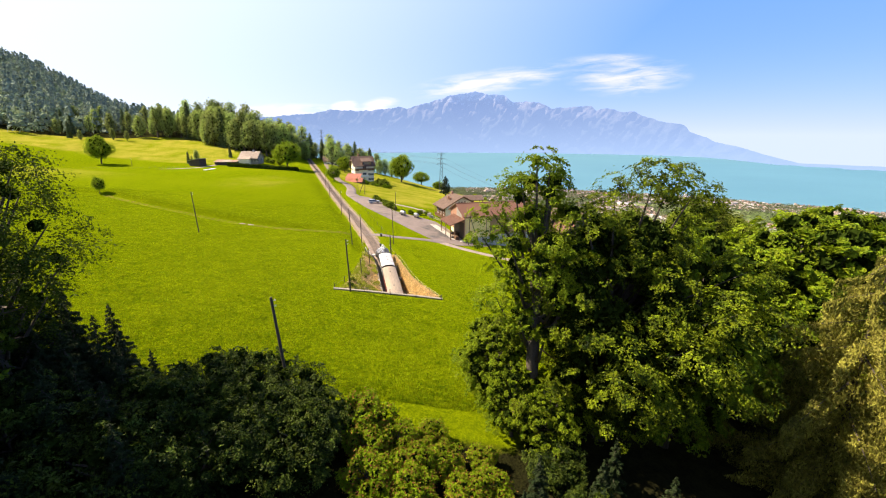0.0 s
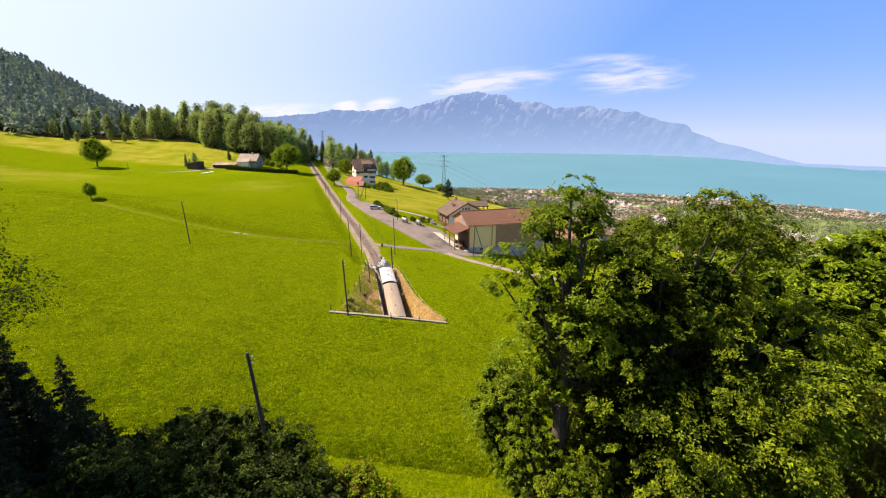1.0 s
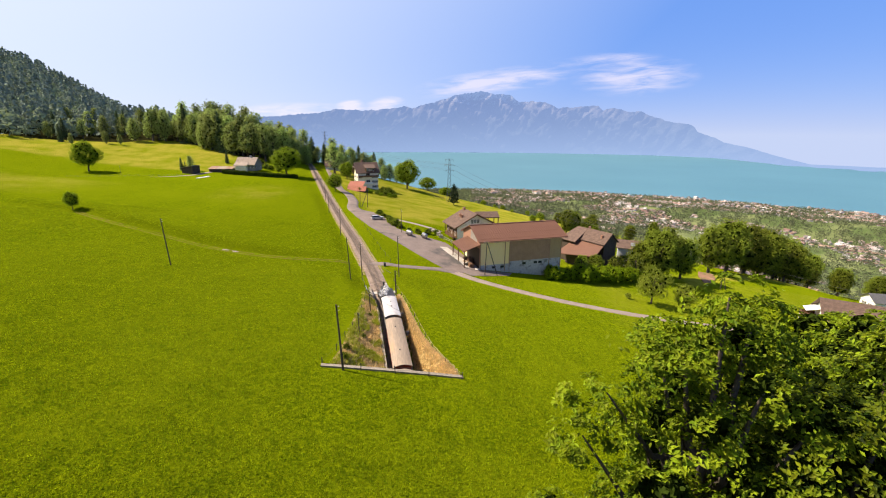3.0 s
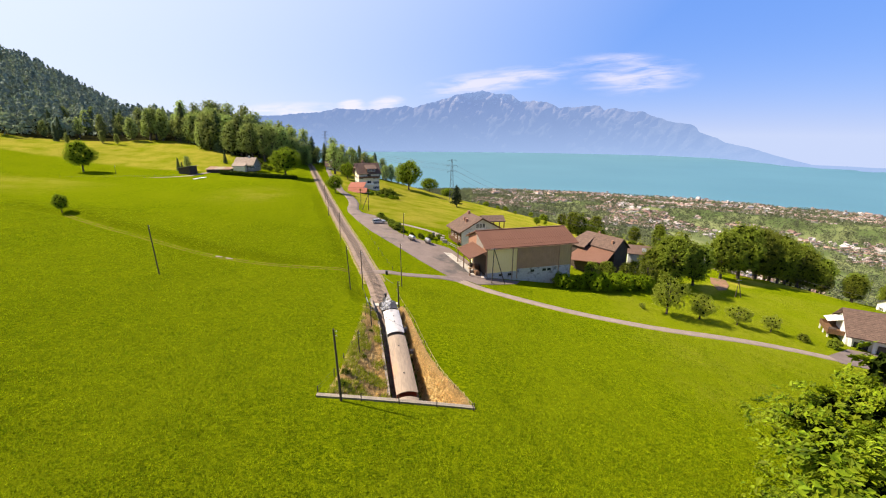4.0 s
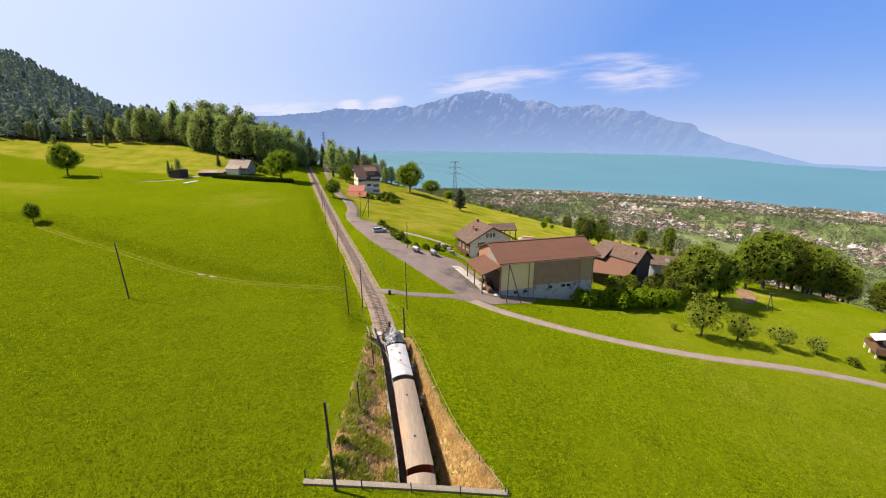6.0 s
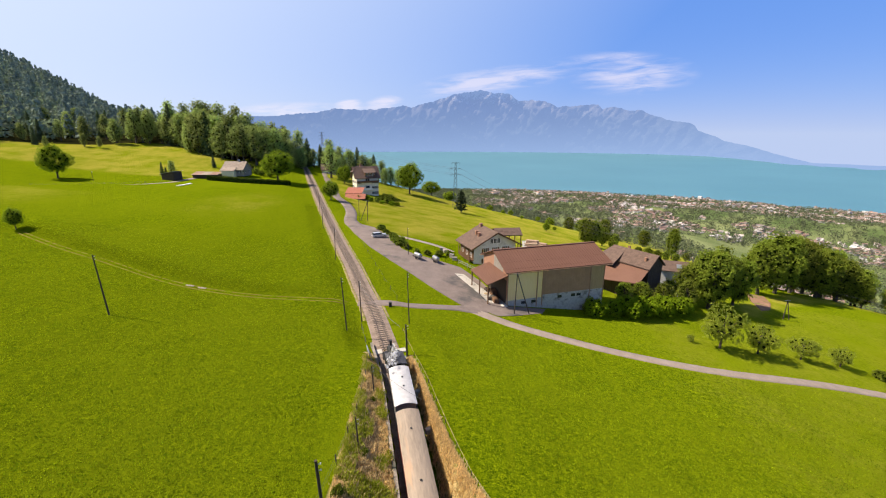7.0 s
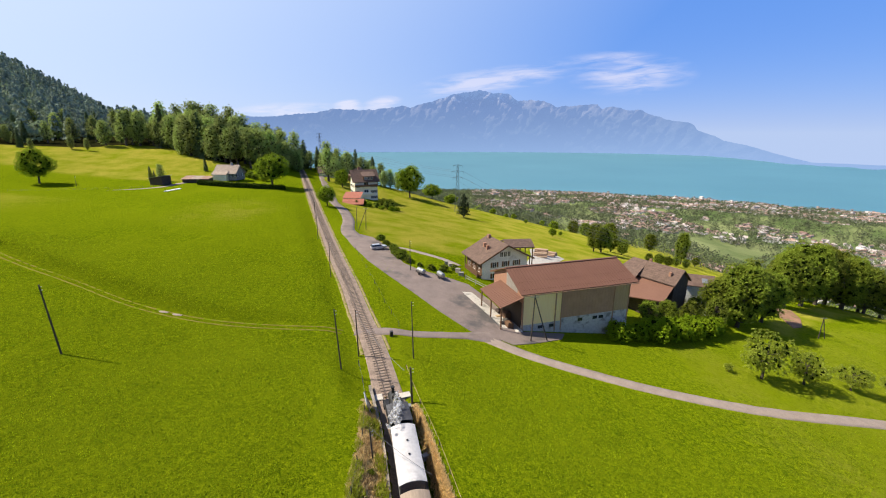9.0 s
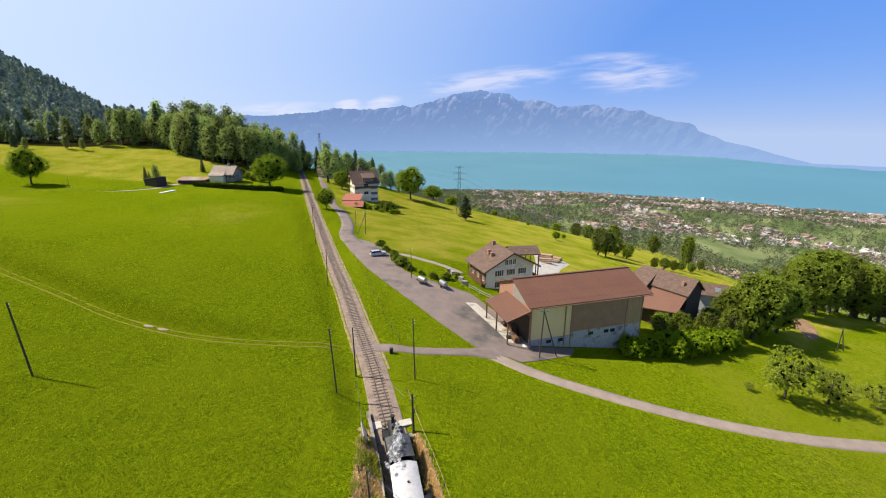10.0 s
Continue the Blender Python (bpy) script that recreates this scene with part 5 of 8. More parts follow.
clump = np.array([noise.noise((a * 0.011, b * 0.011, 9)) for a, b in zip(vx, vy)])
keepf = (clump > -0.32) & (vz > LAKE_Z + 4)
far_wood("valley_woods", "scattered trees and hedges among the lakeside villages", np.stack([vx, vy, vz], 1)[keepf], rngf.uniform(3.5, 9.5, keepf.sum()), VALLEYLEAF, 63, False, 26)
bx_, by_, bz_ = polar(-19, 3, 395, 700, 420, rngf)
far_wood("brow_woods", "woods on the brow above the lake", np.stack([bx_, by_, bz_], 1)[bz_ < -20], rngf.uniform(5, 9, (bz_ < -20).sum()), LEAF, 64, False, 34)


# ---- buildings ----
def gable_body(bm, L, W, h, rise, y_ridge=0.0):
    """A solid house body: x along the ridge, from -L/2 to L/2, y across, walls h high under the eaves."""
    a, b = L / 2, W / 2
    prof = [(-b, 0), (b, 0), (b, h), (y_ridge, h + rise), (-b, h)]
    vs0 = [bm.verts.new((-a, y, z)) for y, z in prof]
    vs1 = [bm.verts.new((a, y, z)) for y, z in prof]
    bm.faces.new(vs0[::-1]), bm.faces.new(vs1)
    for k in range(5):
        j = (k + 1) % 5
        bm.faces.new((vs0[k], vs0[j], vs1[j], vs1[k]))
    bmesh.ops.recalc_face_normals(bm, faces=bm.faces)
    return bm


def roof_slab(bm, L, y0, z0, y1, z1, thick=0.22, x0=None, x1=None):
    """One sloping roof slab from the eave (y0, z0) to the ridge (y1, z1)."""
    a, b = (-L / 2, L / 2) if x0 is None else (x0, x1)
    poly(bm, [(a, y0, z0), (b, y0, z0), (b, y1, z1), (a, y1, z1)], (0, 0, thick))
    return bm


def window(parent, m, w=1.0, h=1.2, shutters=True, frame_mat=None, shutter_mat=None):
    """A window in a wall: m puts its middle on the wall, x along the wall and y into it."""
    bm = B()
    t = 0.09
    for x0, z0, x1, z1 in ((-w / 2 - t, -h / 2 - t, w / 2 + t, -h / 2), (-w / 2 - t, h / 2, w / 2 + t, h / 2 + t), (-w / 2 - t, -h / 2, -w / 2, h / 2), (w / 2, -h / 2, w / 2 + t, h / 2), (-0.03, -h / 2, 0.03, h / 2)):
        box(bm, x0, -0.09, z0, x1, 0.02, z1)
    wn = part("window", bm, frame_mat or WHITEPAINT, parent)
    wn.matrix_local = m
    bm = B()
    box(bm, -w / 2, -0.03, -h / 2, w / 2, 0.02, h / 2)
    part("pane", bm, GLASS, wn, "dark reflecting pane")
    if shutters:
        for sx in (-1, 1):
            bm = B()
            box(bm, sx * (w / 2 + 0.1), -0.07, -h / 2, sx * (w / 2 + 0.1 + w * 0.5), 0.0, h / 2)
            part("shutter", bm, shutter_mat or SHUTTER, wn, "dark wooden shutter")
    return wn


def tile_courses(name, parent, x0, x1, y0, z0, y1, z1, material, course=0.55, wide=1.2, lift=0.02):
    """Overlapping roof courses laid up a slope, each a row of slightly uneven slabs in one mesh."""
    run = math.hypot(y1 - y0, z1 - z0)
    n = max(2, int(run / course))
    uy, uz = (y1 - y0) / run, (z1 - z0) / run
    nyv, nzv = (-uz, uy) if uy > 0 else (uz, -uy)
    V, F = [], []
    rng = random.Random(int(abs(x0 * 7 + y0 * 3) * 10))
    for k in range(n):
        a, b = run * k / n, run * (k + 1) / n + 0.06
        x, odd = x0, k % 2 * wide / 2
        while x < x1 - 0.01:
            w = min(x1, x + wide - (odd if x == x0 else 0))
            up = lift + rng.uniform(0, 0.025)
            i = len(V)
            for s, l in ((a, up + 0.05), (b, up)):
                for q in (x + 0.012, w - 0.012):
                    V.append((q, y0 + uy * s + nyv * l, z0 + uz * s + nzv * l))
            for q in (x + 0.012, w - 0.012):
                V.append((q, y0 + uy * a + nyv * (up - 0.03), z0 + uz * a + nzv * (up - 0.03)))
            F += [(i, i + 1, i + 3, i + 2), (i + 4, i + 5, i + 1, i)]
            x = w
    return array_mesh(name, V, F, material, parent)


def wall_at(side, L, W, x, z, y=None):
    """The pose of a window on a wall: front (-y), back (+y), west (-x), east (+x)."""
    if side == "front":
        return Matrix.Translation((x, -W / 2 if y is None else y, z))
    if side == "back":
        return Matrix.Translation((x, W / 2, z)) @ Matrix.Rotation(math.pi, 4, "Z")
    if side == "west":
        return Matrix.Translation((-L / 2, x, z)) @ Matrix.Rotation(-math.pi / 2, 4, "Z")
    return Matrix.Translation((L / 2, x, z)) @ Matrix.Rotation(math.pi / 2, 4, "Z")


def big_barn():
    """Hay barn: cream boarding and brown sheeting over a masonry plinth, red-brown sheet roof, lean-to over the loading platform."""
    yaw = radians(18.6)
    L, W = 23.8, 13.5
    z0 = -8.54
    ob = thing("barn", Matrix.Translation((10.96, 139.82, z0)) @ Matrix.Rotation(yaw, 4, "Z"), "large hay barn with a red-brown sheet roof and cream boarded walls", "barn")
    h, rise = 8.7, 2.67
    ol, orr = 0.7, 1.5
    part("wall", gable_body(B(), L, W, h, rise), CREAMBOARD, ob, "cream boarded wall")
    bm = B()
    box(bm, -L / 2 - 0.10, -W / 2 - 0.12, -6.0, L / 2 + 0.10, W / 2 + 0.1, 2.1, bevel=0.03)
    box(bm, -3.6, -W / 2 - 0.16, 2.1, L / 2 + 0.12, -W / 2 + 0.3, 2.65, bevel=0.03)
    part("plinth", bm, STONE, ob, "stained whitewashed masonry plinth")
    # brown sheeting over the long front
    for x0, x1 in ((-3.5, 8.2), (8.4, 11.7)):
        bm = B()
        k = int((x1 - x0) / 0.35)
        for i in range(k):
            a = x0 + (x1 - x0) * i / k
            box(bm, a, -W / 2 - (0.16 if i % 2 else 0.12), 2.66, a + (x1 - x0) / k, -W / 2 + 0.05, h - 0.25)
        part("cladding", bm, BROWNSHEET if x0 < 0 else TANBOARD, ob, "dark brown sheeting" if x0 < 0 else "tan boarding")
    for k in range(27):
        x = -L / 2 + 0.16 + k * 0.3
        bm = B()
        box(bm, x, -W / 2 - 0.05, 2.11, x + 0.26, -W / 2 + 0.03, h - 0.2)
        part("board", bm, CREAMBOARD, ob)
    for x in (-L / 2 + 0.05, -4.9, -3.58, 8.3, L / 2 - 0.12):
        bm = B()
        box(bm, x - 0.08, -W / 2 - 0.26, 0.2, x + 0.08, -W / 2 + 0.05, h - 0.1)
        part("downpipe", bm, BROWNSHEET, ob)
    bm = B()
    box(bm, -L / 2 - 0.09, -W / 2 + 0.1, 3.2, -L / 2 + 0.05, W / 2 - 0.1, h - 0.05)
    poly(bm, [(-L / 2 - 0.09, -W / 2 + 0.1, h - 0.05), (-L / 2 - 0.09, W / 2 - 0.1, h - 0.05), (-L / 2 - 0.09, 0, h + rise - 0.1)], (0.12, 0, 0))
    part("gable_cladding", bm, TERRA, ob, "red-brown gable boarding")
    bm = B()
    for k in range(6):
        y = -4.6 + k * 0.85
        box(bm, -L / 2 - 0.14, y, h - 0.75, -L / 2 + 0.02, y + 0.72, h + rise - 0.6 - (abs(y) + 0.1) * rise / (W / 2))
    part("skylight_panel", bm, GREYWOOD, ob, "pale translucent gable panels")
    o = 0.7
    for s in (-1, 1):
        bm = B()
        ze = h - o * rise / (W / 2) + 0.06
        roof_slab(bm, 0, s * (W / 2 + o), ze, 0, h + rise + 0.06, 0.16, -L / 2 - ol, L / 2 + orr)
        slope = part("roof", bm, ROOFSHEET, ob)
        # standing seams
        n, seam = 38, None
        for k in range(n + 1):
            x = -L / 2 - ol + 0.02 + (L + ol + orr - 0.1) * k / n
            if seam is None:
                seam = part("seam", poly(B(), [(0, s * (W / 2 + o), ze + 0.16), (0.06, s * (W / 2 + o), ze + 0.16), (0.06, 0, h + rise + 0.22), (0, 0, h + rise + 0.22)], (0, 0, 0.045)), ROOFSHEET, slope)
                one = seam
            else:
                one = new("seam", seam.data)
                one.parent = slope
            one.matrix_local = Matrix.Translation((x, 0, 0))
    bm = B()
    box(bm, -L / 2 - ol - 0.02, -0.28, h + rise + 0.17, L / 2 + orr + 0.02, 0.28, h + rise + 0.33, bevel=0.05)
    part("ridge_cap", bm, ROOFSHEET, ob)
    for s in (-1, 1):
        bm = B()
        tube(bm, (-L / 2 - ol, s * (W / 2 + o + 0.06), h - 0.34), (L / 2 + orr, s * (W / 2 + o + 0.06), h - 0.34), 0.09, sides=8)
        part("gutter", bm, BROWNSHEET, ob)
    # snow guards: two rows of small cleats above the eave
    bm = B()
    for row in (0.14, 0.42):
        for k in range(46):
            x = -L / 2 + 0.3 + k * 0.55
            y = -(W / 2 + o) * (1 - row)
            zz = h + rise + 0.24 - (rise + o * rise / (W / 2)) * (1 - row)
            box(bm, x, y - 0.05, zz - 0.02, x + 0.12, y + 0.05, zz + 0.08)
    tagged(part("snow_guards", bm, ROOFSHEET, ob, "rows of brown snow guards"), kind="stuff")
    for x in (-8.0, -5.6, 0.8, 4.2, 5.6):
        bm = B()
        box(bm, x - 0.5, -W / 2 - 0.2, 1.5 if x > 0 else 1.1, x + 0.5, -W / 2 + 0.05, 2.15 if x > 0 else 1.7)
        part("vent_window", bm, GLASS, ob, "small dark cellar window")
    # lean-to roof on posts, over the loading platform
    x0, x1, ya, yb = -L / 2 - 4.6, -L / 2 + 0.05, -W / 2 - 0.3, W / 2 - 3.4
    bm = B()
    poly(bm, [(x0, ya, 6.2), (x0, yb, 6.2), (x1, yb, 7.75), (x1, ya, 7.75)], (0, 0, 0.15))
    lean = part("lean_to_roof", bm, ROOFSHEET, ob, "brown sheet lean-to roof")
    seam = part("seam", poly(B(), [(x0, 0, 6.35), (x0, 0.06, 6.35), (x1, 0.06, 7.9), (x1, 0, 7.9)], (0, 0, 0.04)), ROOFSHEET, lean)
    for k in range(18):
        one = seam if k == 0 else new("seam", seam.data)
        one.parent = lean
        one.matrix_local = Matrix.Translation((0, ya + (yb - ya) * k / 18, 0))
    for y in (ya + 0.3, (ya + yb) / 2, yb - 0.3):
        bm = B()
        box(bm, x0 + 0.2, y - 0.11, 0.8, x0 + 0.42, y + 0.11, 6.25)
        part("post", bm, WOOD, ob)
    bm = B()
    box(bm, x0 + 0.2, ya + 0.1, 5.95, x0 + 0.42, yb - 0.1, 6.2)
    part("beam", bm, WOOD, ob)
    bm = B()
    for y in np.arange(ya + 0.2, yb, 0.28):
        box(bm, x0 + 0.28, y, 1.4, x0 + 0.31, y + 0.03, 2.4)
    box(bm, x0 + 0.26, ya, 2.38, x0 + 0.33, yb, 2.44)
    part("railing", bm, STEEL, ob, "grey steel railing")
    # flat dark panel in place of the bay's shaded inside
    bm = B()
    box(bm, -L / 2 - 0.12, ya + 0.5, 1.3, -L / 2 + 0.02, yb - 0.2, 6.6)
    part("bay_opening", bm, DARKWOOD, ob, "dark board panel standing in for the unlit inside of the loading bay")
    bm = B()
    box(bm, x0 - 0.9, ya - 0.6, -0.6, -L / 2 - 0.1, yb + 1.6, 1.42, bevel=0.05)
    part("loading_platform", bm, CONCRETE, ob, "pale concrete loading platform")
    for k, (x, y, ww, hh, mt) in enumerate(((-2.6, 0.8, 1.6, 1.1, WOOD), (-2.2, 2.9, 1.2, 0.8, SHUTTER), (-1.5, 4.4, 1.8, 1.5, WOOD), (-3.1, 5.2, 0.9, 0.6, TANBOARD), (-2.0, 6.9, 1.4, 1.0, DARKWOOD), (-3.4, 2.2, 0.7, 0.9, SHUTTER))):
        bm = B()
        box(bm, -L / 2 + x, ya + y, 1.42, -L / 2 + x + 1.2, ya + y + ww, 1.42 + hh, bevel=0.06)
        box(bm, -L / 2 + x + 0.15, ya + y + 0.1, 1.42 + hh, -L / 2 + x + 1.0, ya + y + ww - 0.2, 1.55 + hh, bevel=0.04)
        part("crate", bm, mt, ob, "stored timber crate")
    return ob


barn = big_barn()
sheet("barn_forecourt", [(-3.4, 124.4), (-2.2, 127.4), (1.7, 129.0), (10.6, 131.6), (9.4, 128.8), (3.0, 124.6), (-0.5, 122.9)], ASPHALT, 0.085, "worn grey asphalt strip before the barn", "forecourt")
slab = sheet("loading_apron", [(-9.4, 143.2), (-7.2, 143.9), (0.9, 130.2), (-1.5, 128.9)], CONCRETE, 0.11, "pale concrete apron in front of the loading bay", "apron")


def chalet():
    """Farm chalet: white gable front with brown shutters, wide brown tile roof, balcony and wood porch."""
    L, W = 8.9, 14.2
    # local x runs along the ridge, towards the back of the house
    ob = thing("chalet", Matrix.Translation((-0.45, 160.6, -7.6)) @ Matrix.Rotation(radians(113), 4, "Z"), "white chalet with a wide brown tiled roof", "house")
    h, rise = 6.1, 3.75
    part("wall", gable_body(B(), L, W - 1.6, h + 0.25, rise - 0.5), PLASTER, ob)
    bm = B()
    box(bm, -L / 2 + 0.05, -W / 2 + 0.85, -3.0, L / 2 - 0.05, W / 2 - 0.85, 0.02)
    part("plinth", bm, STONE, ob, "pale masonry plinth")
    for s in (-1, 1):
        bm = B()
        roof_slab(bm, 0, s * (W / 2 + 0.5), h - 0.3, 0, h + rise, 0.2, -L / 2 - 1.5, L / 2 + 1.0)
        part("roof", bm, TILESHEET, ob)
        tile_courses("roof_tiles", ob, -L / 2 - 1.5, L / 2 + 1.0, s * (W / 2 + 0.52), h - 0.1, 0, h + rise + 0.2, TILE)
    bm = B()
    for s in (-1, 1):
        poly(bm, [(-L / 2 - 1.55, s * (W / 2 + 0.5), h - 0.42), (-L / 2 - 1.55, s * (W / 2 + 0.5), h - 0.05), (-L / 2 - 1.55, 0, h + rise + 0.22), (-L / 2 - 1.55, 0, h + rise - 0.15)], (0.12, 0, 0))
    part("bargeboard", bm, WOOD, ob, "brown bargeboards")
    for y, z in ((-3.3, 4.9), (-0.2, 4.9), (2.9, 4.9), (-1.05, 7.4), (0.0, 7.4), (1.05, 7.4)):
        window(ob, wall_at("west", L, W, y, z), 0.95 if z < 6 else 0.75, 1.35 if z < 6 else 1.25, shutters=z < 6, shutter_mat=WOOD)
    for y in (-3.3, -0.2, 2.9):
        window(ob, wall_at("west", L, W, y, 2.1), 0.95, 1.3, shutter_mat=WOOD)
    for x in (-2.8, 0.0, 2.8):
        for z in (1.4, 3.7):
            window(ob, Matrix.Translation((x, W / 2 - 0.8, z)) @ Matrix.Rotation(math.pi, 4, "Z"), 1.0, 1.2)
    # side gallery under the eave
    for s in (-1, 1):
        bm = B()
        box(bm, -L / 2 + 0.2, s * (W / 2 - 0.8), 2.3, L / 2 - 1.0, s * (W / 2 + 0.35), 2.5)
        for x in np.arange(-L / 2 + 0.2, L / 2 - 1.1, 0.22):
            box(bm, x, s * (W / 2 + 0.27), 2.5, x + 0.16, s * (W / 2 + 0.33), 3.4)
        box(bm, -L / 2 + 0.2, s * (W / 2 + 0.24), 3.4, L / 2 - 1.0, s * (W / 2 + 0.36), 3.5)
        part("balcony", bm, WOOD, ob, "brown boarded balcony")
        for x in (-L / 2 + 0.3, -1.0, L / 2 - 1.2):
            bm = B()
            box(bm, x, s * (W / 2 + 0.2), -0.8, x + 0.18, s * (W / 2 + 0.38), 5.8)
            part("post", bm, WOOD, ob)
    for x, y in ((-1.4, 3.4), (0.6, 3.2), (3.4, 0.6)):
        zr = h + rise * (1 - abs(y) / (W / 2))
        bm = B()
        box(bm, x - 0.32, y - 0.32, zr - 0.7, x + 0.32, y + 0.32, zr + 1.1)
        box(bm, x - 0.42, y - 0.42, zr + 1.1, x + 0.42, y + 0.42, zr + 1.24)
        part("chimney", bm, TERRA, ob, "brick chimney")
    for s in (-1, 1):
        bm = B()
        for x in np.arange(-L / 2 + 0.05, L / 2 - 0.1, 0.3):
            box(bm, x, s * (W / 2 - 0.85), 2.4, x + 0.27, s * (W / 2 - 0.72), h + 0.4)
        part("side_boarding", bm, WOOD, ob, "brown vertical boarding")
    return ob


chalet()


def open_shed():
    """Low open shed beside the chalet, on posts."""
    ob = thing("open_shed", Matrix.Translation((5.3, 165.5, -7.5)) @ Matrix.Rotation(radians(8), 4, "Z"), "open shed on posts with a low brown tiled roof", "shed")
    for s in (-1, 1):
        bm = B()
        roof_slab(bm, 0, s * 3.6, 7.4, 0, 8.7, 0.2, -3.8, 3.8)
        part("roof", bm, TILESHEET, ob)
        tile_courses("roof_tiles", ob, -3.8, 3.8, s * 3.62, 7.6, 0, 8.9, TILE)
    for x in (-3.4, 0, 3.4):
        for y in (-3.2, 3.2):
            bm = B()
            box(bm, x - 0.12, y - 0.12, -2.0, x + 0.12, y + 0.12, 7.6)
            part("post", bm, WOOD, ob)
    bm = B()
    box(bm, -3.5, 2.9, 3.0, 0.5, 3.1, 7.0)
    part("back_wall", bm, DARKWOOD, ob)
    return ob


open_shed()
gravel = sheet("gravel_yard", [(9.5, 178.0), (14.5, 194.0), (17.0, 212.0), (24.0, 221.0), (29.5, 208.0), (23.0, 194.0), (16.5, 176.0)], CONCRETE, 0.08, "pale gravel yard behind the chalet", "yard")


def old_farm():
    """Old farm behind the barn: a gabled house, a rear wing and a reddish lower roof, dark boarded gable."""
    ob = thing("old_farm", Matrix.Translation((41.2, 157.3, -14.5)) @ Matrix.Rotation(radians(-55), 4, "Z"), "old farm building with weathered brown roofs", "farm")
    L, W, h, rise = 9.6, 7.4, 8.3, 3.1
    part("wall", gable_body(B(), L - 1.0, W - 1.2, h + 0.3, rise - 0.5), DARKWOOD, ob, "dark weathered boarding")
    for s in (-1, 1):
        bm = B()
        roof_slab(bm, 0, s * W / 2, h - 0.1, 0, h + rise, 0.2, -L / 2, L / 2)
        part("roof", bm, TILESHEET, ob)
        tile_courses("roof_tiles", ob, -L / 2, L / 2, s * (W / 2 + 0.02), h + 0.1, 0, h + rise + 0.2, TILE)
    # rear wing, square to the house
    bm = B()
    box(bm, -L / 2 - 5.4, -W / 2 - 2.0, 0, -L / 2 + 0.3, W / 2 - 0.6, h - 0.4)
    part("wing_wall", bm, DARKWOOD, ob)
    bm = B()
    poly(bm, [(-L / 2 - 6.2, -W / 2 - 2.6, h - 0.6), (-L / 2 + 0.6, -W / 2 - 2.6, h - 0.6), (-L / 2 + 0.1, 0.4, h + rise - 0.1), (-L / 2 - 4.2, 0.4, h + rise - 0.1)], (0, 0, 0.2))
    poly(bm, [(-L / 2 + 0.1, 0.45, h + rise - 0.1), (-L / 2 - 4.2, 0.45, h + rise - 0.1), (-L / 2 - 6.2, W / 2, h - 0.2), (-L / 2 + 0.4, W / 2, h - 0.2)], (0, 0, 0.2))
    part("wing_roof", bm, TILESHEET, ob, "hipped brown wing roof")
    # reddish lower roof on the barn side
    poly_low = [(-L / 2 - 3.0, -W / 2 - 7.4, h - 4.4), (L / 2 + 0.2, -W / 2 - 4.2, h - 3.0), (L / 2 - 0.4, -W / 2 + 0.3, h - 0.5), (-L / 2 - 2.0, -W / 2 + 0.3, h - 0.5)]
    part("lean_to_roof", poly(B(), poly_low, (0, 0, 0.2)), ROOFSHEET, ob, "reddish lower roof")
    bm = B()
    box(bm, -L / 2 - 1.6, -W / 2 - 4.0, 0, L / 2 - 0.8, -W / 2 + 0.8, h - 3.6)
    part("lean_to_wall", bm, DARKWOOD, ob)
    for x, y in ((L / 2 - 2.4, -1.9), (-L / 2 + 0.6, 0.4)):
        zr = h + rise * (1 - abs(y) / (W / 2))
        bm = B()
        box(bm, x - 0.28, y - 0.28, zr - 0.6, x + 0.28, y + 0.28, zr + 1.1)
        part("chimney", bm, TERRA, ob)
    return ob


old_farm()


def small_outhouse():
    ob = thing("outhouse", Matrix.Translation((53.5, 164.0, -19)) @ Matrix.Rotation(radians(-20), 4, "Z"), "small outhouse with a brown roof and skylight", "outhouse")
    part("wall", gable_body(B(), 6.5, 6.0, 9.6, 1.6), PLASTER, ob)
    for s in (-1, 1):
        bm = B()
        roof_slab(bm, 0, s * 3.6, 9.3, 0, 11.4, 0.18, -3.8, 3.8)
        part("roof", bm, TILESHEET, ob)
    bm = B()
    poly(bm, [(0.6, -2.6, 10.15), (1.9, -2.6, 10.15), (1.9, -1.3, 10.92), (0.6, -1.3, 10.92)], (0, 0, 0.1))
    part("skylight", bm, STEEL, ob)
    return ob


outhouse = small_outhouse()


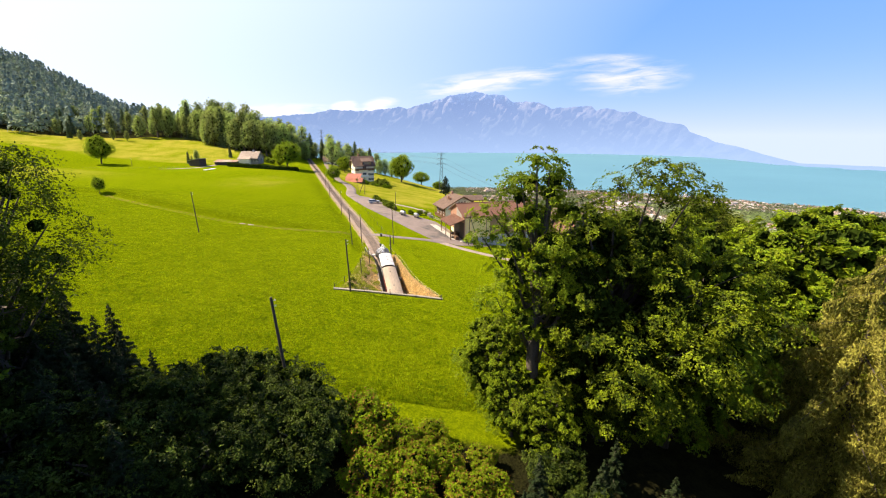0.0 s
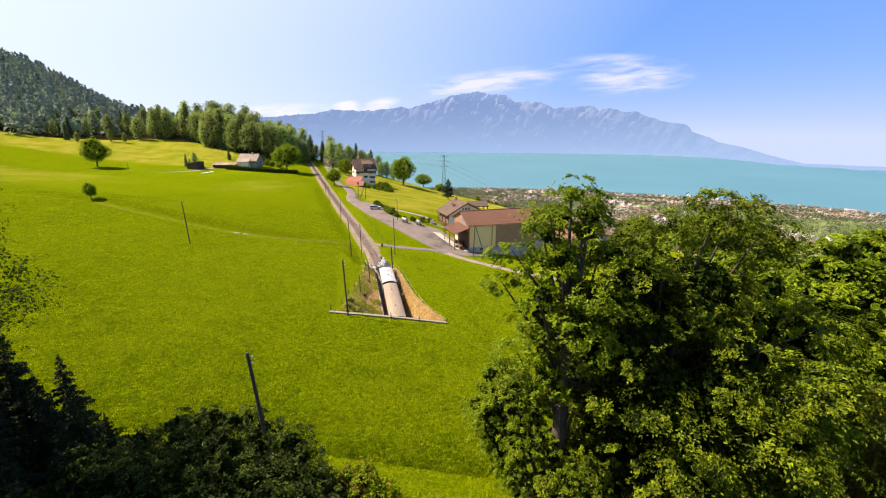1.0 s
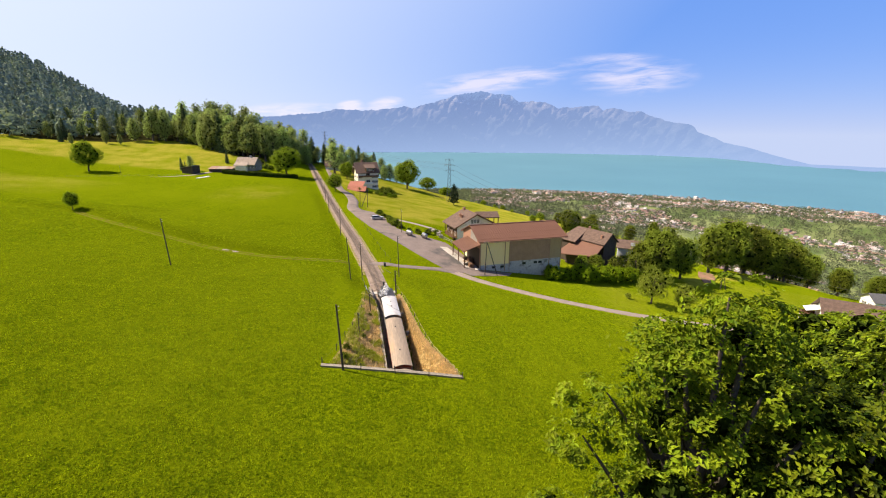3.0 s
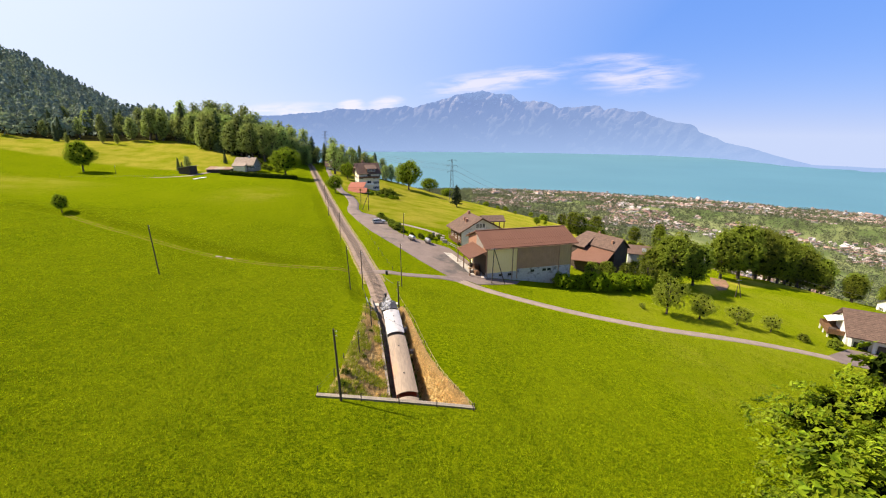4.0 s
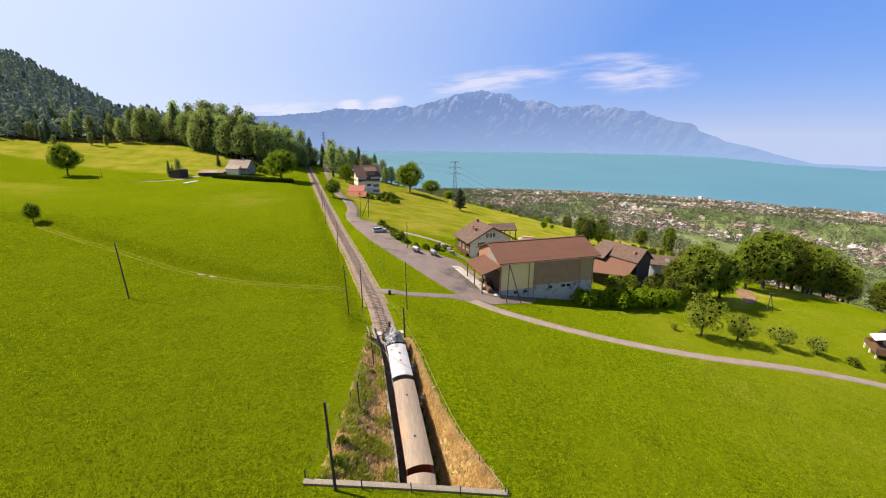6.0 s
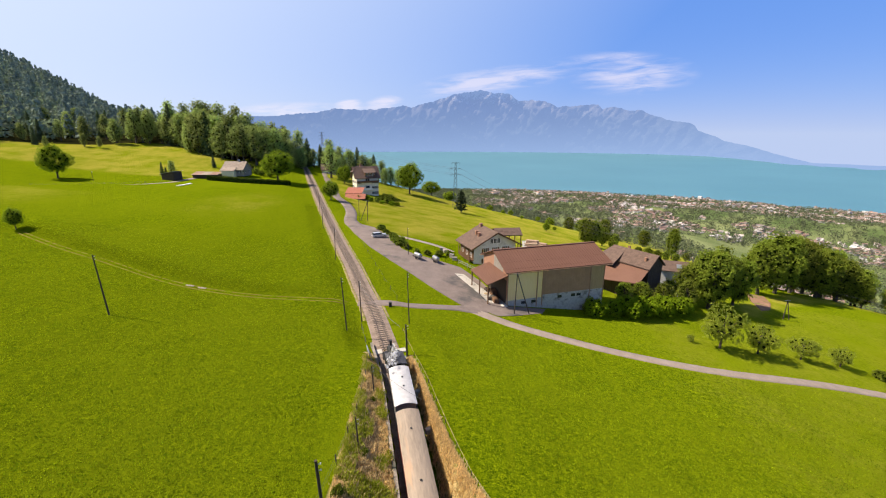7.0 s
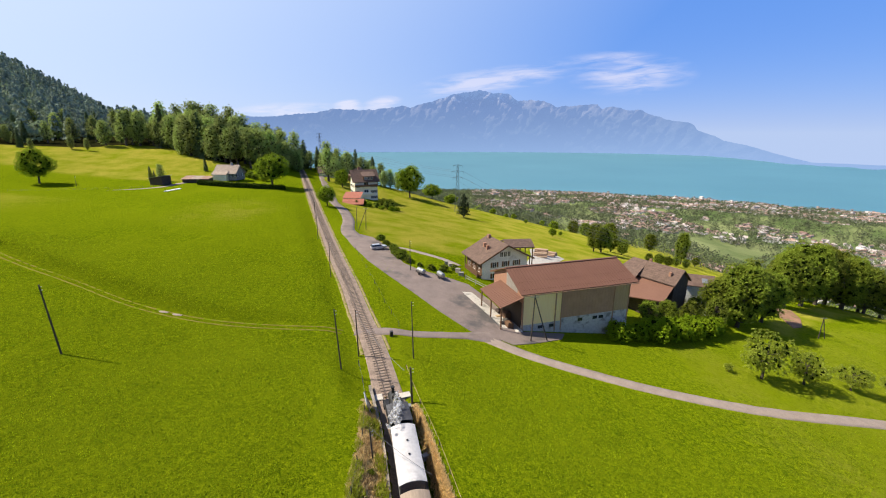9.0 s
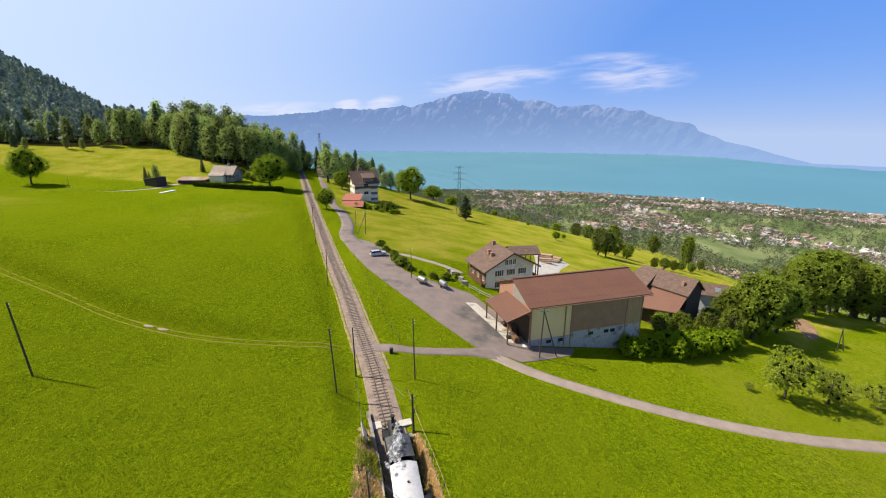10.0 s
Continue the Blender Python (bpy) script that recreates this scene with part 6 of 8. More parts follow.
def villa():
    """Tall house above the road: cream walls, steep half-hipped tile roof with dormers, balconies, lower red-roofed wings."""
    ob = thing("villa", Matrix.Translation((-62.4, 281.0, -6.3)) @ Matrix.Rotation(radians(26), 4, "Z"), "tall cream villa with a steep brown tiled roof", "house")
    L, W, h, rise = 12.2, 11.0, 10.8, 5.0
    part("wall", gable_body(B(), L, W, h, rise - 0.4), CREAMPL, ob)
    for s in (-1, 1):
        bm = B()
        roof_slab(bm, 0, s * (W / 2 + 1.1), h - 0.9, 0, h + rise, 0.22, -L / 2 - 1.2, L / 2 + 1.2)
        part("roof", bm, TILESHEET, ob)
        tile_courses("roof_tiles", ob, -L / 2 - 1.2, L / 2 + 1.2, s * (W / 2 + 1.12), h - 0.7, 0, h + rise + 0.22, TILE)
    bm = B()
    poly(bm, [(-L / 2 - 1.3, -3.2, h + rise - 2.6), (-L / 2 - 1.3, 3.2, h + rise - 2.6), (-L / 2 + 1.4, 0, h + rise + 0.3)], (0, 0, 0.2))
    poly(bm, [(L / 2 + 1.3, -3.2, h + rise - 2.6), (L / 2 + 1.3, 3.2, h + rise - 2.6), (L / 2 - 1.4, 0, h + rise + 0.3)], (0, 0, 0.2))
    part("half_hip", bm, TILESHEET, ob)
    bm = B()
    box(bm, -1.4, -W / 2 - 0.2, h, 4.4, -1.6, h + 2.2)
    dorm = part("dormer", bm, WOOD, ob, "wide brown dormer")
    bm = B()
    poly(bm, [(-1.9, -W / 2 - 0.9, h + 2.1), (4.9, -W / 2 - 0.9, h + 2.1), (4.9, -0.6, h + 4.2), (-1.9, -0.6, h + 4.2)], (0, 0, 0.2))
    part("dormer_roof", bm, TILESHEET, dorm)
    for x in (-0.2, 1.5, 3.2):
        window(ob, Matrix.Translation((x, -W / 2 - 0.22, h + 1.15)), 1.0, 1.2, False)
    for z in (1.8, 4.8, 7.8):
        for x in (-4.6, 3.4, 5.0):
            window(ob, wall_at("front", L, W, x, z), 0.9, 1.35)
        for y in (-3.0, 1.0, 3.6):
            window(ob, wall_at("west", L, W, y, z), 0.9, 1.35)
    for z in (5.8, 9.9):
        bm = B()
        wide = 2.4 if z < 7 else L / 2
        box(bm, -2.6 if z < 7 else -L / 2, -W / 2 - 1.5, z - 2.2, wide, -W / 2 + 0.02, z - 2.0)
        box(bm, -2.6 if z < 7 else -L / 2, -W / 2 - 1.5, z - 2.0, wide, -W / 2 - 1.42, z - 1.1)
        part("balcony", bm, WHITEPAINT if z < 7 else WOOD, ob, "white balcony" if z < 7 else "brown balcony")
        window(ob, wall_at("front", L, W, 0, z - 0.9), 2.2, 2.0, False)
    bm = B()
    box(bm, -2.6, 0.6, h + rise - 1.5, -1.5, 1.7, h + rise + 1.7)
    part("chimney", bm, TERRA, ob)
    room = thing("garden_room", Matrix.Translation((-62.4, 281.0, -6.3)) @ Matrix.Rotation(radians(2), 4, "Z"), "low garden room with a red roof beside the villa", "outbuilding")
    bm = B()
    box(bm, -5.2, -W / 2 - 19.5, 0.5, 2.4, -W / 2 - 12.5, 4.4)
    part("wall", bm, CREAMPL, room)
    bm = B()
    poly(bm, [(-5.7, -W / 2 - 20.0, 4.4), (3.0, -W / 2 - 20.0, 4.4), (3.0, -W / 2 - 12.2, 6.4), (-5.7, -W / 2 - 12.2, 6.4)], (0, 0, 0.2))
    part("roof", bm, REDTILE, room, "red tiled roof")
    return ob


villa()


def garage():
    ob = thing("garage", Matrix.Translation((-59.6, 247.4, -5.4)) @ Matrix.Rotation(radians(4), 4, "Z"), "low garage with a red tiled roof beside the road", "garage")
    bm = B()
    box(bm, -4.2, -3.2, -0.5, 4.2, 3.2, 2.6)
    part("wall", bm, DARKWOOD, ob)
    for s in (-1, 1):
        bm = B()
        roof_slab(bm, 0, s * 4.0, 2.4, 0, 4.4, 0.2, -5.0, 5.0)
        part("roof", bm, REDTILE, ob)
        tile_courses("roof_tiles", ob, -5.0, 5.0, s * 4.02, 2.6, 0, 4.6, REDTILE)
    bm = B()
    box(bm, -1.6, -3.26, -0.4, 1.4, -3.16, 2.1)
    part("door", bm, WOOD, ob)
    return ob


garage()


def farmhouse():
    ob = thing("farmhouse", Matrix.Translation((-127.6, 266.0, 5.8)) @ Matrix.Rotation(radians(-4), 4, "Z"), "stone farmhouse with a grey mossy tiled roof", "house")
    L, W, h, rise = 11.4, 7.6, 3.7, 3.5
    part("wall", gable_body(B(), L, W, h, rise - 0.4), GREYWOOD, ob, "grey rendered stone wall")
    for s in (-1, 1):
        bm = B()
        roof_slab(bm, 0, s * (W / 2 + 0.7), h - 0.6, 0, h + rise, 0.2, -L / 2 - 0.6, L / 2 + 0.5)
        part("roof", bm, GREYTILE, ob)
        tile_courses("roof_tiles", ob, -L / 2 - 0.6, L / 2 + 0.5, s * (W / 2 + 0.72), h - 0.4, 0, h + rise + 0.2, GREYTILE)
    bm = B()
    poly(bm, [(-L / 2 - 0.4, -W / 2 - 2.2, 2.9), (2.0, -W / 2 - 2.2, 2.9), (2.0, -W / 2 + 0.6, 4.6), (-L / 2 - 0.4, -W / 2 + 0.6, 4.6)], (0, 0, 0.15))
    part("porch_roof", bm, GREYTILE, ob, "lower porch roof")
    bm = B()
    box(bm, -L / 2, -W / 2 - 1.9, -0.5, 1.6, -W / 2 + 0.2, 2.95)
    part("porch", bm, CREAMPL, ob)
    for x in (3.2, 5.2):
        window(ob, wall_at("front", L, W, x, 2.4), 0.8, 1.1)
    for y in (-2.2, 1.8):
        window(ob, wall_at("east", L, W, y, 2.4), 0.8, 1.1)
    bm = B()
    box(bm, 1.2, -0.4, h + rise - 0.8, 2.0, 0.5, h + rise + 1.2)
    part("chimney", bm, CONCRETE, ob)
    return ob


farmhouse()


def rusty_sheds():
    ob = thing("long_shed", Matrix.Translation((-136.5, 252.5, 5.6)) @ Matrix.Rotation(radians(8), 4, "Z"), "long low shed with rusted corrugated roof sheets", "shed")
    bm = B()
    box(bm, -5.4, -2.6, -0.6, 6.4, 2.6, 2.0)
    part("wall", bm, DARKWOOD, ob)
    for k, (x0, x1, mt) in enumerate(((-5.9, -1.6, RUSTSHEET), (-1.6, 2.6, GREYTILE), (2.6, 6.9, RUSTSHEET))):
        bm = B()
        for i in range(12):
            a = x0 + (x1 - x0) * i / 12
            poly(bm, [(a, -3.4, 2.1 + 0.05 * (i % 2)), (a + (x1 - x0) / 12, -3.4, 2.1 + 0.05 * ((i + 1) % 2)), (a + (x1 - x0) / 12, 3.2, 3.2 - 0.15 * k), (a, 3.2, 3.2 - 0.15 * k)], (0, 0, 0.06))
        part("roof_sheet", bm, mt, ob)
    low = thing("dark_shed", Matrix.Translation((-147.6, 243.0, 5.7)) @ Matrix.Rotation(radians(-14), 4, "Z"), "small dark timber shed with a pale sloping roof", "shed")
    bm = B()
    poly(bm, [(-3.6, -2.4, -0.5), (3.6, -2.4, -0.5), (3.6, -2.4, 4.2), (-3.6, -2.4, 3.2)], (0, 4.8, 0))
    part("wall", bm, DARKWOOD, low)
    bm = B()
    poly(bm, [(-4.2, -3.0, 3.1), (4.1, -3.0, 4.4), (4.1, 3.0, 4.4), (-4.2, 3.0, 3.1)], (0, 0, 0.14))
    part("roof", bm, STEEL, low)
    return ob


rusty_sheds()


def white_house():
    """White house at the end of the lane: brown roof, wooden terrace with a white awning, garage below."""
    ob = thing("lane_house", Matrix.Translation((102.4, 131.9, -25.0)) @ Matrix.Rotation(radians(-27), 4, "Z"), "white house with a brown roof and terrace", "house")
    L, W, h, rise = 15.0, 11.0, 5.6, 3.5
    part("wall", gable_body(B(), L, W - 2.0, h, rise - 0.3), WHITEPAINT, ob)
    for s in (-1, 1):
        bm = B()
        o, low = (1.9, h - 1.5) if s < 0 else (0.3, h - 0.6)
        roof_slab(bm, 0, s * (W / 2 + o), low, 0, h + rise, 0.2, -L / 2 - 1.0, L / 2 + 1.0)
        part("roof", bm, TILESHEET, ob)
        tile_courses("roof_tiles", ob, -L / 2 - 1.0, L / 2 + 1.0, s * (W / 2 + o + 0.02), low + 0.2, 0, h + rise + 0.2, TILE)
    bm = B()
    box(bm, -L / 2 - 3.4, -3.0, 2.6, -L / 2 + 0.02, 4.6, 2.85)
    ter = part("terrace", bm, WOOD, ob, "wooden terrace deck")
    bm = B()
    for x0, y0, x1, y1 in ((-L / 2 - 3.4, -3.0, -L / 2 - 3.28, 4.6), (-L / 2 - 3.4, -3.0, -L / 2, -2.88), (-L / 2 - 3.4, 4.48, -L / 2, 4.6)):
        box(bm, x0, y0, 2.85, x1, y1, 3.85)
    part("parapet", bm, WOOD, ter, "brown boarded parapet")
    for y in (-2.7, 1.0, 4.3):
        bm = B()
        box(bm, -L / 2 - 3.3, y - 0.15, -1.5, -L / 2 - 3.0, y + 0.15, 2.6)
        part("pillar", bm, WHITEPAINT, ter)
    bm = B()
    poly(bm, [(-L / 2 - 3.0, 0.2, 4.9), (-L / 2 - 3.0, 4.2, 4.9), (-L / 2, 4.2, 5.9), (-L / 2, 0.2, 5.9)], (0, 0, 0.06))
    part("awning", bm, WHITEPAINT, ob, "white fabric awning")
    bm = B()
    box(bm, -L / 2 - 2.6, -1.6, 2.85, -L / 2 - 1.2, -0.2, 3.6, bevel=0.05)
    part("terrace_table", bm, DARKWOOD, ob)
    # dark panels on the wall stand in for the shade inside open bays
    for x in (-4.5, 0.0, 4.5):
        bm = B()
        box(bm, x - 1.4, -W / 2 + 0.9, 0.0, x + 1.4, -W / 2 + 1.05, 2.2)
        part("garage_bay_panel", bm, GLASS, ob, "dark glass panel standing in for an unlit open garage bay")
    for x in (-6.8, -2.3, 2.3, 6.8):
        bm = B()
        poly(bm, [(x - 0.3, -W / 2 - 0.2, 0), (x + 0.3, -W / 2 - 0.2, 0), (x + 0.3, -W / 2 + 0.9, 4.6), (x - 0.3, -W / 2 + 0.9, 4.6)], (0, 0.5, 0))
        part("buttress", bm, WHITEPAINT, ob)
    return ob


lane_house = white_house()
forecourt = sheet("forecourt", [(79, 115.8), (79.5, 119.6), (91, 127.5), (108, 128.5), (108, 116)], ASPHALT, 0.1, "grey asphalt forecourt of the white house", "forecourt")


def plain_house(name, label, x, y, z, yaw, L, W, h, rise, wall, roof):
    ob = thing(name, Matrix.Translation((x, y, z)) @ Matrix.Rotation(radians(yaw), 4, "Z"), label, "house")
    part("wall", gable_body(B(), L, W, h, rise - 0.2), wall, ob)
    for s in (-1, 1):
        bm = B()
        roof_slab(bm, 0, s * (W / 2 + 0.6), h - 0.5, 0, h + rise, 0.2, -L / 2 - 0.7, L / 2 + 0.7)
        part("roof", bm, roof, ob)
    for x_ in (-L / 4, L / 4):
        window(ob, wall_at("front", L, W, x_, h * 0.55), 0.9, 1.2)
        window(ob, wall_at("west", L, W, x_ * 0.5, h * 0.55), 0.9, 1.2)
    return ob


plain_house("brow_house", "brown-roofed house half hidden by trees", -97.5, 330, -1.5, 20, 11, 8, 5.5, 3.2, PLASTER, TILESHEET)
plain_house("brow_house", "dark timber house among tall trees", -78, 332, -4.5, 80, 10, 8, 6.5, 4.2, DARKWOOD, TILESHEET)
plain_house("slope_house", "white house with a dark slate roof below the meadow", 168, 188, -41.5, -10, 13, 8, 5.0, 2.2, WHITEPAINT, SLATE)


def lakeside_town():
    """Hundreds of houses on the slope down to the lake: white and cream walls, red and brown gabled roofs."""
    rng = np.random.default_rng(17)
    WV, WF, RV, RF = [], [], [], []
    n = 0
    for _ in range(22000):
        az = rng.uniform(1.5, 50)
        d = rng.uniform(440, 1640)
        x, y = -5 + d * math.sin(radians(az)), 40 + d * math.cos(radians(az))
        dens = noise.noise((x * 0.008, y * 0.008, 2.0)) + 0.4 * noise.noise((x * 0.02, y * 0.02, 7.0))
        lim = np.interp(d, (440, 700, 900, 1300, 1600), (0.36, 0.16, 0.0, -0.08, -0.08))
        if dens < lim:
            continue
        z = float(land(x, y)[0])
        if z < LAKE_Z + 2:
            continue
        k = float(np.interp(d, (440, 800, 1480), (0.44, 0.54, 0.68)))
        L, W, h = k * rng.uniform(5.5, 11), k * rng.uniform(5, 8), k * rng.uniform(3.2, 6.5)
        if rng.random() < 0.07:
            L, W, h = L * 2.4, W * 1.7, h * 1.3
        if d > 1150 and rng.random() < 0.12:
            h *= 2.0
        rise = W * (rng.uniform(0.2, 0.34) if L < 14 else 0.08)
        t = rng.uniform(0, math.pi)
        c, s = math.cos(t), math.sin(t)

        def put(V, pts):
            for a, b, e in pts:
                V.append((x + a * c - b * s, y + a * s + b * c, z + e))

        a, b = L / 2, W / 2
        i = len(WV)
        put(WV, [(-a, -b, -3), (a, -b, -3), (a, b, -3), (-a, b, -3), (-a, -b, h), (a, -b, h), (a, b, h), (-a, b, h)])
        WF += [(i, i + 1, i + 5, i + 4), (i + 1, i + 2, i + 6, i + 5), (i + 2, i + 3, i + 7, i + 6), (i + 3, i, i + 4, i + 7)]
        j = len(RV)
        o = 0.5
        put(RV, [(-a - o, -b - o, h - 0.3), (a + o, -b - o, h - 0.3), (a + o, 0, h + rise), (-a - o, 0, h + rise), (a + o, b + o, h - 0.3), (-a - o, b + o, h - 0.3)])
        RF += [(j, j + 1, j + 2, j + 3), (j + 3, j + 2, j + 4, j + 5), (j, j + 3, j + 5, j), (j + 1, j + 4, j + 2, j + 1)]
        n += 1
        if n >= 5000:
            break
    wall = surface("town_walls", (0.36, 0.355, 0.36), (0.58, 0.565, 0.555), 0.02, 0.9, 0, island=0.25)
    roof = surface("town_roofs", (0.17, 0.125, 0.11), (0.36, 0.23, 0.19), 0.02, 0.9, 0, island=0.5, spots=((0.42, 0.40, 0.40), 0.5, 0.03))
    tagged(array_mesh("town_walls", WV, WF, wall), "pale walls of the lakeside town houses", "town", kind="stuff")
    RF = [f if len(set(f)) == 4 else f for f in RF]
    me = bpy.data.meshes.new("town_roofs")
    me.from_pydata(RV, [], [tuple(dict.fromkeys(f)) for f in RF])
    me.materials.append(roof)
    tagged(new("town_roofs", me), "red and brown roofs of the lakeside town", "town", kind="stuff")


lakeside_town()


# ---- railway ----
def along_rail(y):
    """The place on the track's axis at rail level, and the track's direction."""
    p = Vector((float(rail_x(y)[0]), y, float(rail_z(y)[0])))
    q = Vector((float(rail_x(y + 0.5)[0]), y + 0.5, float(rail_z(y + 0.5)[0])))
    return p, (q - p).normalized()


def sweep(name, profile, y0, y1, seg, material, parent=None, closed=False):
    """A section (offset right of the axis, height over the rail foot) drawn along the track."""
    ys = np.arange(y0, y1 + seg * 0.5, seg)
    x, z = rail_x(ys), rail_z(ys)
    d = np.gradient(x, ys)
    n = np.sqrt(1 + d * d)
    k = len(profile)
    s, h = np.array(profile, float).T
    X = x[:, None] + s / n[:, None]
    Y = ys[:, None] - s * (d / n)[:, None]
    Z = z[:, None] + h
    i, j = np.meshgrid(np.arange(k if closed else k - 1), np.arange(len(ys) - 1))
    i, j = i.ravel(), j.ravel()
    a, b = j * k + i, j * k + (i + 1) % k
    return array_mesh(name, np.stack([X.ravel(), Y.ravel(), Z.ravel()], 1), np.stack([a, b, b + k, a + k], 1), material, parent)


trackbed = tagged(sweep("trackbed", [(-2.3, -0.75), (-1.75, -0.16), (-0.9, -0.12), (0, -0.13), (0.9, -0.12), (1.75, -0.16), (2.3, -0.75)], 62, 432, 1.0, BALLAST), "brown ballast bed of a narrow-gauge railway line", "railway", kind="structure")
for s in (-0.5, 0.5):
    prof = [(s - 0.055, -0.12), (s + 0.055, -0.12), (s + 0.055, -0.105), (s + 0.012, -0.09), (s + 0.012, -0.035), (s + 0.033, -0.025), (s + 0.033, 0.0), (s - 0.033, 0.0), (s - 0.033, -0.025), (s - 0.012, -0.035), (s - 0.012, -0.09), (s - 0.055, -0.105)]
    sweep("rail", prof, 62, 432, 1.0, RUSTY_RAIL, trackbed, True)

# cutting: retaining wall on the field side, parapet over the tunnel mouth, tunnel behind it
wall_pts = np.arange(69.0, 106.1, 1.0)


def retaining_wall():
    V, F = [], []
    for y in wall_pts:
        p, d = along_rail(y)
        r = Vector((d.y, -d.x, 0)).normalized()
        top = float(wall_rise(y)) + 0.12
        for s, z in ((-2.35, -0.8), (-2.35, top), (-2.0, top), (-1.95, -0.8)):
            q = p + r * s
            V.append((q.x, q.y, p.z + z))
    for k in range(len(wall_pts) - 1):
        for e in range(4):
            a, b = k * 4 + e, k * 4 + (e + 1) % 4
            F.append((a, b, b + 4, a + 4))
    F.append((0, 1, 2, 3))
    F.append(tuple(len(V) - 4 + e for e in (3, 2, 1, 0)))
    return tagged(array_mesh("retaining_wall", V, F, DARKCON), "stained concrete retaining wall along the railway cutting", "wall", kind="structure")


retaining_wall()


def portal():
    """Tunnel mouth: a head wall across the cutting with an arch for the line, capped by a low parapet."""
    ax = Vector((float(rail_x(68.8)[0]), 68.8))
    left, right = Vector((-19.4, 68.4)), Vector((-2.6, 70.3))
    n = 34
    bm = B()
    front, back = [], []
    d = (right - left).normalized()
    nrm = Vector((-d.y, d.x))
    zc = float(rail_z(68.8)[0])
    c0 = (ax - left).dot(d)
    length = (right - left).length
    xs = sorted(set([0.0, length] + list(np.linspace(0, length, n)) + [c0 - 2.0, c0 + 2.0]))
    for u in xs:
        p = left + d * u
        top = float(bare_land(p.x, p.y)[0]) + 0.2
        t = abs(u - c0)
        low = zc - 1.2 if t >= 2.0 else zc + 2.6 + math.sqrt(max(0.0, 4.0 - t * t)) * 0.75
        for off, store in ((0.5, front), (-0.02, back)):
            q = p + nrm * off
            store.append((bm.verts.new((q.x, q.y, min(low, top - 0.5))), bm.verts.new((q.x, q.y, top))))
    for k in range(len(xs) - 1):
        (a0, a1), (b0, b1) = front[k], front[k + 1]
        (c0_, c1), (d0, d1) = back[k], back[k + 1]
        bm.faces.new((a0, a1, b1, b0)), bm.faces.new((c0_, d0, d1, c1)), bm.faces.new((a1, c1, d1, b1)), bm.faces.new((a0, b0, d0, c0_))
    bm.faces.new((front[0][0], back[0][0], back[0][1], front[0][1]))
    bm.faces.new((front[-1][0], front[-1][1], back[-1][1], back[-1][0]))
    bmesh.ops.recalc_face_normals(bm, faces=bm.faces)
    ob = tagged(part("tunnel_portal", bm, PARAPET), "low pale concrete parapet above the tunnel mouth", "portal", kind="structure")
    return ob


PARAPET = surface("weathered_parapet_concrete", (0.20, 0.175, 0.14), (0.36, 0.31, 0.25), 0.8, 0.9, 0.3, 8)
portal()
lining = [(-2.0, -0.8)] + [(-2.0 * math.cos(a), 2.6 + 1.5 * math.sin(a)) for a in np.linspace(0, math.pi, 9)] + [(2.0, -0.8)]
tagged(sweep("tunnel_lining", lining, 40, 68.6, 2.0, DARKCON), "dark concrete tunnel lining", "tunnel", kind="structure")

# dry grass standing on the cutting's slopes
rngg = np.random.default_rng(3)


def tufts(name, label, x, y, height, material, blades, seed, width=0.05):
    """Bunches of thin bent blades on the ground."""
    rng = np.random.default_rng(seed)
    z = land(x, y)
    n = len(x)
    X, Y, Zb = (np.repeat(v, blades) for v in (x, y, z))
    ang, lean = rng.uniform(0, 2 * math.pi, n * blades), rng.uniform(0.1, 0.6, n * blades)
    h = np.repeat(height, blades) * rng.uniform(0.5, 1.1, n * blades)
    X, Y = X + rng.normal(size=n * blades) * 0.12, Y + rng.normal(size=n * blades) * 0.12
    dx, dy = np.cos(ang), np.sin(ang)
    px, py = -dy * width, dx * width
    base = np.stack([X, Y, Zb - 0.05], 1)
    mid = base + np.stack([dx * h * lean * 0.4, dy * h * lean * 0.4, h * 0.6], 1)
    tip = base + np.stack([dx * h * lean, dy * h * lean, h * 0.95], 1)
    off = np.stack([px, py, 0 * px], 1)
    v = np.stack([base - off, base + off, mid + off * 0.8, tip], 1)
    v = np.stack([v[:, 0], v[:, 1], v[:, 2], v[:, 3]], 1).reshape(-1, 3)
    f = np.arange(len(v)).reshape(-1, 4)
    return tagged(array_mesh(name, v, f, material), label, "grass", kind="stuff")


def on_slope(side, n):
    y = 69.3 + 31 * rngg.uniform(0, 1, n) ** 1.5
    wr = np.interp(y, (69, 77, 83, 94, 102, 114), (6.9, 4.1, 3.3, 2.8, 2.6, 2.5))
    wl = np.interp(y, (69, 73.5, 85.5, 96, 104, 114), (8.8, 7.9, 6.0, 4.4, 3.3, 2.6))
    u = rngg.uniform(0, 1, n)
    s = 2.2 + u * (wr - 2.0) if side > 0 else -(2.4 + u * (wl - 2.2))
    slope = rail_x(y + 0.5) - rail_x(y - 0.5)
    k = np.sqrt(1 + slope**2)
    x, y = rail_x(y) + s / k, y - s * slope / k
    keep = y > 69.3 + 0.113 * (x + 19.4)
    return x[keep], y[keep]


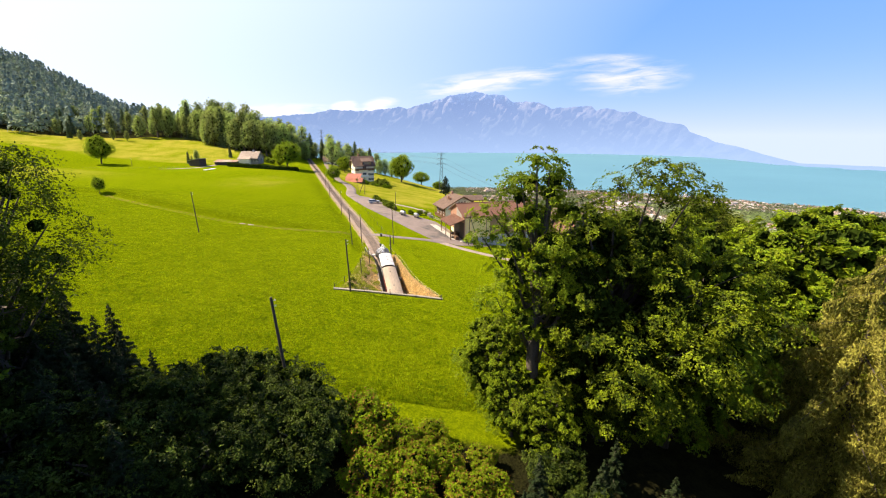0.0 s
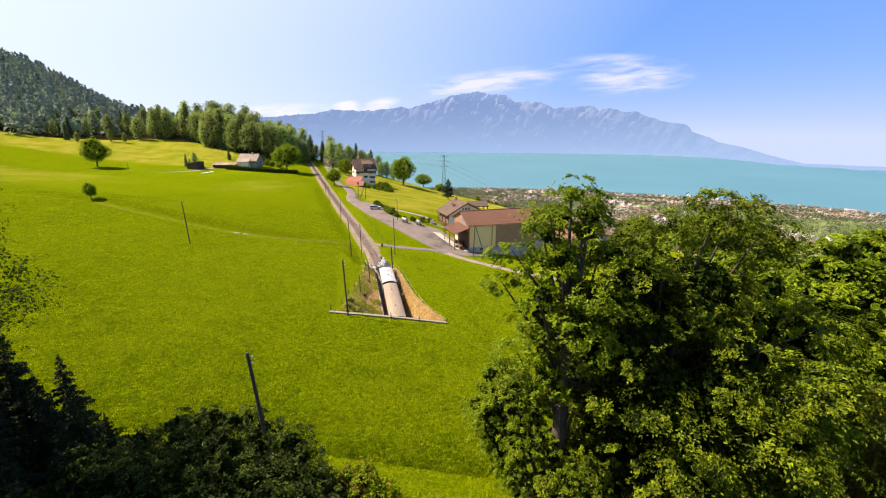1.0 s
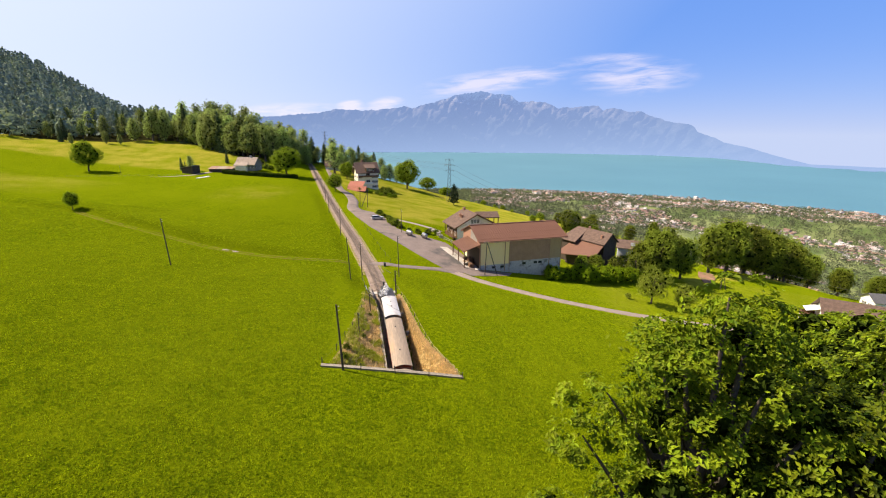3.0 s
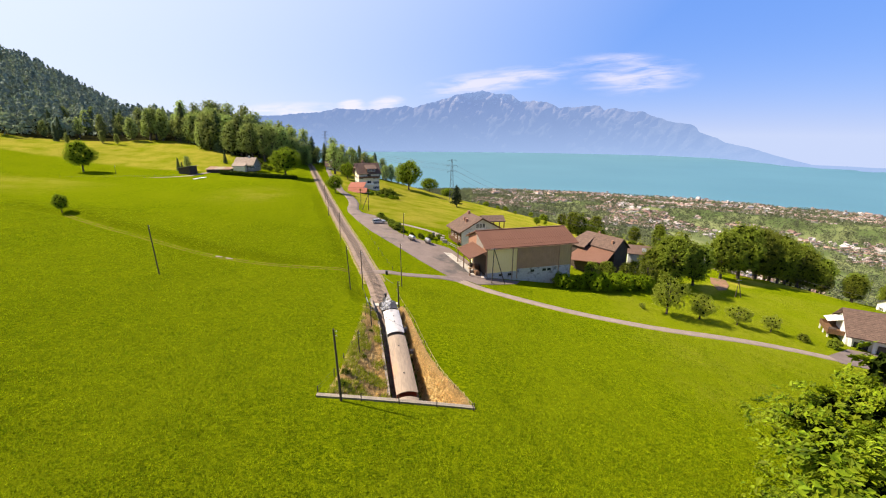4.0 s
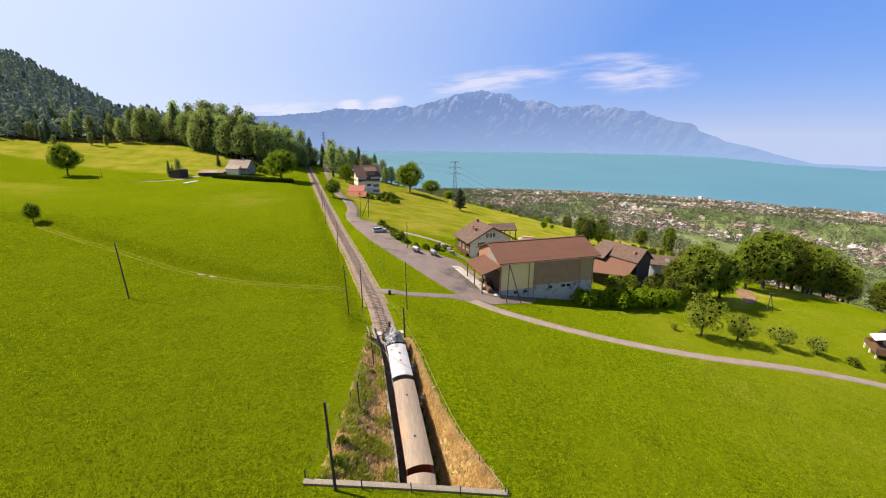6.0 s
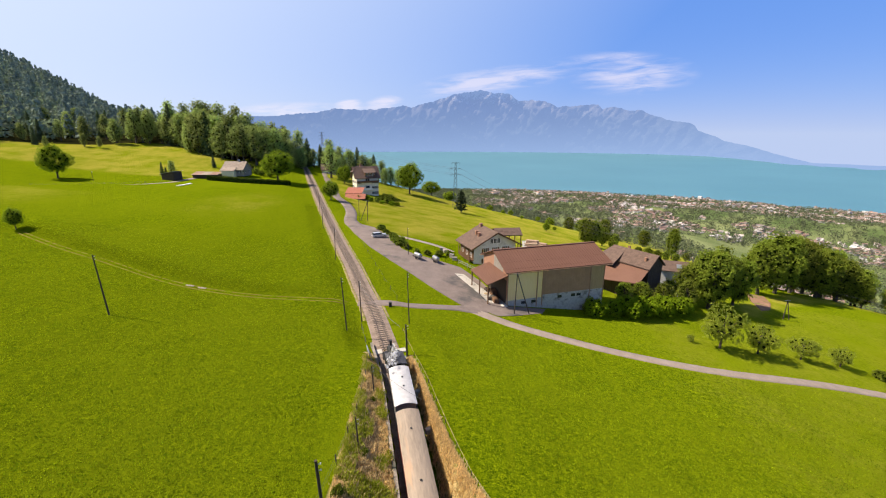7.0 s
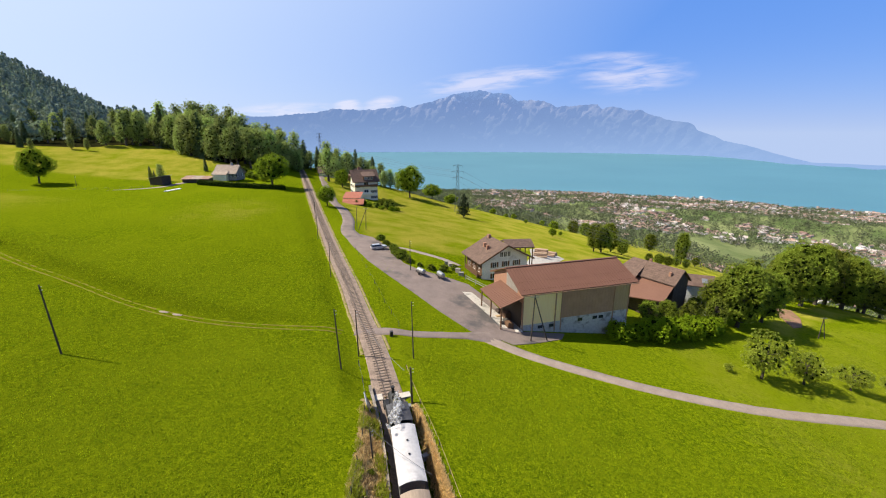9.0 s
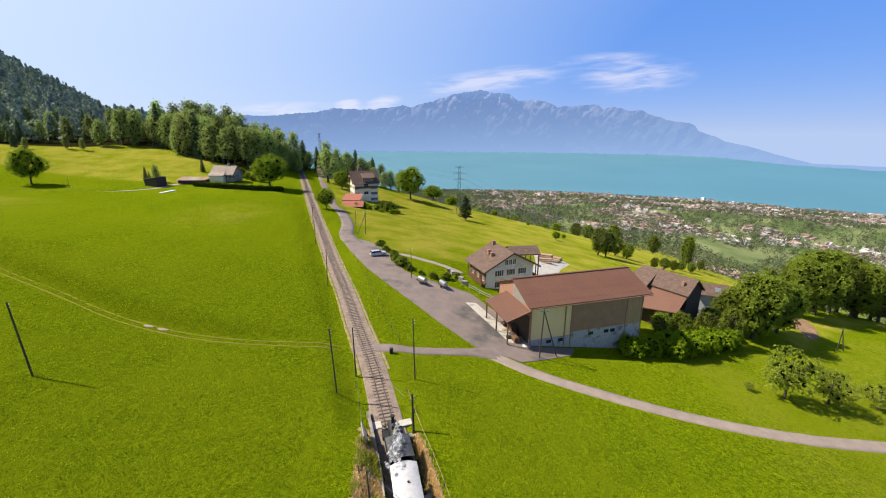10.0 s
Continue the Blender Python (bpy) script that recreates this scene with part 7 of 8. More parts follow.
tx_, ty_ = on_slope(1, 2600)
tufts("dry_grass", "straw-coloured dry grass on the cutting slope", tx_, ty_, np.full(len(tx_), 0.4), STRAW, 14, 71, 0.03)
tx_, ty_ = on_slope(-1, 2000)
tufts("dry_grass", "straw-coloured grass above the retaining wall", tx_, ty_, np.full(len(tx_), 0.5), STRAW, 14, 72, 0.03)
tx_, ty_ = on_slope(-1, 3400)
pick_ = np.array([noise.noise((a * 0.4, b * 0.4, 1.0)) for a, b in zip(tx_, ty_)]) > 0.0
tufts("green_weeds", "green weeds above the retaining wall", tx_[pick_], ty_[pick_], np.full(pick_.sum(), 0.65), WEED, 12, 73, 0.045)
for x, y, s in ((-17.6, 71.2, 0.4), (-17.9, 74.0, 0.38), (-17.2, 80.0, 0.3), (-18.4, 89.5, 0.25)):
    replant(GARDEN_BUSH, x, y, s, x, 1.2, 0.1, "low green scrub at the edge of the cutting")


def meadow_tufts():
    """Short grass standing on the mown meadow on both sides of the cutting, thinner with distance."""
    rng = np.random.default_rng(91)
    n = 330000
    y = 40.5 + 115 * rng.uniform(0, 1, n) ** 1.5
    x = -8 + rng.uniform(-1, 1, n) * (34 + (y - 40) * 1.05)
    s = rail_offset(x, y)
    path = np.interp(-x, [-q[0] for q in PATH_LINE], [q[1] for q in PATH_LINE])
    keep = ((y < 67.2 + 0.113 * (x + 19.4)) | (s < -9.6) | (s > 7.6) | ((np.abs(s) > 3.4) & (y > 106))) & np.where(x < -26, np.abs(y - path) > 1.6, y < np.interp(x, (-26, 9, 30, 90), (116, 114.5, 111.8, 113.5)))
    keep &= (x < 70) & (y > np.interp(x, (0, 3, 20, 60, 120), (40, 42, 51, 83, 97)))
    x, y = x[keep], y[keep]
    return tufts("meadow_grass", "short green blades of the mown meadow", x, y, rng.uniform(0.10, 0.26, len(x)), BLADE, 2, 92, 0.055)


meadow_tufts()


# ---- train ----
COACH_CREAM = surface("grey_coach_paint", (0.15, 0.15, 0.14), (0.24, 0.23, 0.22), 0.8, 0.5, 0.05)
COACH_RED = surface("dark_red_coach_paint", (0.15, 0.03, 0.02), (0.22, 0.05, 0.03), 0.8, 0.4, 0.05)
ROOF_WHITE = surface("white_roof_canvas", (0.42, 0.41, 0.42), (0.56, 0.55, 0.56), 0.4, 0.7, 0.1, 6, spots=((0.36, 0.35, 0.36), 0.25, 0.5))
ROOF_TAN = surface("tan_roof_canvas", (0.22, 0.175, 0.135), (0.36, 0.285, 0.22), 0.6, 0.8, 0.1, 6, stretch=(1.6, 0.25, 1.0), spots=((0.42, 0.27, 0.17), 0.35, 0.5))
BLACK = surface("sooty_black_iron", (0.012, 0.012, 0.013), (0.04, 0.04, 0.043), 2.0, 0.45, 0.1)
GREYROOF = surface("sooty_cab_roof", (0.035, 0.035, 0.04), (0.085, 0.085, 0.095), 1.0, 0.6, 0.1)
BRASS = plain("brass", (0.55, 0.38, 0.12), 0.3, 1.0)


def on_track(y_front, y_rear):
    """A vehicle's pose: its middle over the track, y forward."""
    a, b = along_rail(y_front)[0], along_rail(y_rear)[0]
    f = (a - b).normalized()
    r = f.cross(Vector((0, 0, 1))).normalized()
    u = r.cross(f)
    m = Matrix((r, f, u)).transposed().to_4x4()
    m.translation = (a + b) / 2
    return m


def wheelset(parent, y, r=0.4):
    bm = B()
    for s in (-0.52, 0.52):
        tube(bm, (s - 0.06, y, r), (s + 0.06, y, r), r, sides=18)
    tube(bm, (-0.6, y, r), (0.6, y, r), 0.07, sides=8)
    return part("wheelset", bm, BLACK, parent)


def arched_roof(bm, w, rise, y0, y1, z, thick=0.07, n=10):
    pts = []
    for k in range(n + 1):
        t = -1 + 2 * k / n
        pts.append((w / 2 * t, z + rise * (1 - t * t)))
    vs = []
    for y in (y0, y1):
        vs.append([bm.verts.new((x, y, h)) for x, h in pts] + [bm.verts.new((x, y, h - thick)) for x, h in pts[::-1]])
    k = len(vs[0])
    for i in range(k):
        j = (i + 1) % k
        bm.faces.new((vs[0][i], vs[0][j], vs[1][j], vs[1][i]))
    bm.faces.new(vs[0]), bm.faces.new(vs[1][::-1])
    bmesh.ops.recalc_face_normals(bm, faces=bm.faces)
    return bm


def coach(name, label, y_front, y_rear, roof_mat, body_mat, vents, windows):
    m = on_track(y_front, y_rear)
    ob = thing(name, m, label, "railway coach", "train")
    L = math.dist(along_rail(y_front)[0], along_rail(y_rear)[0])
    w = 2.35
    bm = B()
    box(bm, -w / 2, -L / 2 + 0.7, 0.85, w / 2, L / 2 - 0.7, 3.1, bevel=0.03)
    body = part("body", bm, body_mat, ob)
    bm = B()
    box(bm, -w / 2 + 0.05, -L / 2, 0.72, w / 2 - 0.05, L / 2, 0.9)
    part("frame", bm, BLACK, ob)
    bm = arched_roof(B(), 2.62, 0.36, -L / 2 + 0.3, L / 2 - 0.3, 3.08)
    part("roof", bm, roof_mat, ob)
    for k in range(windows):
        y = -L / 2 + 1.3 + (L - 2.6) * k / max(1, windows - 1)
        for s in (-1, 1):
            bm = B()
            box(bm, s * (w / 2 - 0.02), y - 0.38, 1.9, s * (w / 2 + 0.025), y + 0.38, 2.75)
            part("window", bm, GLASS, body, "dark coach window")
    for y, s in vents:
        bm = B()
        tube(bm, (s, y, 3.3), (s, y, 3.52), 0.07, sides=10)
        tube(bm, (s, y, 3.52), (s, y, 3.58), 0.12, 0.04, sides=10)
        part("roof_vent", bm, BLACK, ob, "small black roof ventilator")
    for e in (-1, 1):
        bm = B()
        box(bm, -w / 2 + 0.1, e * (L / 2 - 0.08), 0.9, w / 2 - 0.1, e * (L / 2 - 0.02), 1.75)
        for x in np.linspace(-w / 2 + 0.1, w / 2 - 0.1, 9):
            box(bm, x - 0.015, e * (L / 2 - 0.09), 1.75, x + 0.015, e * (L / 2 - 0.03), 3.0 if abs(x) > 1 else 1.95)
        part("platform_rail", bm, BLACK, ob, "black end platform railing")
        bm = B()
        tube(bm, (0, e * (L / 2), 0.65), (0, e * (L / 2 + 0.22), 0.65), 0.07, sides=8)
        tube(bm, (0, e * (L / 2 + 0.22), 0.65), (0, e * (L / 2 + 0.26), 0.65), 0.2, sides=12)
        part("buffer", bm, BLACK, ob)
    for y in ((-L / 2 + 1.9, L / 2 - 1.9) if L < 10 else (-L / 2 + 1.6, -L / 2 + 3.2, L / 2 - 3.2, L / 2 - 1.6)):
        wheelset(ob, y)
    return ob


def locomotive():
    """Small black tank engine, chimney leading: boiler, domes, side tanks, cab with a dark roof."""
    yf, yr = 102.0, 95.5
    m = on_track(yf, yr)
    ob = thing("steam_locomotive", m, "small black steam tank locomotive at the head of the train", "locomotive", "train")
    L = math.dist(along_rail(yf)[0], along_rail(yr)[0])
    a = L / 2
    bm = B()
    box(bm, -1.1, -a, 0.75, 1.1, a, 0.95, bevel=0.02)
    box(bm, -1.15, a - 0.2, 0.5, 1.15, a, 0.98)
    part("frame", bm, BLACK, ob)
    bm = B()
    tube(bm, (0, -0.6, 1.85), (0, a - 0.35, 1.85), 0.56, sides=20)
    tube(bm, (0, a - 0.35, 1.85), (0, a - 0.28, 1.85), 0.5, 0.42, sides=20)
    part("boiler", bm, BLACK, ob)
    bm = B()
    tube(bm, (0, a - 0.85, 2.3), (0, a - 0.85, 3.2), 0.17, 0.15, sides=14)
    tube(bm, (0, a - 0.85, 3.2), (0, a - 0.85, 3.35), 0.24, 0.24, sides=14)
    part("chimney", bm, BLACK, ob)
    for y, r, z, mt in ((a - 1.75, 0.28, 2.85, BLACK), (a - 2.6, 0.22, 2.8, BRASS)):
        bm = B()
        tube(bm, (0, y, 2.2), (0, y, z), r, sides=14)
        tube(bm, (0, y, z), (0, y, z + 0.16), r, r * 0.35, sides=14)
        part("dome", bm, mt, ob)
    for s in (-1, 1):
        bm = B()
        box(bm, s * 0.58, -0.6, 0.95, s * 1.12, a - 1.5, 2.05, bevel=0.05)
        part("side_tank", bm, BLACK, ob)
        bm = B()
        box(bm, s * 0.85, a - 1.2, 0.35, s * 1.2, a - 0.4, 0.85, bevel=0.06)
        part("cylinder", bm, BLACK, ob)
        bm = B()
        tube(bm, (s * 0.8, a - 0.05, 1.25), (s * 0.8, a + 0.06, 1.25), 0.13, sides=12)
        part("lamp", bm, BRASS, ob, "brass front lamp")
    bm = B()
    for x0, x1 in ((-1.14, -1.08), (1.08, 1.14)):
        box(bm, x0, -a + 0.5, 0.95, x1, -0.6, 2.1)
        box(bm, x0, -a + 0.5, 2.1, x1, -a + 0.7, 3.05)
        box(bm, x0, -0.8, 2.1, x1, -0.6, 3.05)
    box(bm, -1.14, -0.66, 0.95, 1.14, -0.6, 3.05)
    box(bm, -1.14, -a + 0.5, 0.95, 1.14, -a + 0.56, 2.2)
    part("cab", bm, BLACK, ob)
    part("cab_roof", arched_roof(B(), 2.5, 0.22, -a + 0.15, -0.2, 3.05), GREYROOF, ob, "sooty dark cab roof")
    for y in (-1.6, 0.0, 1.5):
        wheelset(ob, y, 0.38)
    for s in (-1, 1):
        bm = B()
        box(bm, s * 0.68, -1.7, 0.33, s * 0.74, 1.6, 0.43)
        part("coupling_rod", bm, STEEL, ob)
    return ob


loco = locomotive()
coach("passenger_coach", "short coach with a white canvas roof behind the engine", 95.3, 87.6, ROOF_WHITE, COACH_CREAM, ((-0.6, 0.1), (1.2, 0.15)), 5)
coach("passenger_coach", "long coach with a weathered tan canvas roof entering from the tunnel", 87.3, 73.9, ROOF_TAN, COACH_RED, ((-3, 0.0), (3.5, 0.0)), 9)
coach("passenger_coach", "coach with a tan roof still inside the tunnel", 73.6, 60.9, ROOF_TAN, COACH_RED, (), 8)


def steam_material():
    mat = bpy.data.materials.new("steam")
    mat.use_nodes = True
    nt = mat.node_tree
    N, L = nt.nodes.new, nt.links.new
    nt.nodes.remove(nt.nodes["Principled BSDF"])
    d, t, mx, tr, m2 = N("ShaderNodeBsdfDiffuse"), N("ShaderNodeBsdfTranslucent"), N("ShaderNodeMixShader"), N("ShaderNodeBsdfTransparent"), N("ShaderNodeMixShader")
    d.inputs[0].default_value = t.inputs[0].default_value = (0.9, 0.9, 0.92, 1)
    tex, rng_ = N("ShaderNodeTexNoise"), N("ShaderNodeMapRange")
    tex.inputs["Scale"].default_value, tex.inputs["Detail"].default_value = 2.2, 6
    co = N("ShaderNodeTexCoord")
    L(co.outputs["Object"], tex.inputs["Vector"]), L(tex.outputs[0], rng_.inputs[0])
    rng_.inputs[1].default_value, rng_.inputs[2].default_value, rng_.inputs[3].default_value, rng_.inputs[4].default_value = 0.42, 0.68, 0.0, 0.6
    L(d.outputs[0], mx.inputs[1]), L(t.outputs[0], mx.inputs[2])
    L(rng_.outputs[0], m2.inputs[0]), L(tr.outputs[0], m2.inputs[1]), L(mx.outputs[0], m2.inputs[2])
    L(m2.outputs[0], nt.nodes["Material Output"].inputs[0])
    return mat


def steam():
    """A thin trail of steam from the engine over the first coach: ragged puffs."""
    bm = B()
    drift = random.Random(77)
    for k in range(64):
        u = k / 63
        r = drift.uniform(0.06, 0.16) + 0.12 * u
        y = 1.3 - 6.2 * u + drift.uniform(-0.3, 0.3)
        x = 0.15 - 1.5 * u * u + drift.gauss(0, 0.14 + 0.24 * u)
        z = 3.5 + 0.5 * u + drift.uniform(-0.1, 0.25)
        got = bmesh.ops.create_icosphere(bm, subdivisions=2, radius=r, matrix=Matrix.Translation((x, y, z)))
        for v in got["verts"]:
            n = noise.fractal(v.co * 1.7, 0.8, 2.0, 4)
            v.co += (v.co - Vector((x, y, z))).normalized() * n * r * 1.1
    ob = part("steam_trail", bm, steam_material())
    ob.matrix_world = loco.matrix_world.copy()
    for f in ob.data.polygons:
        f.use_smooth = True
    return tagged(ob, "thin white steam drifting back over the coach roof", "steam", kind="stuff")


steam()


# ---- poles, masts, wires ----
def pole(x, y, h, label, lean=(0.0, 0.0), r=0.13, arm=False, group="telegraph poles", name="telegraph_pole", sink=0.3):
    ob = thing(name, Matrix.Translation(at(x, y)), label, "pole", group)
    bm = tube(B(), (0, 0, -sink), (lean[0], lean[1], h), r, r * 0.72, 10)
    part("mast", bm, POLEWOOD, ob)
    if arm:
        bm = B()
        box(bm, lean[0] - 0.1, lean[1] - 0.55, h - 0.5, lean[0] + 0.1, lean[1] + 0.55, h - 0.4)
        part("crossarm", bm, STEEL, ob)
    for dz in (0.25, 0.7):
        bm = B()
        tube(bm, (lean[0] + r, lean[1], h - dz), (lean[0] + r + 0.16, lean[1], h - dz), 0.02, sides=6)
        tube(bm, (lean[0] + r + 0.16, lean[1], h - dz - 0.02), (lean[0] + r + 0.16, lean[1], h - dz + 0.1), 0.045, 0.03, sides=8)
        part("insulator", bm, WHITEPAINT, ob, "white insulator")
    return ob


dark_pole = "dark tarred wooden pole standing in the meadow"
pole(-16.7, 68.3, 8.4, "dark wooden pole beside the tunnel parapet", (-0.2, -0.3))
pole(-26.35, 107.6, 9.1, dark_pole, (-0.4, 0.0), 0.11)
pole(-25.2, 112.8, 7.6, "dark wooden pole beside the level crossing", (-0.1, 0.0), 0.11)
pole(-16.85, 112.7, 9.3, dark_pole, (-0.15, 0.0), 0.10)
pole(-15.9, 102.4, 5.0, "short dark pole beside the cutting", (-0.1, 0.0), 0.15)
pole(-62.6, 104.2, 9.8, dark_pole, (-0.25, -0.2), 0.12)
pole(-13.6, 37.6, 9.6, "dark wooden pole at the edge of the wood", (-0.8, 0.1), 0.14)
pole(-39.1, 144.4, 8.2, "dark wooden pole beside the track", (0.2, 0), 0.1)
pole(-52.2, 175.0, 7.2, "dark wooden pole beside the track", (0.1, 0), 0.1)
pole(-61.5, 200, 7.0, "dark wooden pole beside the track", (0.1, 0), 0.1)
pole(-21.9, 151.9, 7.4, "wooden pole beside the farmyard", (0, 0), 0.1)
pole(-43.4, 187.0, 7.4, "wooden pole with a stay beside the road", (0.2, 0), 0.1)
pole(-176.6, 231.0, 4.8, "thin pole on the far pasture", (0, 0), 0.09)
pole(-17.8, 80.5, 3.4, "low post above the retaining wall", (-0.15, 0.1), 0.09)
pole(-18.6, 91.5, 3.6, "low post above the retaining wall", (-0.2, 0.1), 0.09)


def braced_pole(x, y, dx, dy, h, label):
    ob = thing("braced_pole", Matrix.Translation(at(x, y)), label, "pole", "telegraph poles")
    part("mast", tube(B(), (0, 0, -0.3), (0.3, 0.2, h), 0.13, 0.09, 10), POLEWOOD, ob)
    foot = float(land(x + dx, y + dy)[0] - land(x, y)[0])
    part("brace", tube(B(), (dx, dy, foot - 0.3), (0.35, 0.25, h - 0.4), 0.12, 0.09, 10), POLEWOOD, ob)
    bm = B()
    box(bm, -0.5, 0.1, h - 0.35, 1.0, 0.2, h - 0.25)
    part("crossarm", bm, STEEL, ob)
    return ob


braced_pole(3.0, 125.6, 3.4, 1.6, 8.9, "wooden pole with a slanting brace before the barn")
braced_pole(81.8, 156.8, 2.2, 0.6, 5.8, "small braced pole on the lower meadow")
braced_pole(-40.8, 188.4, -2.2, -1.2, 7.2, "wooden pole with a slanting brace beside the road")


def wire(a, b, sag, label, r=0.02):
    a, b = Vector(a), Vector(b)
    bm = B()
    n = 12
    pts = [a.lerp(b, k / n) - Vector((0, 0, sag * 4 * (k / n) * (1 - k / n))) for k in range(n + 1)]
    for p, q in zip(pts, pts[1:]):
        tube(bm, p, q, r, sides=5, caps=False)
    return tagged(part("cable", bm, CABLE), label, "cable", "overhead cables")


wire((-16.8, 102.3, 0.6), (-25.3, 112.8, 3.2), 0.6, "thin dark cable across the cutting")
wire((-18.8, 91.6, 0.9), (-12.4, 88.5, -1.6), 0.3, "thin dark cable across the railway line")


def pylon(x, y, top, base, label, w=3.0):
    ob = thing("pylon", Matrix.Translation((x, y, base)), label, "pylon", "power line")
    h = top - base
    for sx in (-1, 1):
        for sy in (-1, 1):
            part("leg", tube(B(), (sx * w / 2, sy * w / 2, 0), (sx * 0.35, sy * 0.35, h), 0.11, 0.08, 6), PYLON, ob)
    n = 11
    for k in range(n):
        z0, z1 = h * k / n, h * (k + 1) / n
        w0, w1 = w / 2 + (0.35 - w / 2) * k / n, w / 2 + (0.35 - w / 2) * (k + 1) / n
        bm = B()
        for s in (-1, 1):
            tube(bm, (-w0, s * w0, z0), (w1, s * w1, z1), 0.05, sides=5)
            tube(bm, (w0, s * w0, z0), (-w1, s * w1, z1), 0.05, sides=5)
            tube(bm, (s * w0, -w0, z0), (s * w1, w1, z1), 0.05, sides=5)
        part("lattice", bm, PYLON, ob)
    for z, a in ((h - 0.6, 2.6), (h - 4.0, 3.4), (h - 7.4, 2.8)):
        bm = B()
        for s in (-1, 1):
            tube(bm, (0, 0, z + 0.5), (s * a, 0, z), 0.07, sides=5)
            tube(bm, (0, 0, z - 0.4), (s * a, 0, z), 0.06, sides=5)
            tube(bm, (s * a, 0, z), (s * a, 0, z - 1.1), 0.07, sides=6)
        part("crossarm", bm, PYLON, ob)
    return ob


pylon(-11.6, 300, 11.2, -19.5, "grey steel lattice pylon on the slope above the lake", 3.4)
pylon(-163, 515, 28.5, -8, "distant steel lattice pylon behind the trees", 4.0)
for a in (-3.4, 3.4):
    for z in (7.2, 3.8):
        wire((-11.6 + a, 300, z), (60 + a, 240, z - 22), 3.0, "thin power line above the slope", 0.035)
        wire((-11.6 + a, 300, z), (-163 + a, 515, z + 15), 4.0, "thin power line over the brow", 0.035)
for k, z in enumerate((-13, -15, -17)):
    wire((60, 240, z), (190, 150, z - 22), 3.0, "thin power line above the wood", 0.03)


# ---- fences ----
def fence(points, every, h, label, group, wires=2, strand=None, thick=0.007):
    """Wooden posts with wire strands."""
    pts = np.array(points, float)
    along = np.r_[0, np.cumsum(np.hypot(*np.diff(pts, axis=0).T))]
    q = np.arange(0, along[-1] + 0.01, every)
    x, y = np.interp(q, along, pts[:, 0]), np.interp(q, along, pts[:, 1])
    z = land(x, y)
    ob = thing("fence", Matrix.Translation((x[0], y[0], z[0])), label, "fence", group)
    rng = random.Random(int(q[-1] * 10))
    bm = tube(B(), (0, 0, -0.3), (0, 0, h), 0.06, 0.05, 6)
    first = part("post", bm, POLEWOOD, ob)
    for k in range(1, len(q)):
        p = new("post", first.data)
        p.parent = ob
        p.matrix_local = Matrix.Translation((x[k] - x[0], y[k] - y[0], z[k] - z[0])) @ pose(0, 0, 0, rng.uniform(-5, 5), rng.uniform(-5, 5), 0)
    for w in range(wires):
        bm = B()
        for k in range(len(q) - 1):
            zz = h * (0.9 - 0.4 * w)
            tube(bm, (x[k] - x[0], y[k] - y[0], z[k] - z[0] + zz), (x[k + 1] - x[0], y[k + 1] - y[0], z[k + 1] - z[0] + zz), thick, sides=4, caps=False)
        part("wire", bm, strand or CABLE, ob)
    return ob


fence([(-2.9, 70.6), (-6.5, 77), (-8.8, 83.5), (-12.0, 94), (-15.0, 102.5), (-17.6, 110)], 4.2, 0.65, "low dark posts with a pale cord along the cutting", "railway fences", 1, TANBOARD, 0.02)
fence([(-19.4, 69.0), (-18.9, 74), (-19.2, 85.5), (-20.4, 96), (-22.4, 104.4), (-25.2, 112)], 4.2, 1.0, "low post-and-wire fence above the retaining wall", "railway fences")
fence([(-14.7, 68.75), (-2.7, 70.1)], 4.0, 1.0, "posts and wire on the tunnel parapet", "railway fences")
fence([(-20.5, 122.8), (-24.5, 131.5), (-30.5, 146.0), (-39, 166)], 5.0, 0.9, "low stakes along the farmyard verge", "meadow fences", 1)
fence([(-188, 213), (-172, 223), (-157, 229.4), (-146, 236)], 4.0, 1.0, "post-and-wire fence along the farm lane", "meadow fences")


# ---- small things round the line and the farms ----
def notice_board():
    ob = thing("metal_screen", Matrix.Translation(at(-20.6, 99.8)) @ pose(0, 0, 0, 0, -18, 20), "grey tilted metal screen beside the track", "screen")
    bm = B()
    box(bm, -0.06, -1.2, 0.3, 0.06, 1.2, 1.9, bevel=0.02)
    part("sheet", bm, STEEL, ob)
    for y in (-1.0, 1.0):
        bm = B()
        box(bm, -0.05, y - 0.05, -0.3, 0.12, y + 0.05, 1.0)
        part("leg", bm, BLACK, ob)
    return ob


notice_board()


def block(x, y, w, d, h, mt, name, label, turn=20):
    ob = thing(name, Matrix.Translation(at(x, y)) @ pose(0, 0, 0, 0, 0, turn), label, name.replace("_", " "))
    part("body", box(B(), -w / 2, -d / 2, -0.3, w / 2, d / 2, h, bevel=0.03), mt, ob)
    part("lid", box(B(), -w / 2 - 0.04, -d / 2 - 0.04, h, w / 2 + 0.04, d / 2 + 0.04, h + 0.06, bevel=0.015), mt, ob)
    return ob


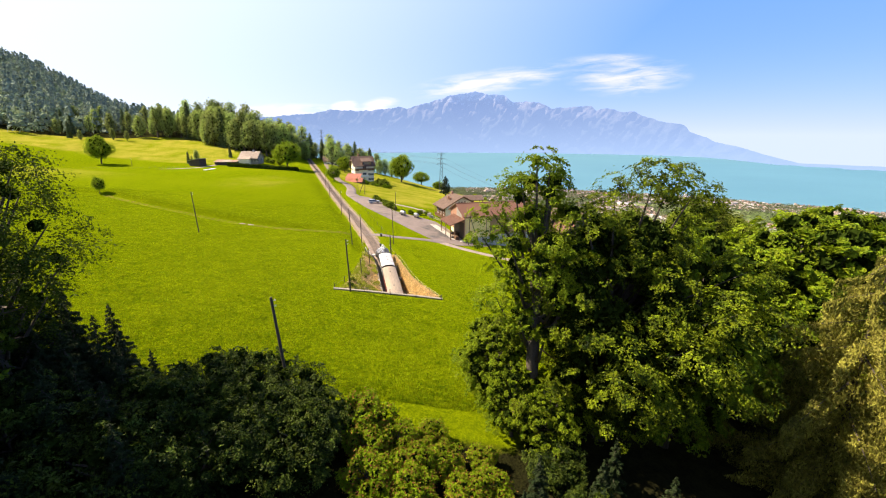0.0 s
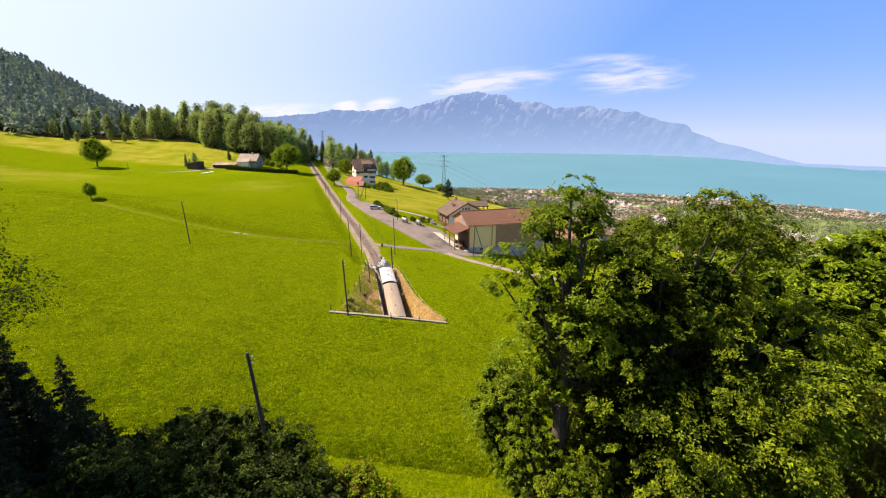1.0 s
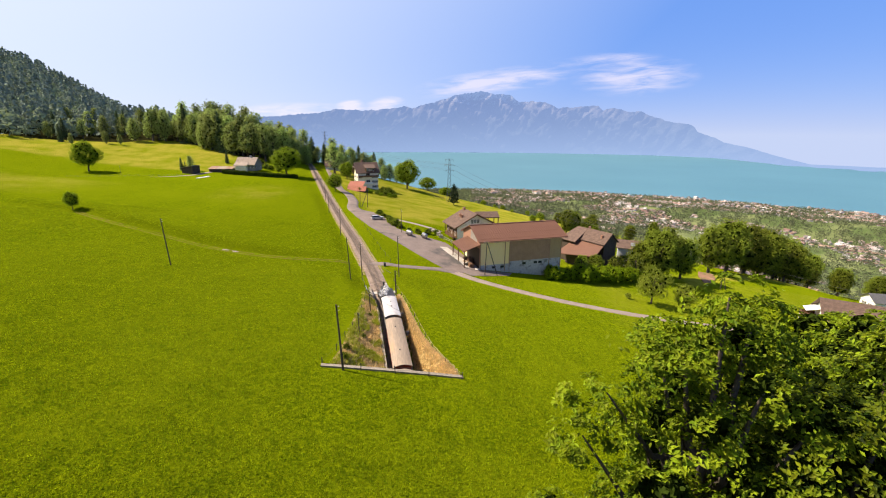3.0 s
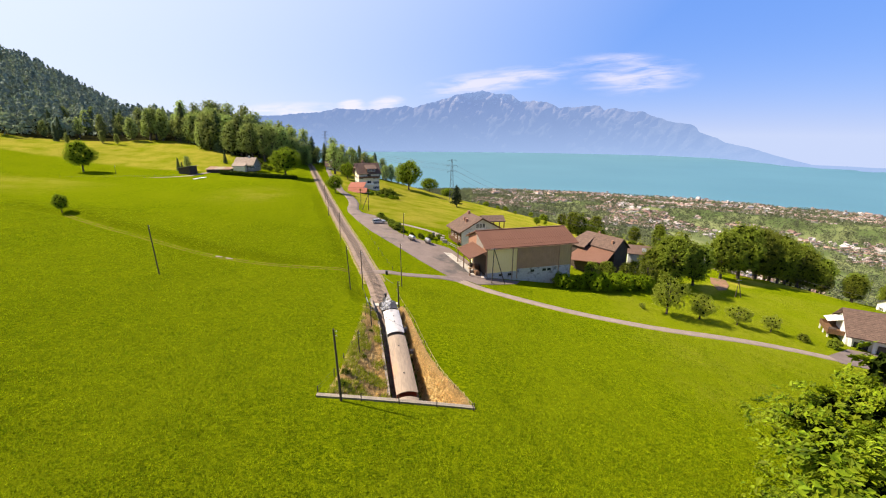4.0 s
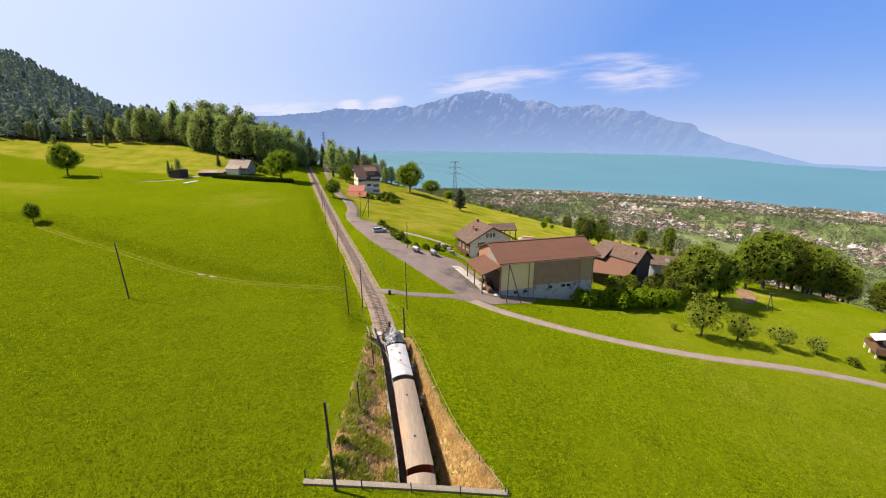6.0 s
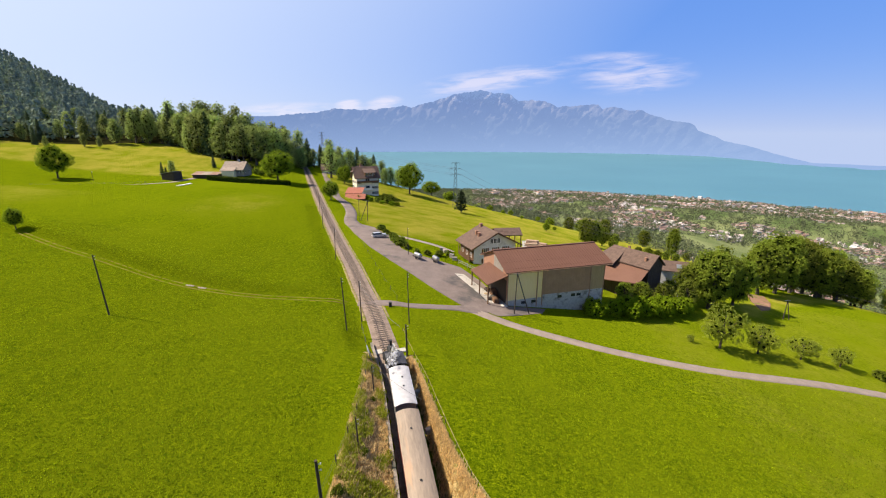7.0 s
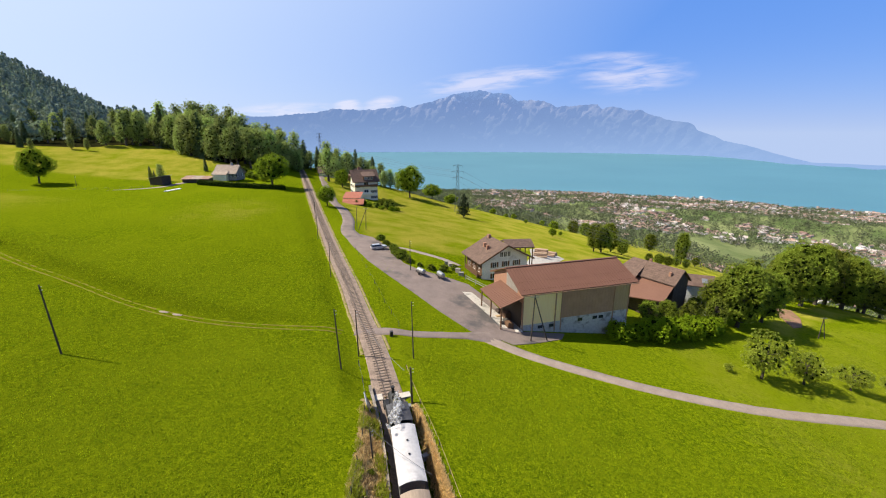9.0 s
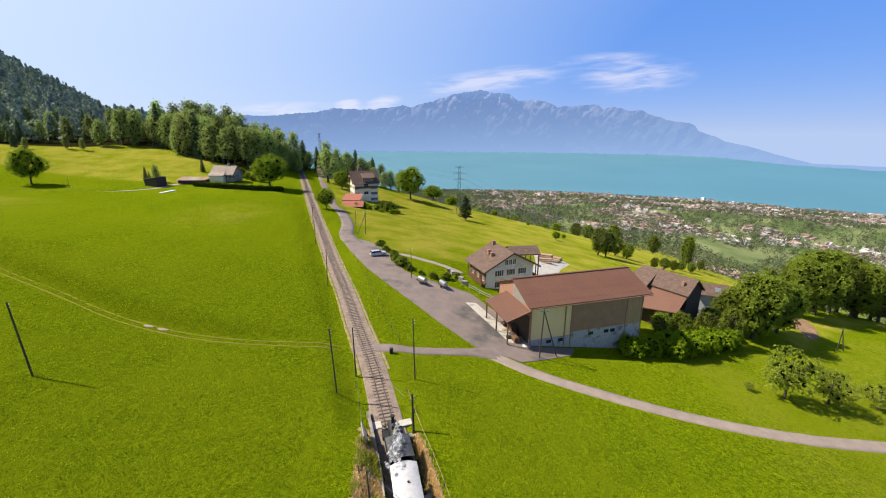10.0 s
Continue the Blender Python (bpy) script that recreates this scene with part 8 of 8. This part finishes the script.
block(-20.4, 103.4, 1.0, 1.2, 0.25, CONCRETE, "concrete_block", "pale concrete block beside the track")
block(-17.1, 104.0, 1.5, 1.0, 0.25, CONCRETE, "concrete_slab", "pale concrete slab at the foot of a pole beside the track")
block(-16.3, 101.6, 0.7, 0.5, 0.6, STEEL, "equipment_box", "grey equipment box beside the cutting")
for x, y in ((-13.2, 93.6), (-11.2, 86.6)):
    block(x, y, 1.3, 0.45, 0.3, CONCRETE, "concrete_step", "pale concrete step in the cutting slope", 35)
block(-21.2, 119.0, 0.5, 0.5, 0.8, BLACK, "signal_box", "small dark box beside the crossing")


def estate_car():
    """Silver estate car, parked in the yard."""
    m = Matrix.Translation(at(-32.3, 166.0, 0.08)) @ Matrix.Rotation(radians(-62), 4, "Z")
    ob = thing("estate_car", m, "silver estate car parked on the asphalt", "car")
    paint = surface("silver_car_paint", (0.50, 0.52, 0.55), (0.58, 0.60, 0.63), 0.5, 0.3, 0.0, metal=0.4)
    bm = B()
    prof = [(-2.15, 0.35), (2.1, 0.35), (2.18, 0.72), (1.95, 0.88), (0.95, 0.98), (-2.12, 1.0), (-2.2, 0.7)]
    poly(bm, [(-0.86, y, z) for y, z in prof], (1.72, 0, 0))
    bmesh.ops.bevel(bm, geom=bm.edges[:], offset=0.06, segments=2, affect="EDGES")
    part("body", bm, paint, ob)
    bm = B()
    vs = []
    for y, z, w in ((0.98, 0.97, 0.78), (0.25, 1.44, 0.62), (-1.75, 1.44, 0.62), (-2.1, 0.98, 0.76)):
        vs.append((bm.verts.new((-w, y, z)), bm.verts.new((w, y, z))))
    for a, b in zip(vs, vs[1:]):
        bm.faces.new((a[0], a[1], b[1], b[0]))
    bm.faces.new([v[0] for v in vs]), bm.faces.new([v[1] for v in vs][::-1])
    bmesh.ops.recalc_face_normals(bm, faces=bm.faces)
    part("cabin_glass", bm, GLASS, ob, "dark car windows")
    bm = B()
    box(bm, -0.6, -1.75, 1.43, 0.6, 0.25, 1.48, bevel=0.02)
    part("roof", bm, paint, ob)
    for y in (1.35, -1.35):
        for s in (-1, 1):
            bm = tube(B(), (s * 0.72, y, 0.31), (s * 0.9, y, 0.31), 0.31, sides=16)
            w = part("wheel", bm, BLACK, ob)
            part("rim", tube(B(), (s * 0.9, y, 0.31), (s * 0.91, y, 0.31), 0.19, sides=12), STEEL, w)
    for s in (-1, 1):
        part("headlight", box(B(), s * 0.5, 2.08, 0.66, s * 0.82, 2.16, 0.8), WHITEPAINT, ob)
        part("tail_light", box(B(), s * 0.62, -2.2, 0.72, s * 0.84, -2.12, 0.95), REDTILE, ob)
    return ob


estate_car()


def tank_trailer(x, y, turn):
    m = Matrix.Translation(at(x, y, 0.06)) @ Matrix.Rotation(radians(turn), 4, "Z") @ Matrix.Diagonal((0.72, 0.72, 0.78, 1))
    ob = thing("tank_trailer", m, "pale steel slurry tank on a two-wheeled trailer", "trailer", "tank trailers")
    bm = tube(B(), (-1.6, 0, 1.35), (1.6, 0, 1.35), 0.72, sides=20)
    for s in (-1, 1):
        tube(bm, (s * 1.6, 0, 1.35), (s * 1.78, 0, 1.35), 0.72, 0.4, sides=20) if s > 0 else tube(bm, (-1.78, 0, 1.35), (-1.6, 0, 1.35), 0.4, 0.72, sides=20)
    part("tank", bm, STEEL, ob)
    bm = B()
    box(bm, -1.7, -0.45, 0.5, 3.0, -0.35, 0.62)
    box(bm, -1.7, 0.35, 0.5, 3.0, 0.45, 0.62)
    box(bm, 2.9, -0.45, 0.5, 3.0, 0.45, 0.62)
    part("chassis", bm, BLACK, ob)
    for s in (-1, 1):
        part("wheel", tube(B(), (0, s * 0.72, 0.45), (0, s * 0.95, 0.45), 0.45, sides=16), BLACK, ob)
    part("hatch", tube(B(), (0, 0, 2.05), (0, 0, 2.16), 0.25, sides=12), STEEL, ob)
    return ob


tank_trailer(-19.1, 149.6, 130)
tank_trailer(-14.4, 149.2, 120)


def hedge(points, w, h, label, seed):
    """A clipped hedge: leaf sprays over a long rounded block."""
    rng = np.random.default_rng(seed)
    pts = np.array(points, float)
    along = np.r_[0, np.cumsum(np.hypot(*np.diff(pts, axis=0).T))]
    n = int(along[-1] * 130)
    q = rng.uniform(0, along[-1], n)
    x, y = np.interp(q, along, pts[:, 0]), np.interp(q, along, pts[:, 1])
    d = (pts[-1] - pts[0]) / np.linalg.norm(pts[-1] - pts[0])
    face = rng.choice(3, n, p=(0.3, 0.4, 0.3))
    u, v = rng.uniform(-1, 1, n), rng.uniform(0, 1, n)
    s = np.where(face == 0, -w / 2, np.where(face == 2, w / 2, u * w / 2)) + rng.normal(size=n) * 0.08
    z = np.where(face == 1, h, v * h) + rng.normal(size=n) * 0.1 + 0.15 * np.sin(q * 1.7)
    X, Y = x - d[1] * s, y + d[0] * s
    nr = np.stack([np.where(face == 1, 0, -d[1] * np.sign(s)), np.where(face == 1, 0, d[0] * np.sign(s)), np.where(face == 1, 1.0, 0.3)], 1) + rng.normal(size=(n, 3)) * 0.35
    vts, f = leaf_cards(np.stack([X, Y, land(X, Y) + np.maximum(z, 0.05)], 1), nr, 0.24, rng)
    ob = tagged(new("hedge"), label, "hedge")
    array_mesh("foliage", vts, f, LEAFD, ob)
    # solid core whose dark colour holds the shade inside the hedge
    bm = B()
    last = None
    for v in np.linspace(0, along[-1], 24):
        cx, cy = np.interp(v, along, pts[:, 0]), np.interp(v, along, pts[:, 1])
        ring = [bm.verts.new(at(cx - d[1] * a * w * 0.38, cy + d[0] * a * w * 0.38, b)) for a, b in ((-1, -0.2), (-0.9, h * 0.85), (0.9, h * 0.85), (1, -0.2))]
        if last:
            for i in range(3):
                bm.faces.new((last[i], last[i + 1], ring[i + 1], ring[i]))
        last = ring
    part("inner_foliage", bm, LEAFSHADE, ob)
    return ob


hedge([(-132.4, 246.4), (-118, 245.6), (-105, 247.4), (-94, 253)], 1.8, 2.0, "long clipped dark green hedge beside the farm lane", 81)


def ground_sheet():
    ob = sheet("cover_sheet", [(-135.7, 227.8), (-134.4, 228.0), (-132.7, 234.9), (-134.0, 235.0)], WHITEPAINT, 0.25, "white plastic sheet lying on the grass", "sheet", 2.0)
    return ob


ground_sheet()


def wood_fence(points, label):
    """A rail fence of pale poles beside the chalet."""
    ob = thing("rail_fence", Matrix.Translation(at(*points[0])), label, "fence", "garden fences")
    o = at(*points[0])
    for a, b in zip(points, points[1:]):
        pa, pb = at(*a) - o, at(*b) - o
        for z in (0.5, 1.0):
            part("rail", tube(B(), pa + Vector((0, 0, z)), pb + Vector((0, 0, z)), 0.07, sides=6), GREYWOOD, ob)
    for p in points:
        q = at(*p) - o
        part("post", tube(B(), q - Vector((0, 0, 0.3)), q + Vector((0, 0, 1.2)), 0.09, sides=6), GREYWOOD, ob)
    return ob


wood_fence([(-8.6, 151.6), (-6.2, 149.4), (-3.8, 147.4), (-2.0, 145.8)], "weathered pole fence beside the chalet")
for x, y, h in ((-11.5, 157.5, 0.9), (-12.5, 159.5, 0.7), (-10.4, 155.5, 1.0), (-13.5, 160.8, 0.8), (-9.6, 153.8, 0.8)):
    block(x, y, 1.2, 0.8, h, GREYWOOD, "timber_stack", "stack of pale sawn timber beside the chalet", x * 20)



def log_pile(x, y, turn, rows, label):
    """A stack of cut round timber."""
    ob = thing("log_pile", Matrix.Translation(at(x, y, 0.1)) @ Matrix.Rotation(radians(turn), 4, "Z"), label, "log pile", "log piles")
    rng = random.Random(int(x * 10))
    for k in range(rows):
        for i in range(rows + 2 - k):
            r = rng.uniform(0.22, 0.32)
            px, half = (i - (rows + 1 - k) / 2) * 0.6, rng.uniform(2.0, 2.5)
            part("log", tube(B(), (px, -half, 0.28 + k * 0.5), (px + rng.uniform(-0.1, 0.1), half, 0.28 + k * 0.5), r, r * 0.85, 9), LOGWOOD, ob)
    return ob


LOGWOOD = surface("cut_logs", (0.22, 0.14, 0.09), (0.52, 0.38, 0.27), 1.5, 0.9, 0.4, 5, object_random=0.3)
log_pile(20.0, 205.5, 70, 4, "stack of cut logs on the gravel yard")
log_pile(24.0, 208.0, 55, 3, "stack of pale cut timber on the gravel yard")
log_pile(18.5, 199.5, 85, 3, "low heap of logs behind the chalet")


# ---- sleepers, last ----
def sleepers():
    bm = B()
    box(bm, -0.95, -0.11, -0.2, 0.95, 0.11, -0.085, bevel=0.012)
    first = part("sleeper", bm, SLEEPER, trackbed)
    mesh = first.data
    y, k, rest = 70.0, 0, []
    rng = random.Random(4)
    while y < 430:
        p, d = along_rail(y)
        turn = -math.atan2(d.x, d.y) + rng.uniform(-0.015, 0.015)
        m = Matrix.Translation((p.x, p.y, p.z + rng.uniform(-0.012, 0.008))) @ Matrix.Rotation(turn, 4, "Z")
        if k == 0:
            first.matrix_local = m
        elif k < 300:
            s = new("sleeper", mesh)
            s.parent = trackbed
            s.matrix_local = m
        else:
            rest.append(m)
        k += 1
        y += 0.66 * d.y
    V, F = [], []
    base = np.array([v.co for v in mesh.vertices])
    for m in rest:
        i = len(V)
        V += [m @ Vector(c) for c in base]
        F += [tuple(i + q for q in p.vertices) for p in mesh.polygons]
    me = bpy.data.meshes.new("far_sleepers")
    me.from_pydata(V, [], F)
    me.materials.append(SLEEPER)
    ob = new("far_sleepers", me)
    ob.parent = trackbed
    tagged(ob, kind="stuff")


sleepers()
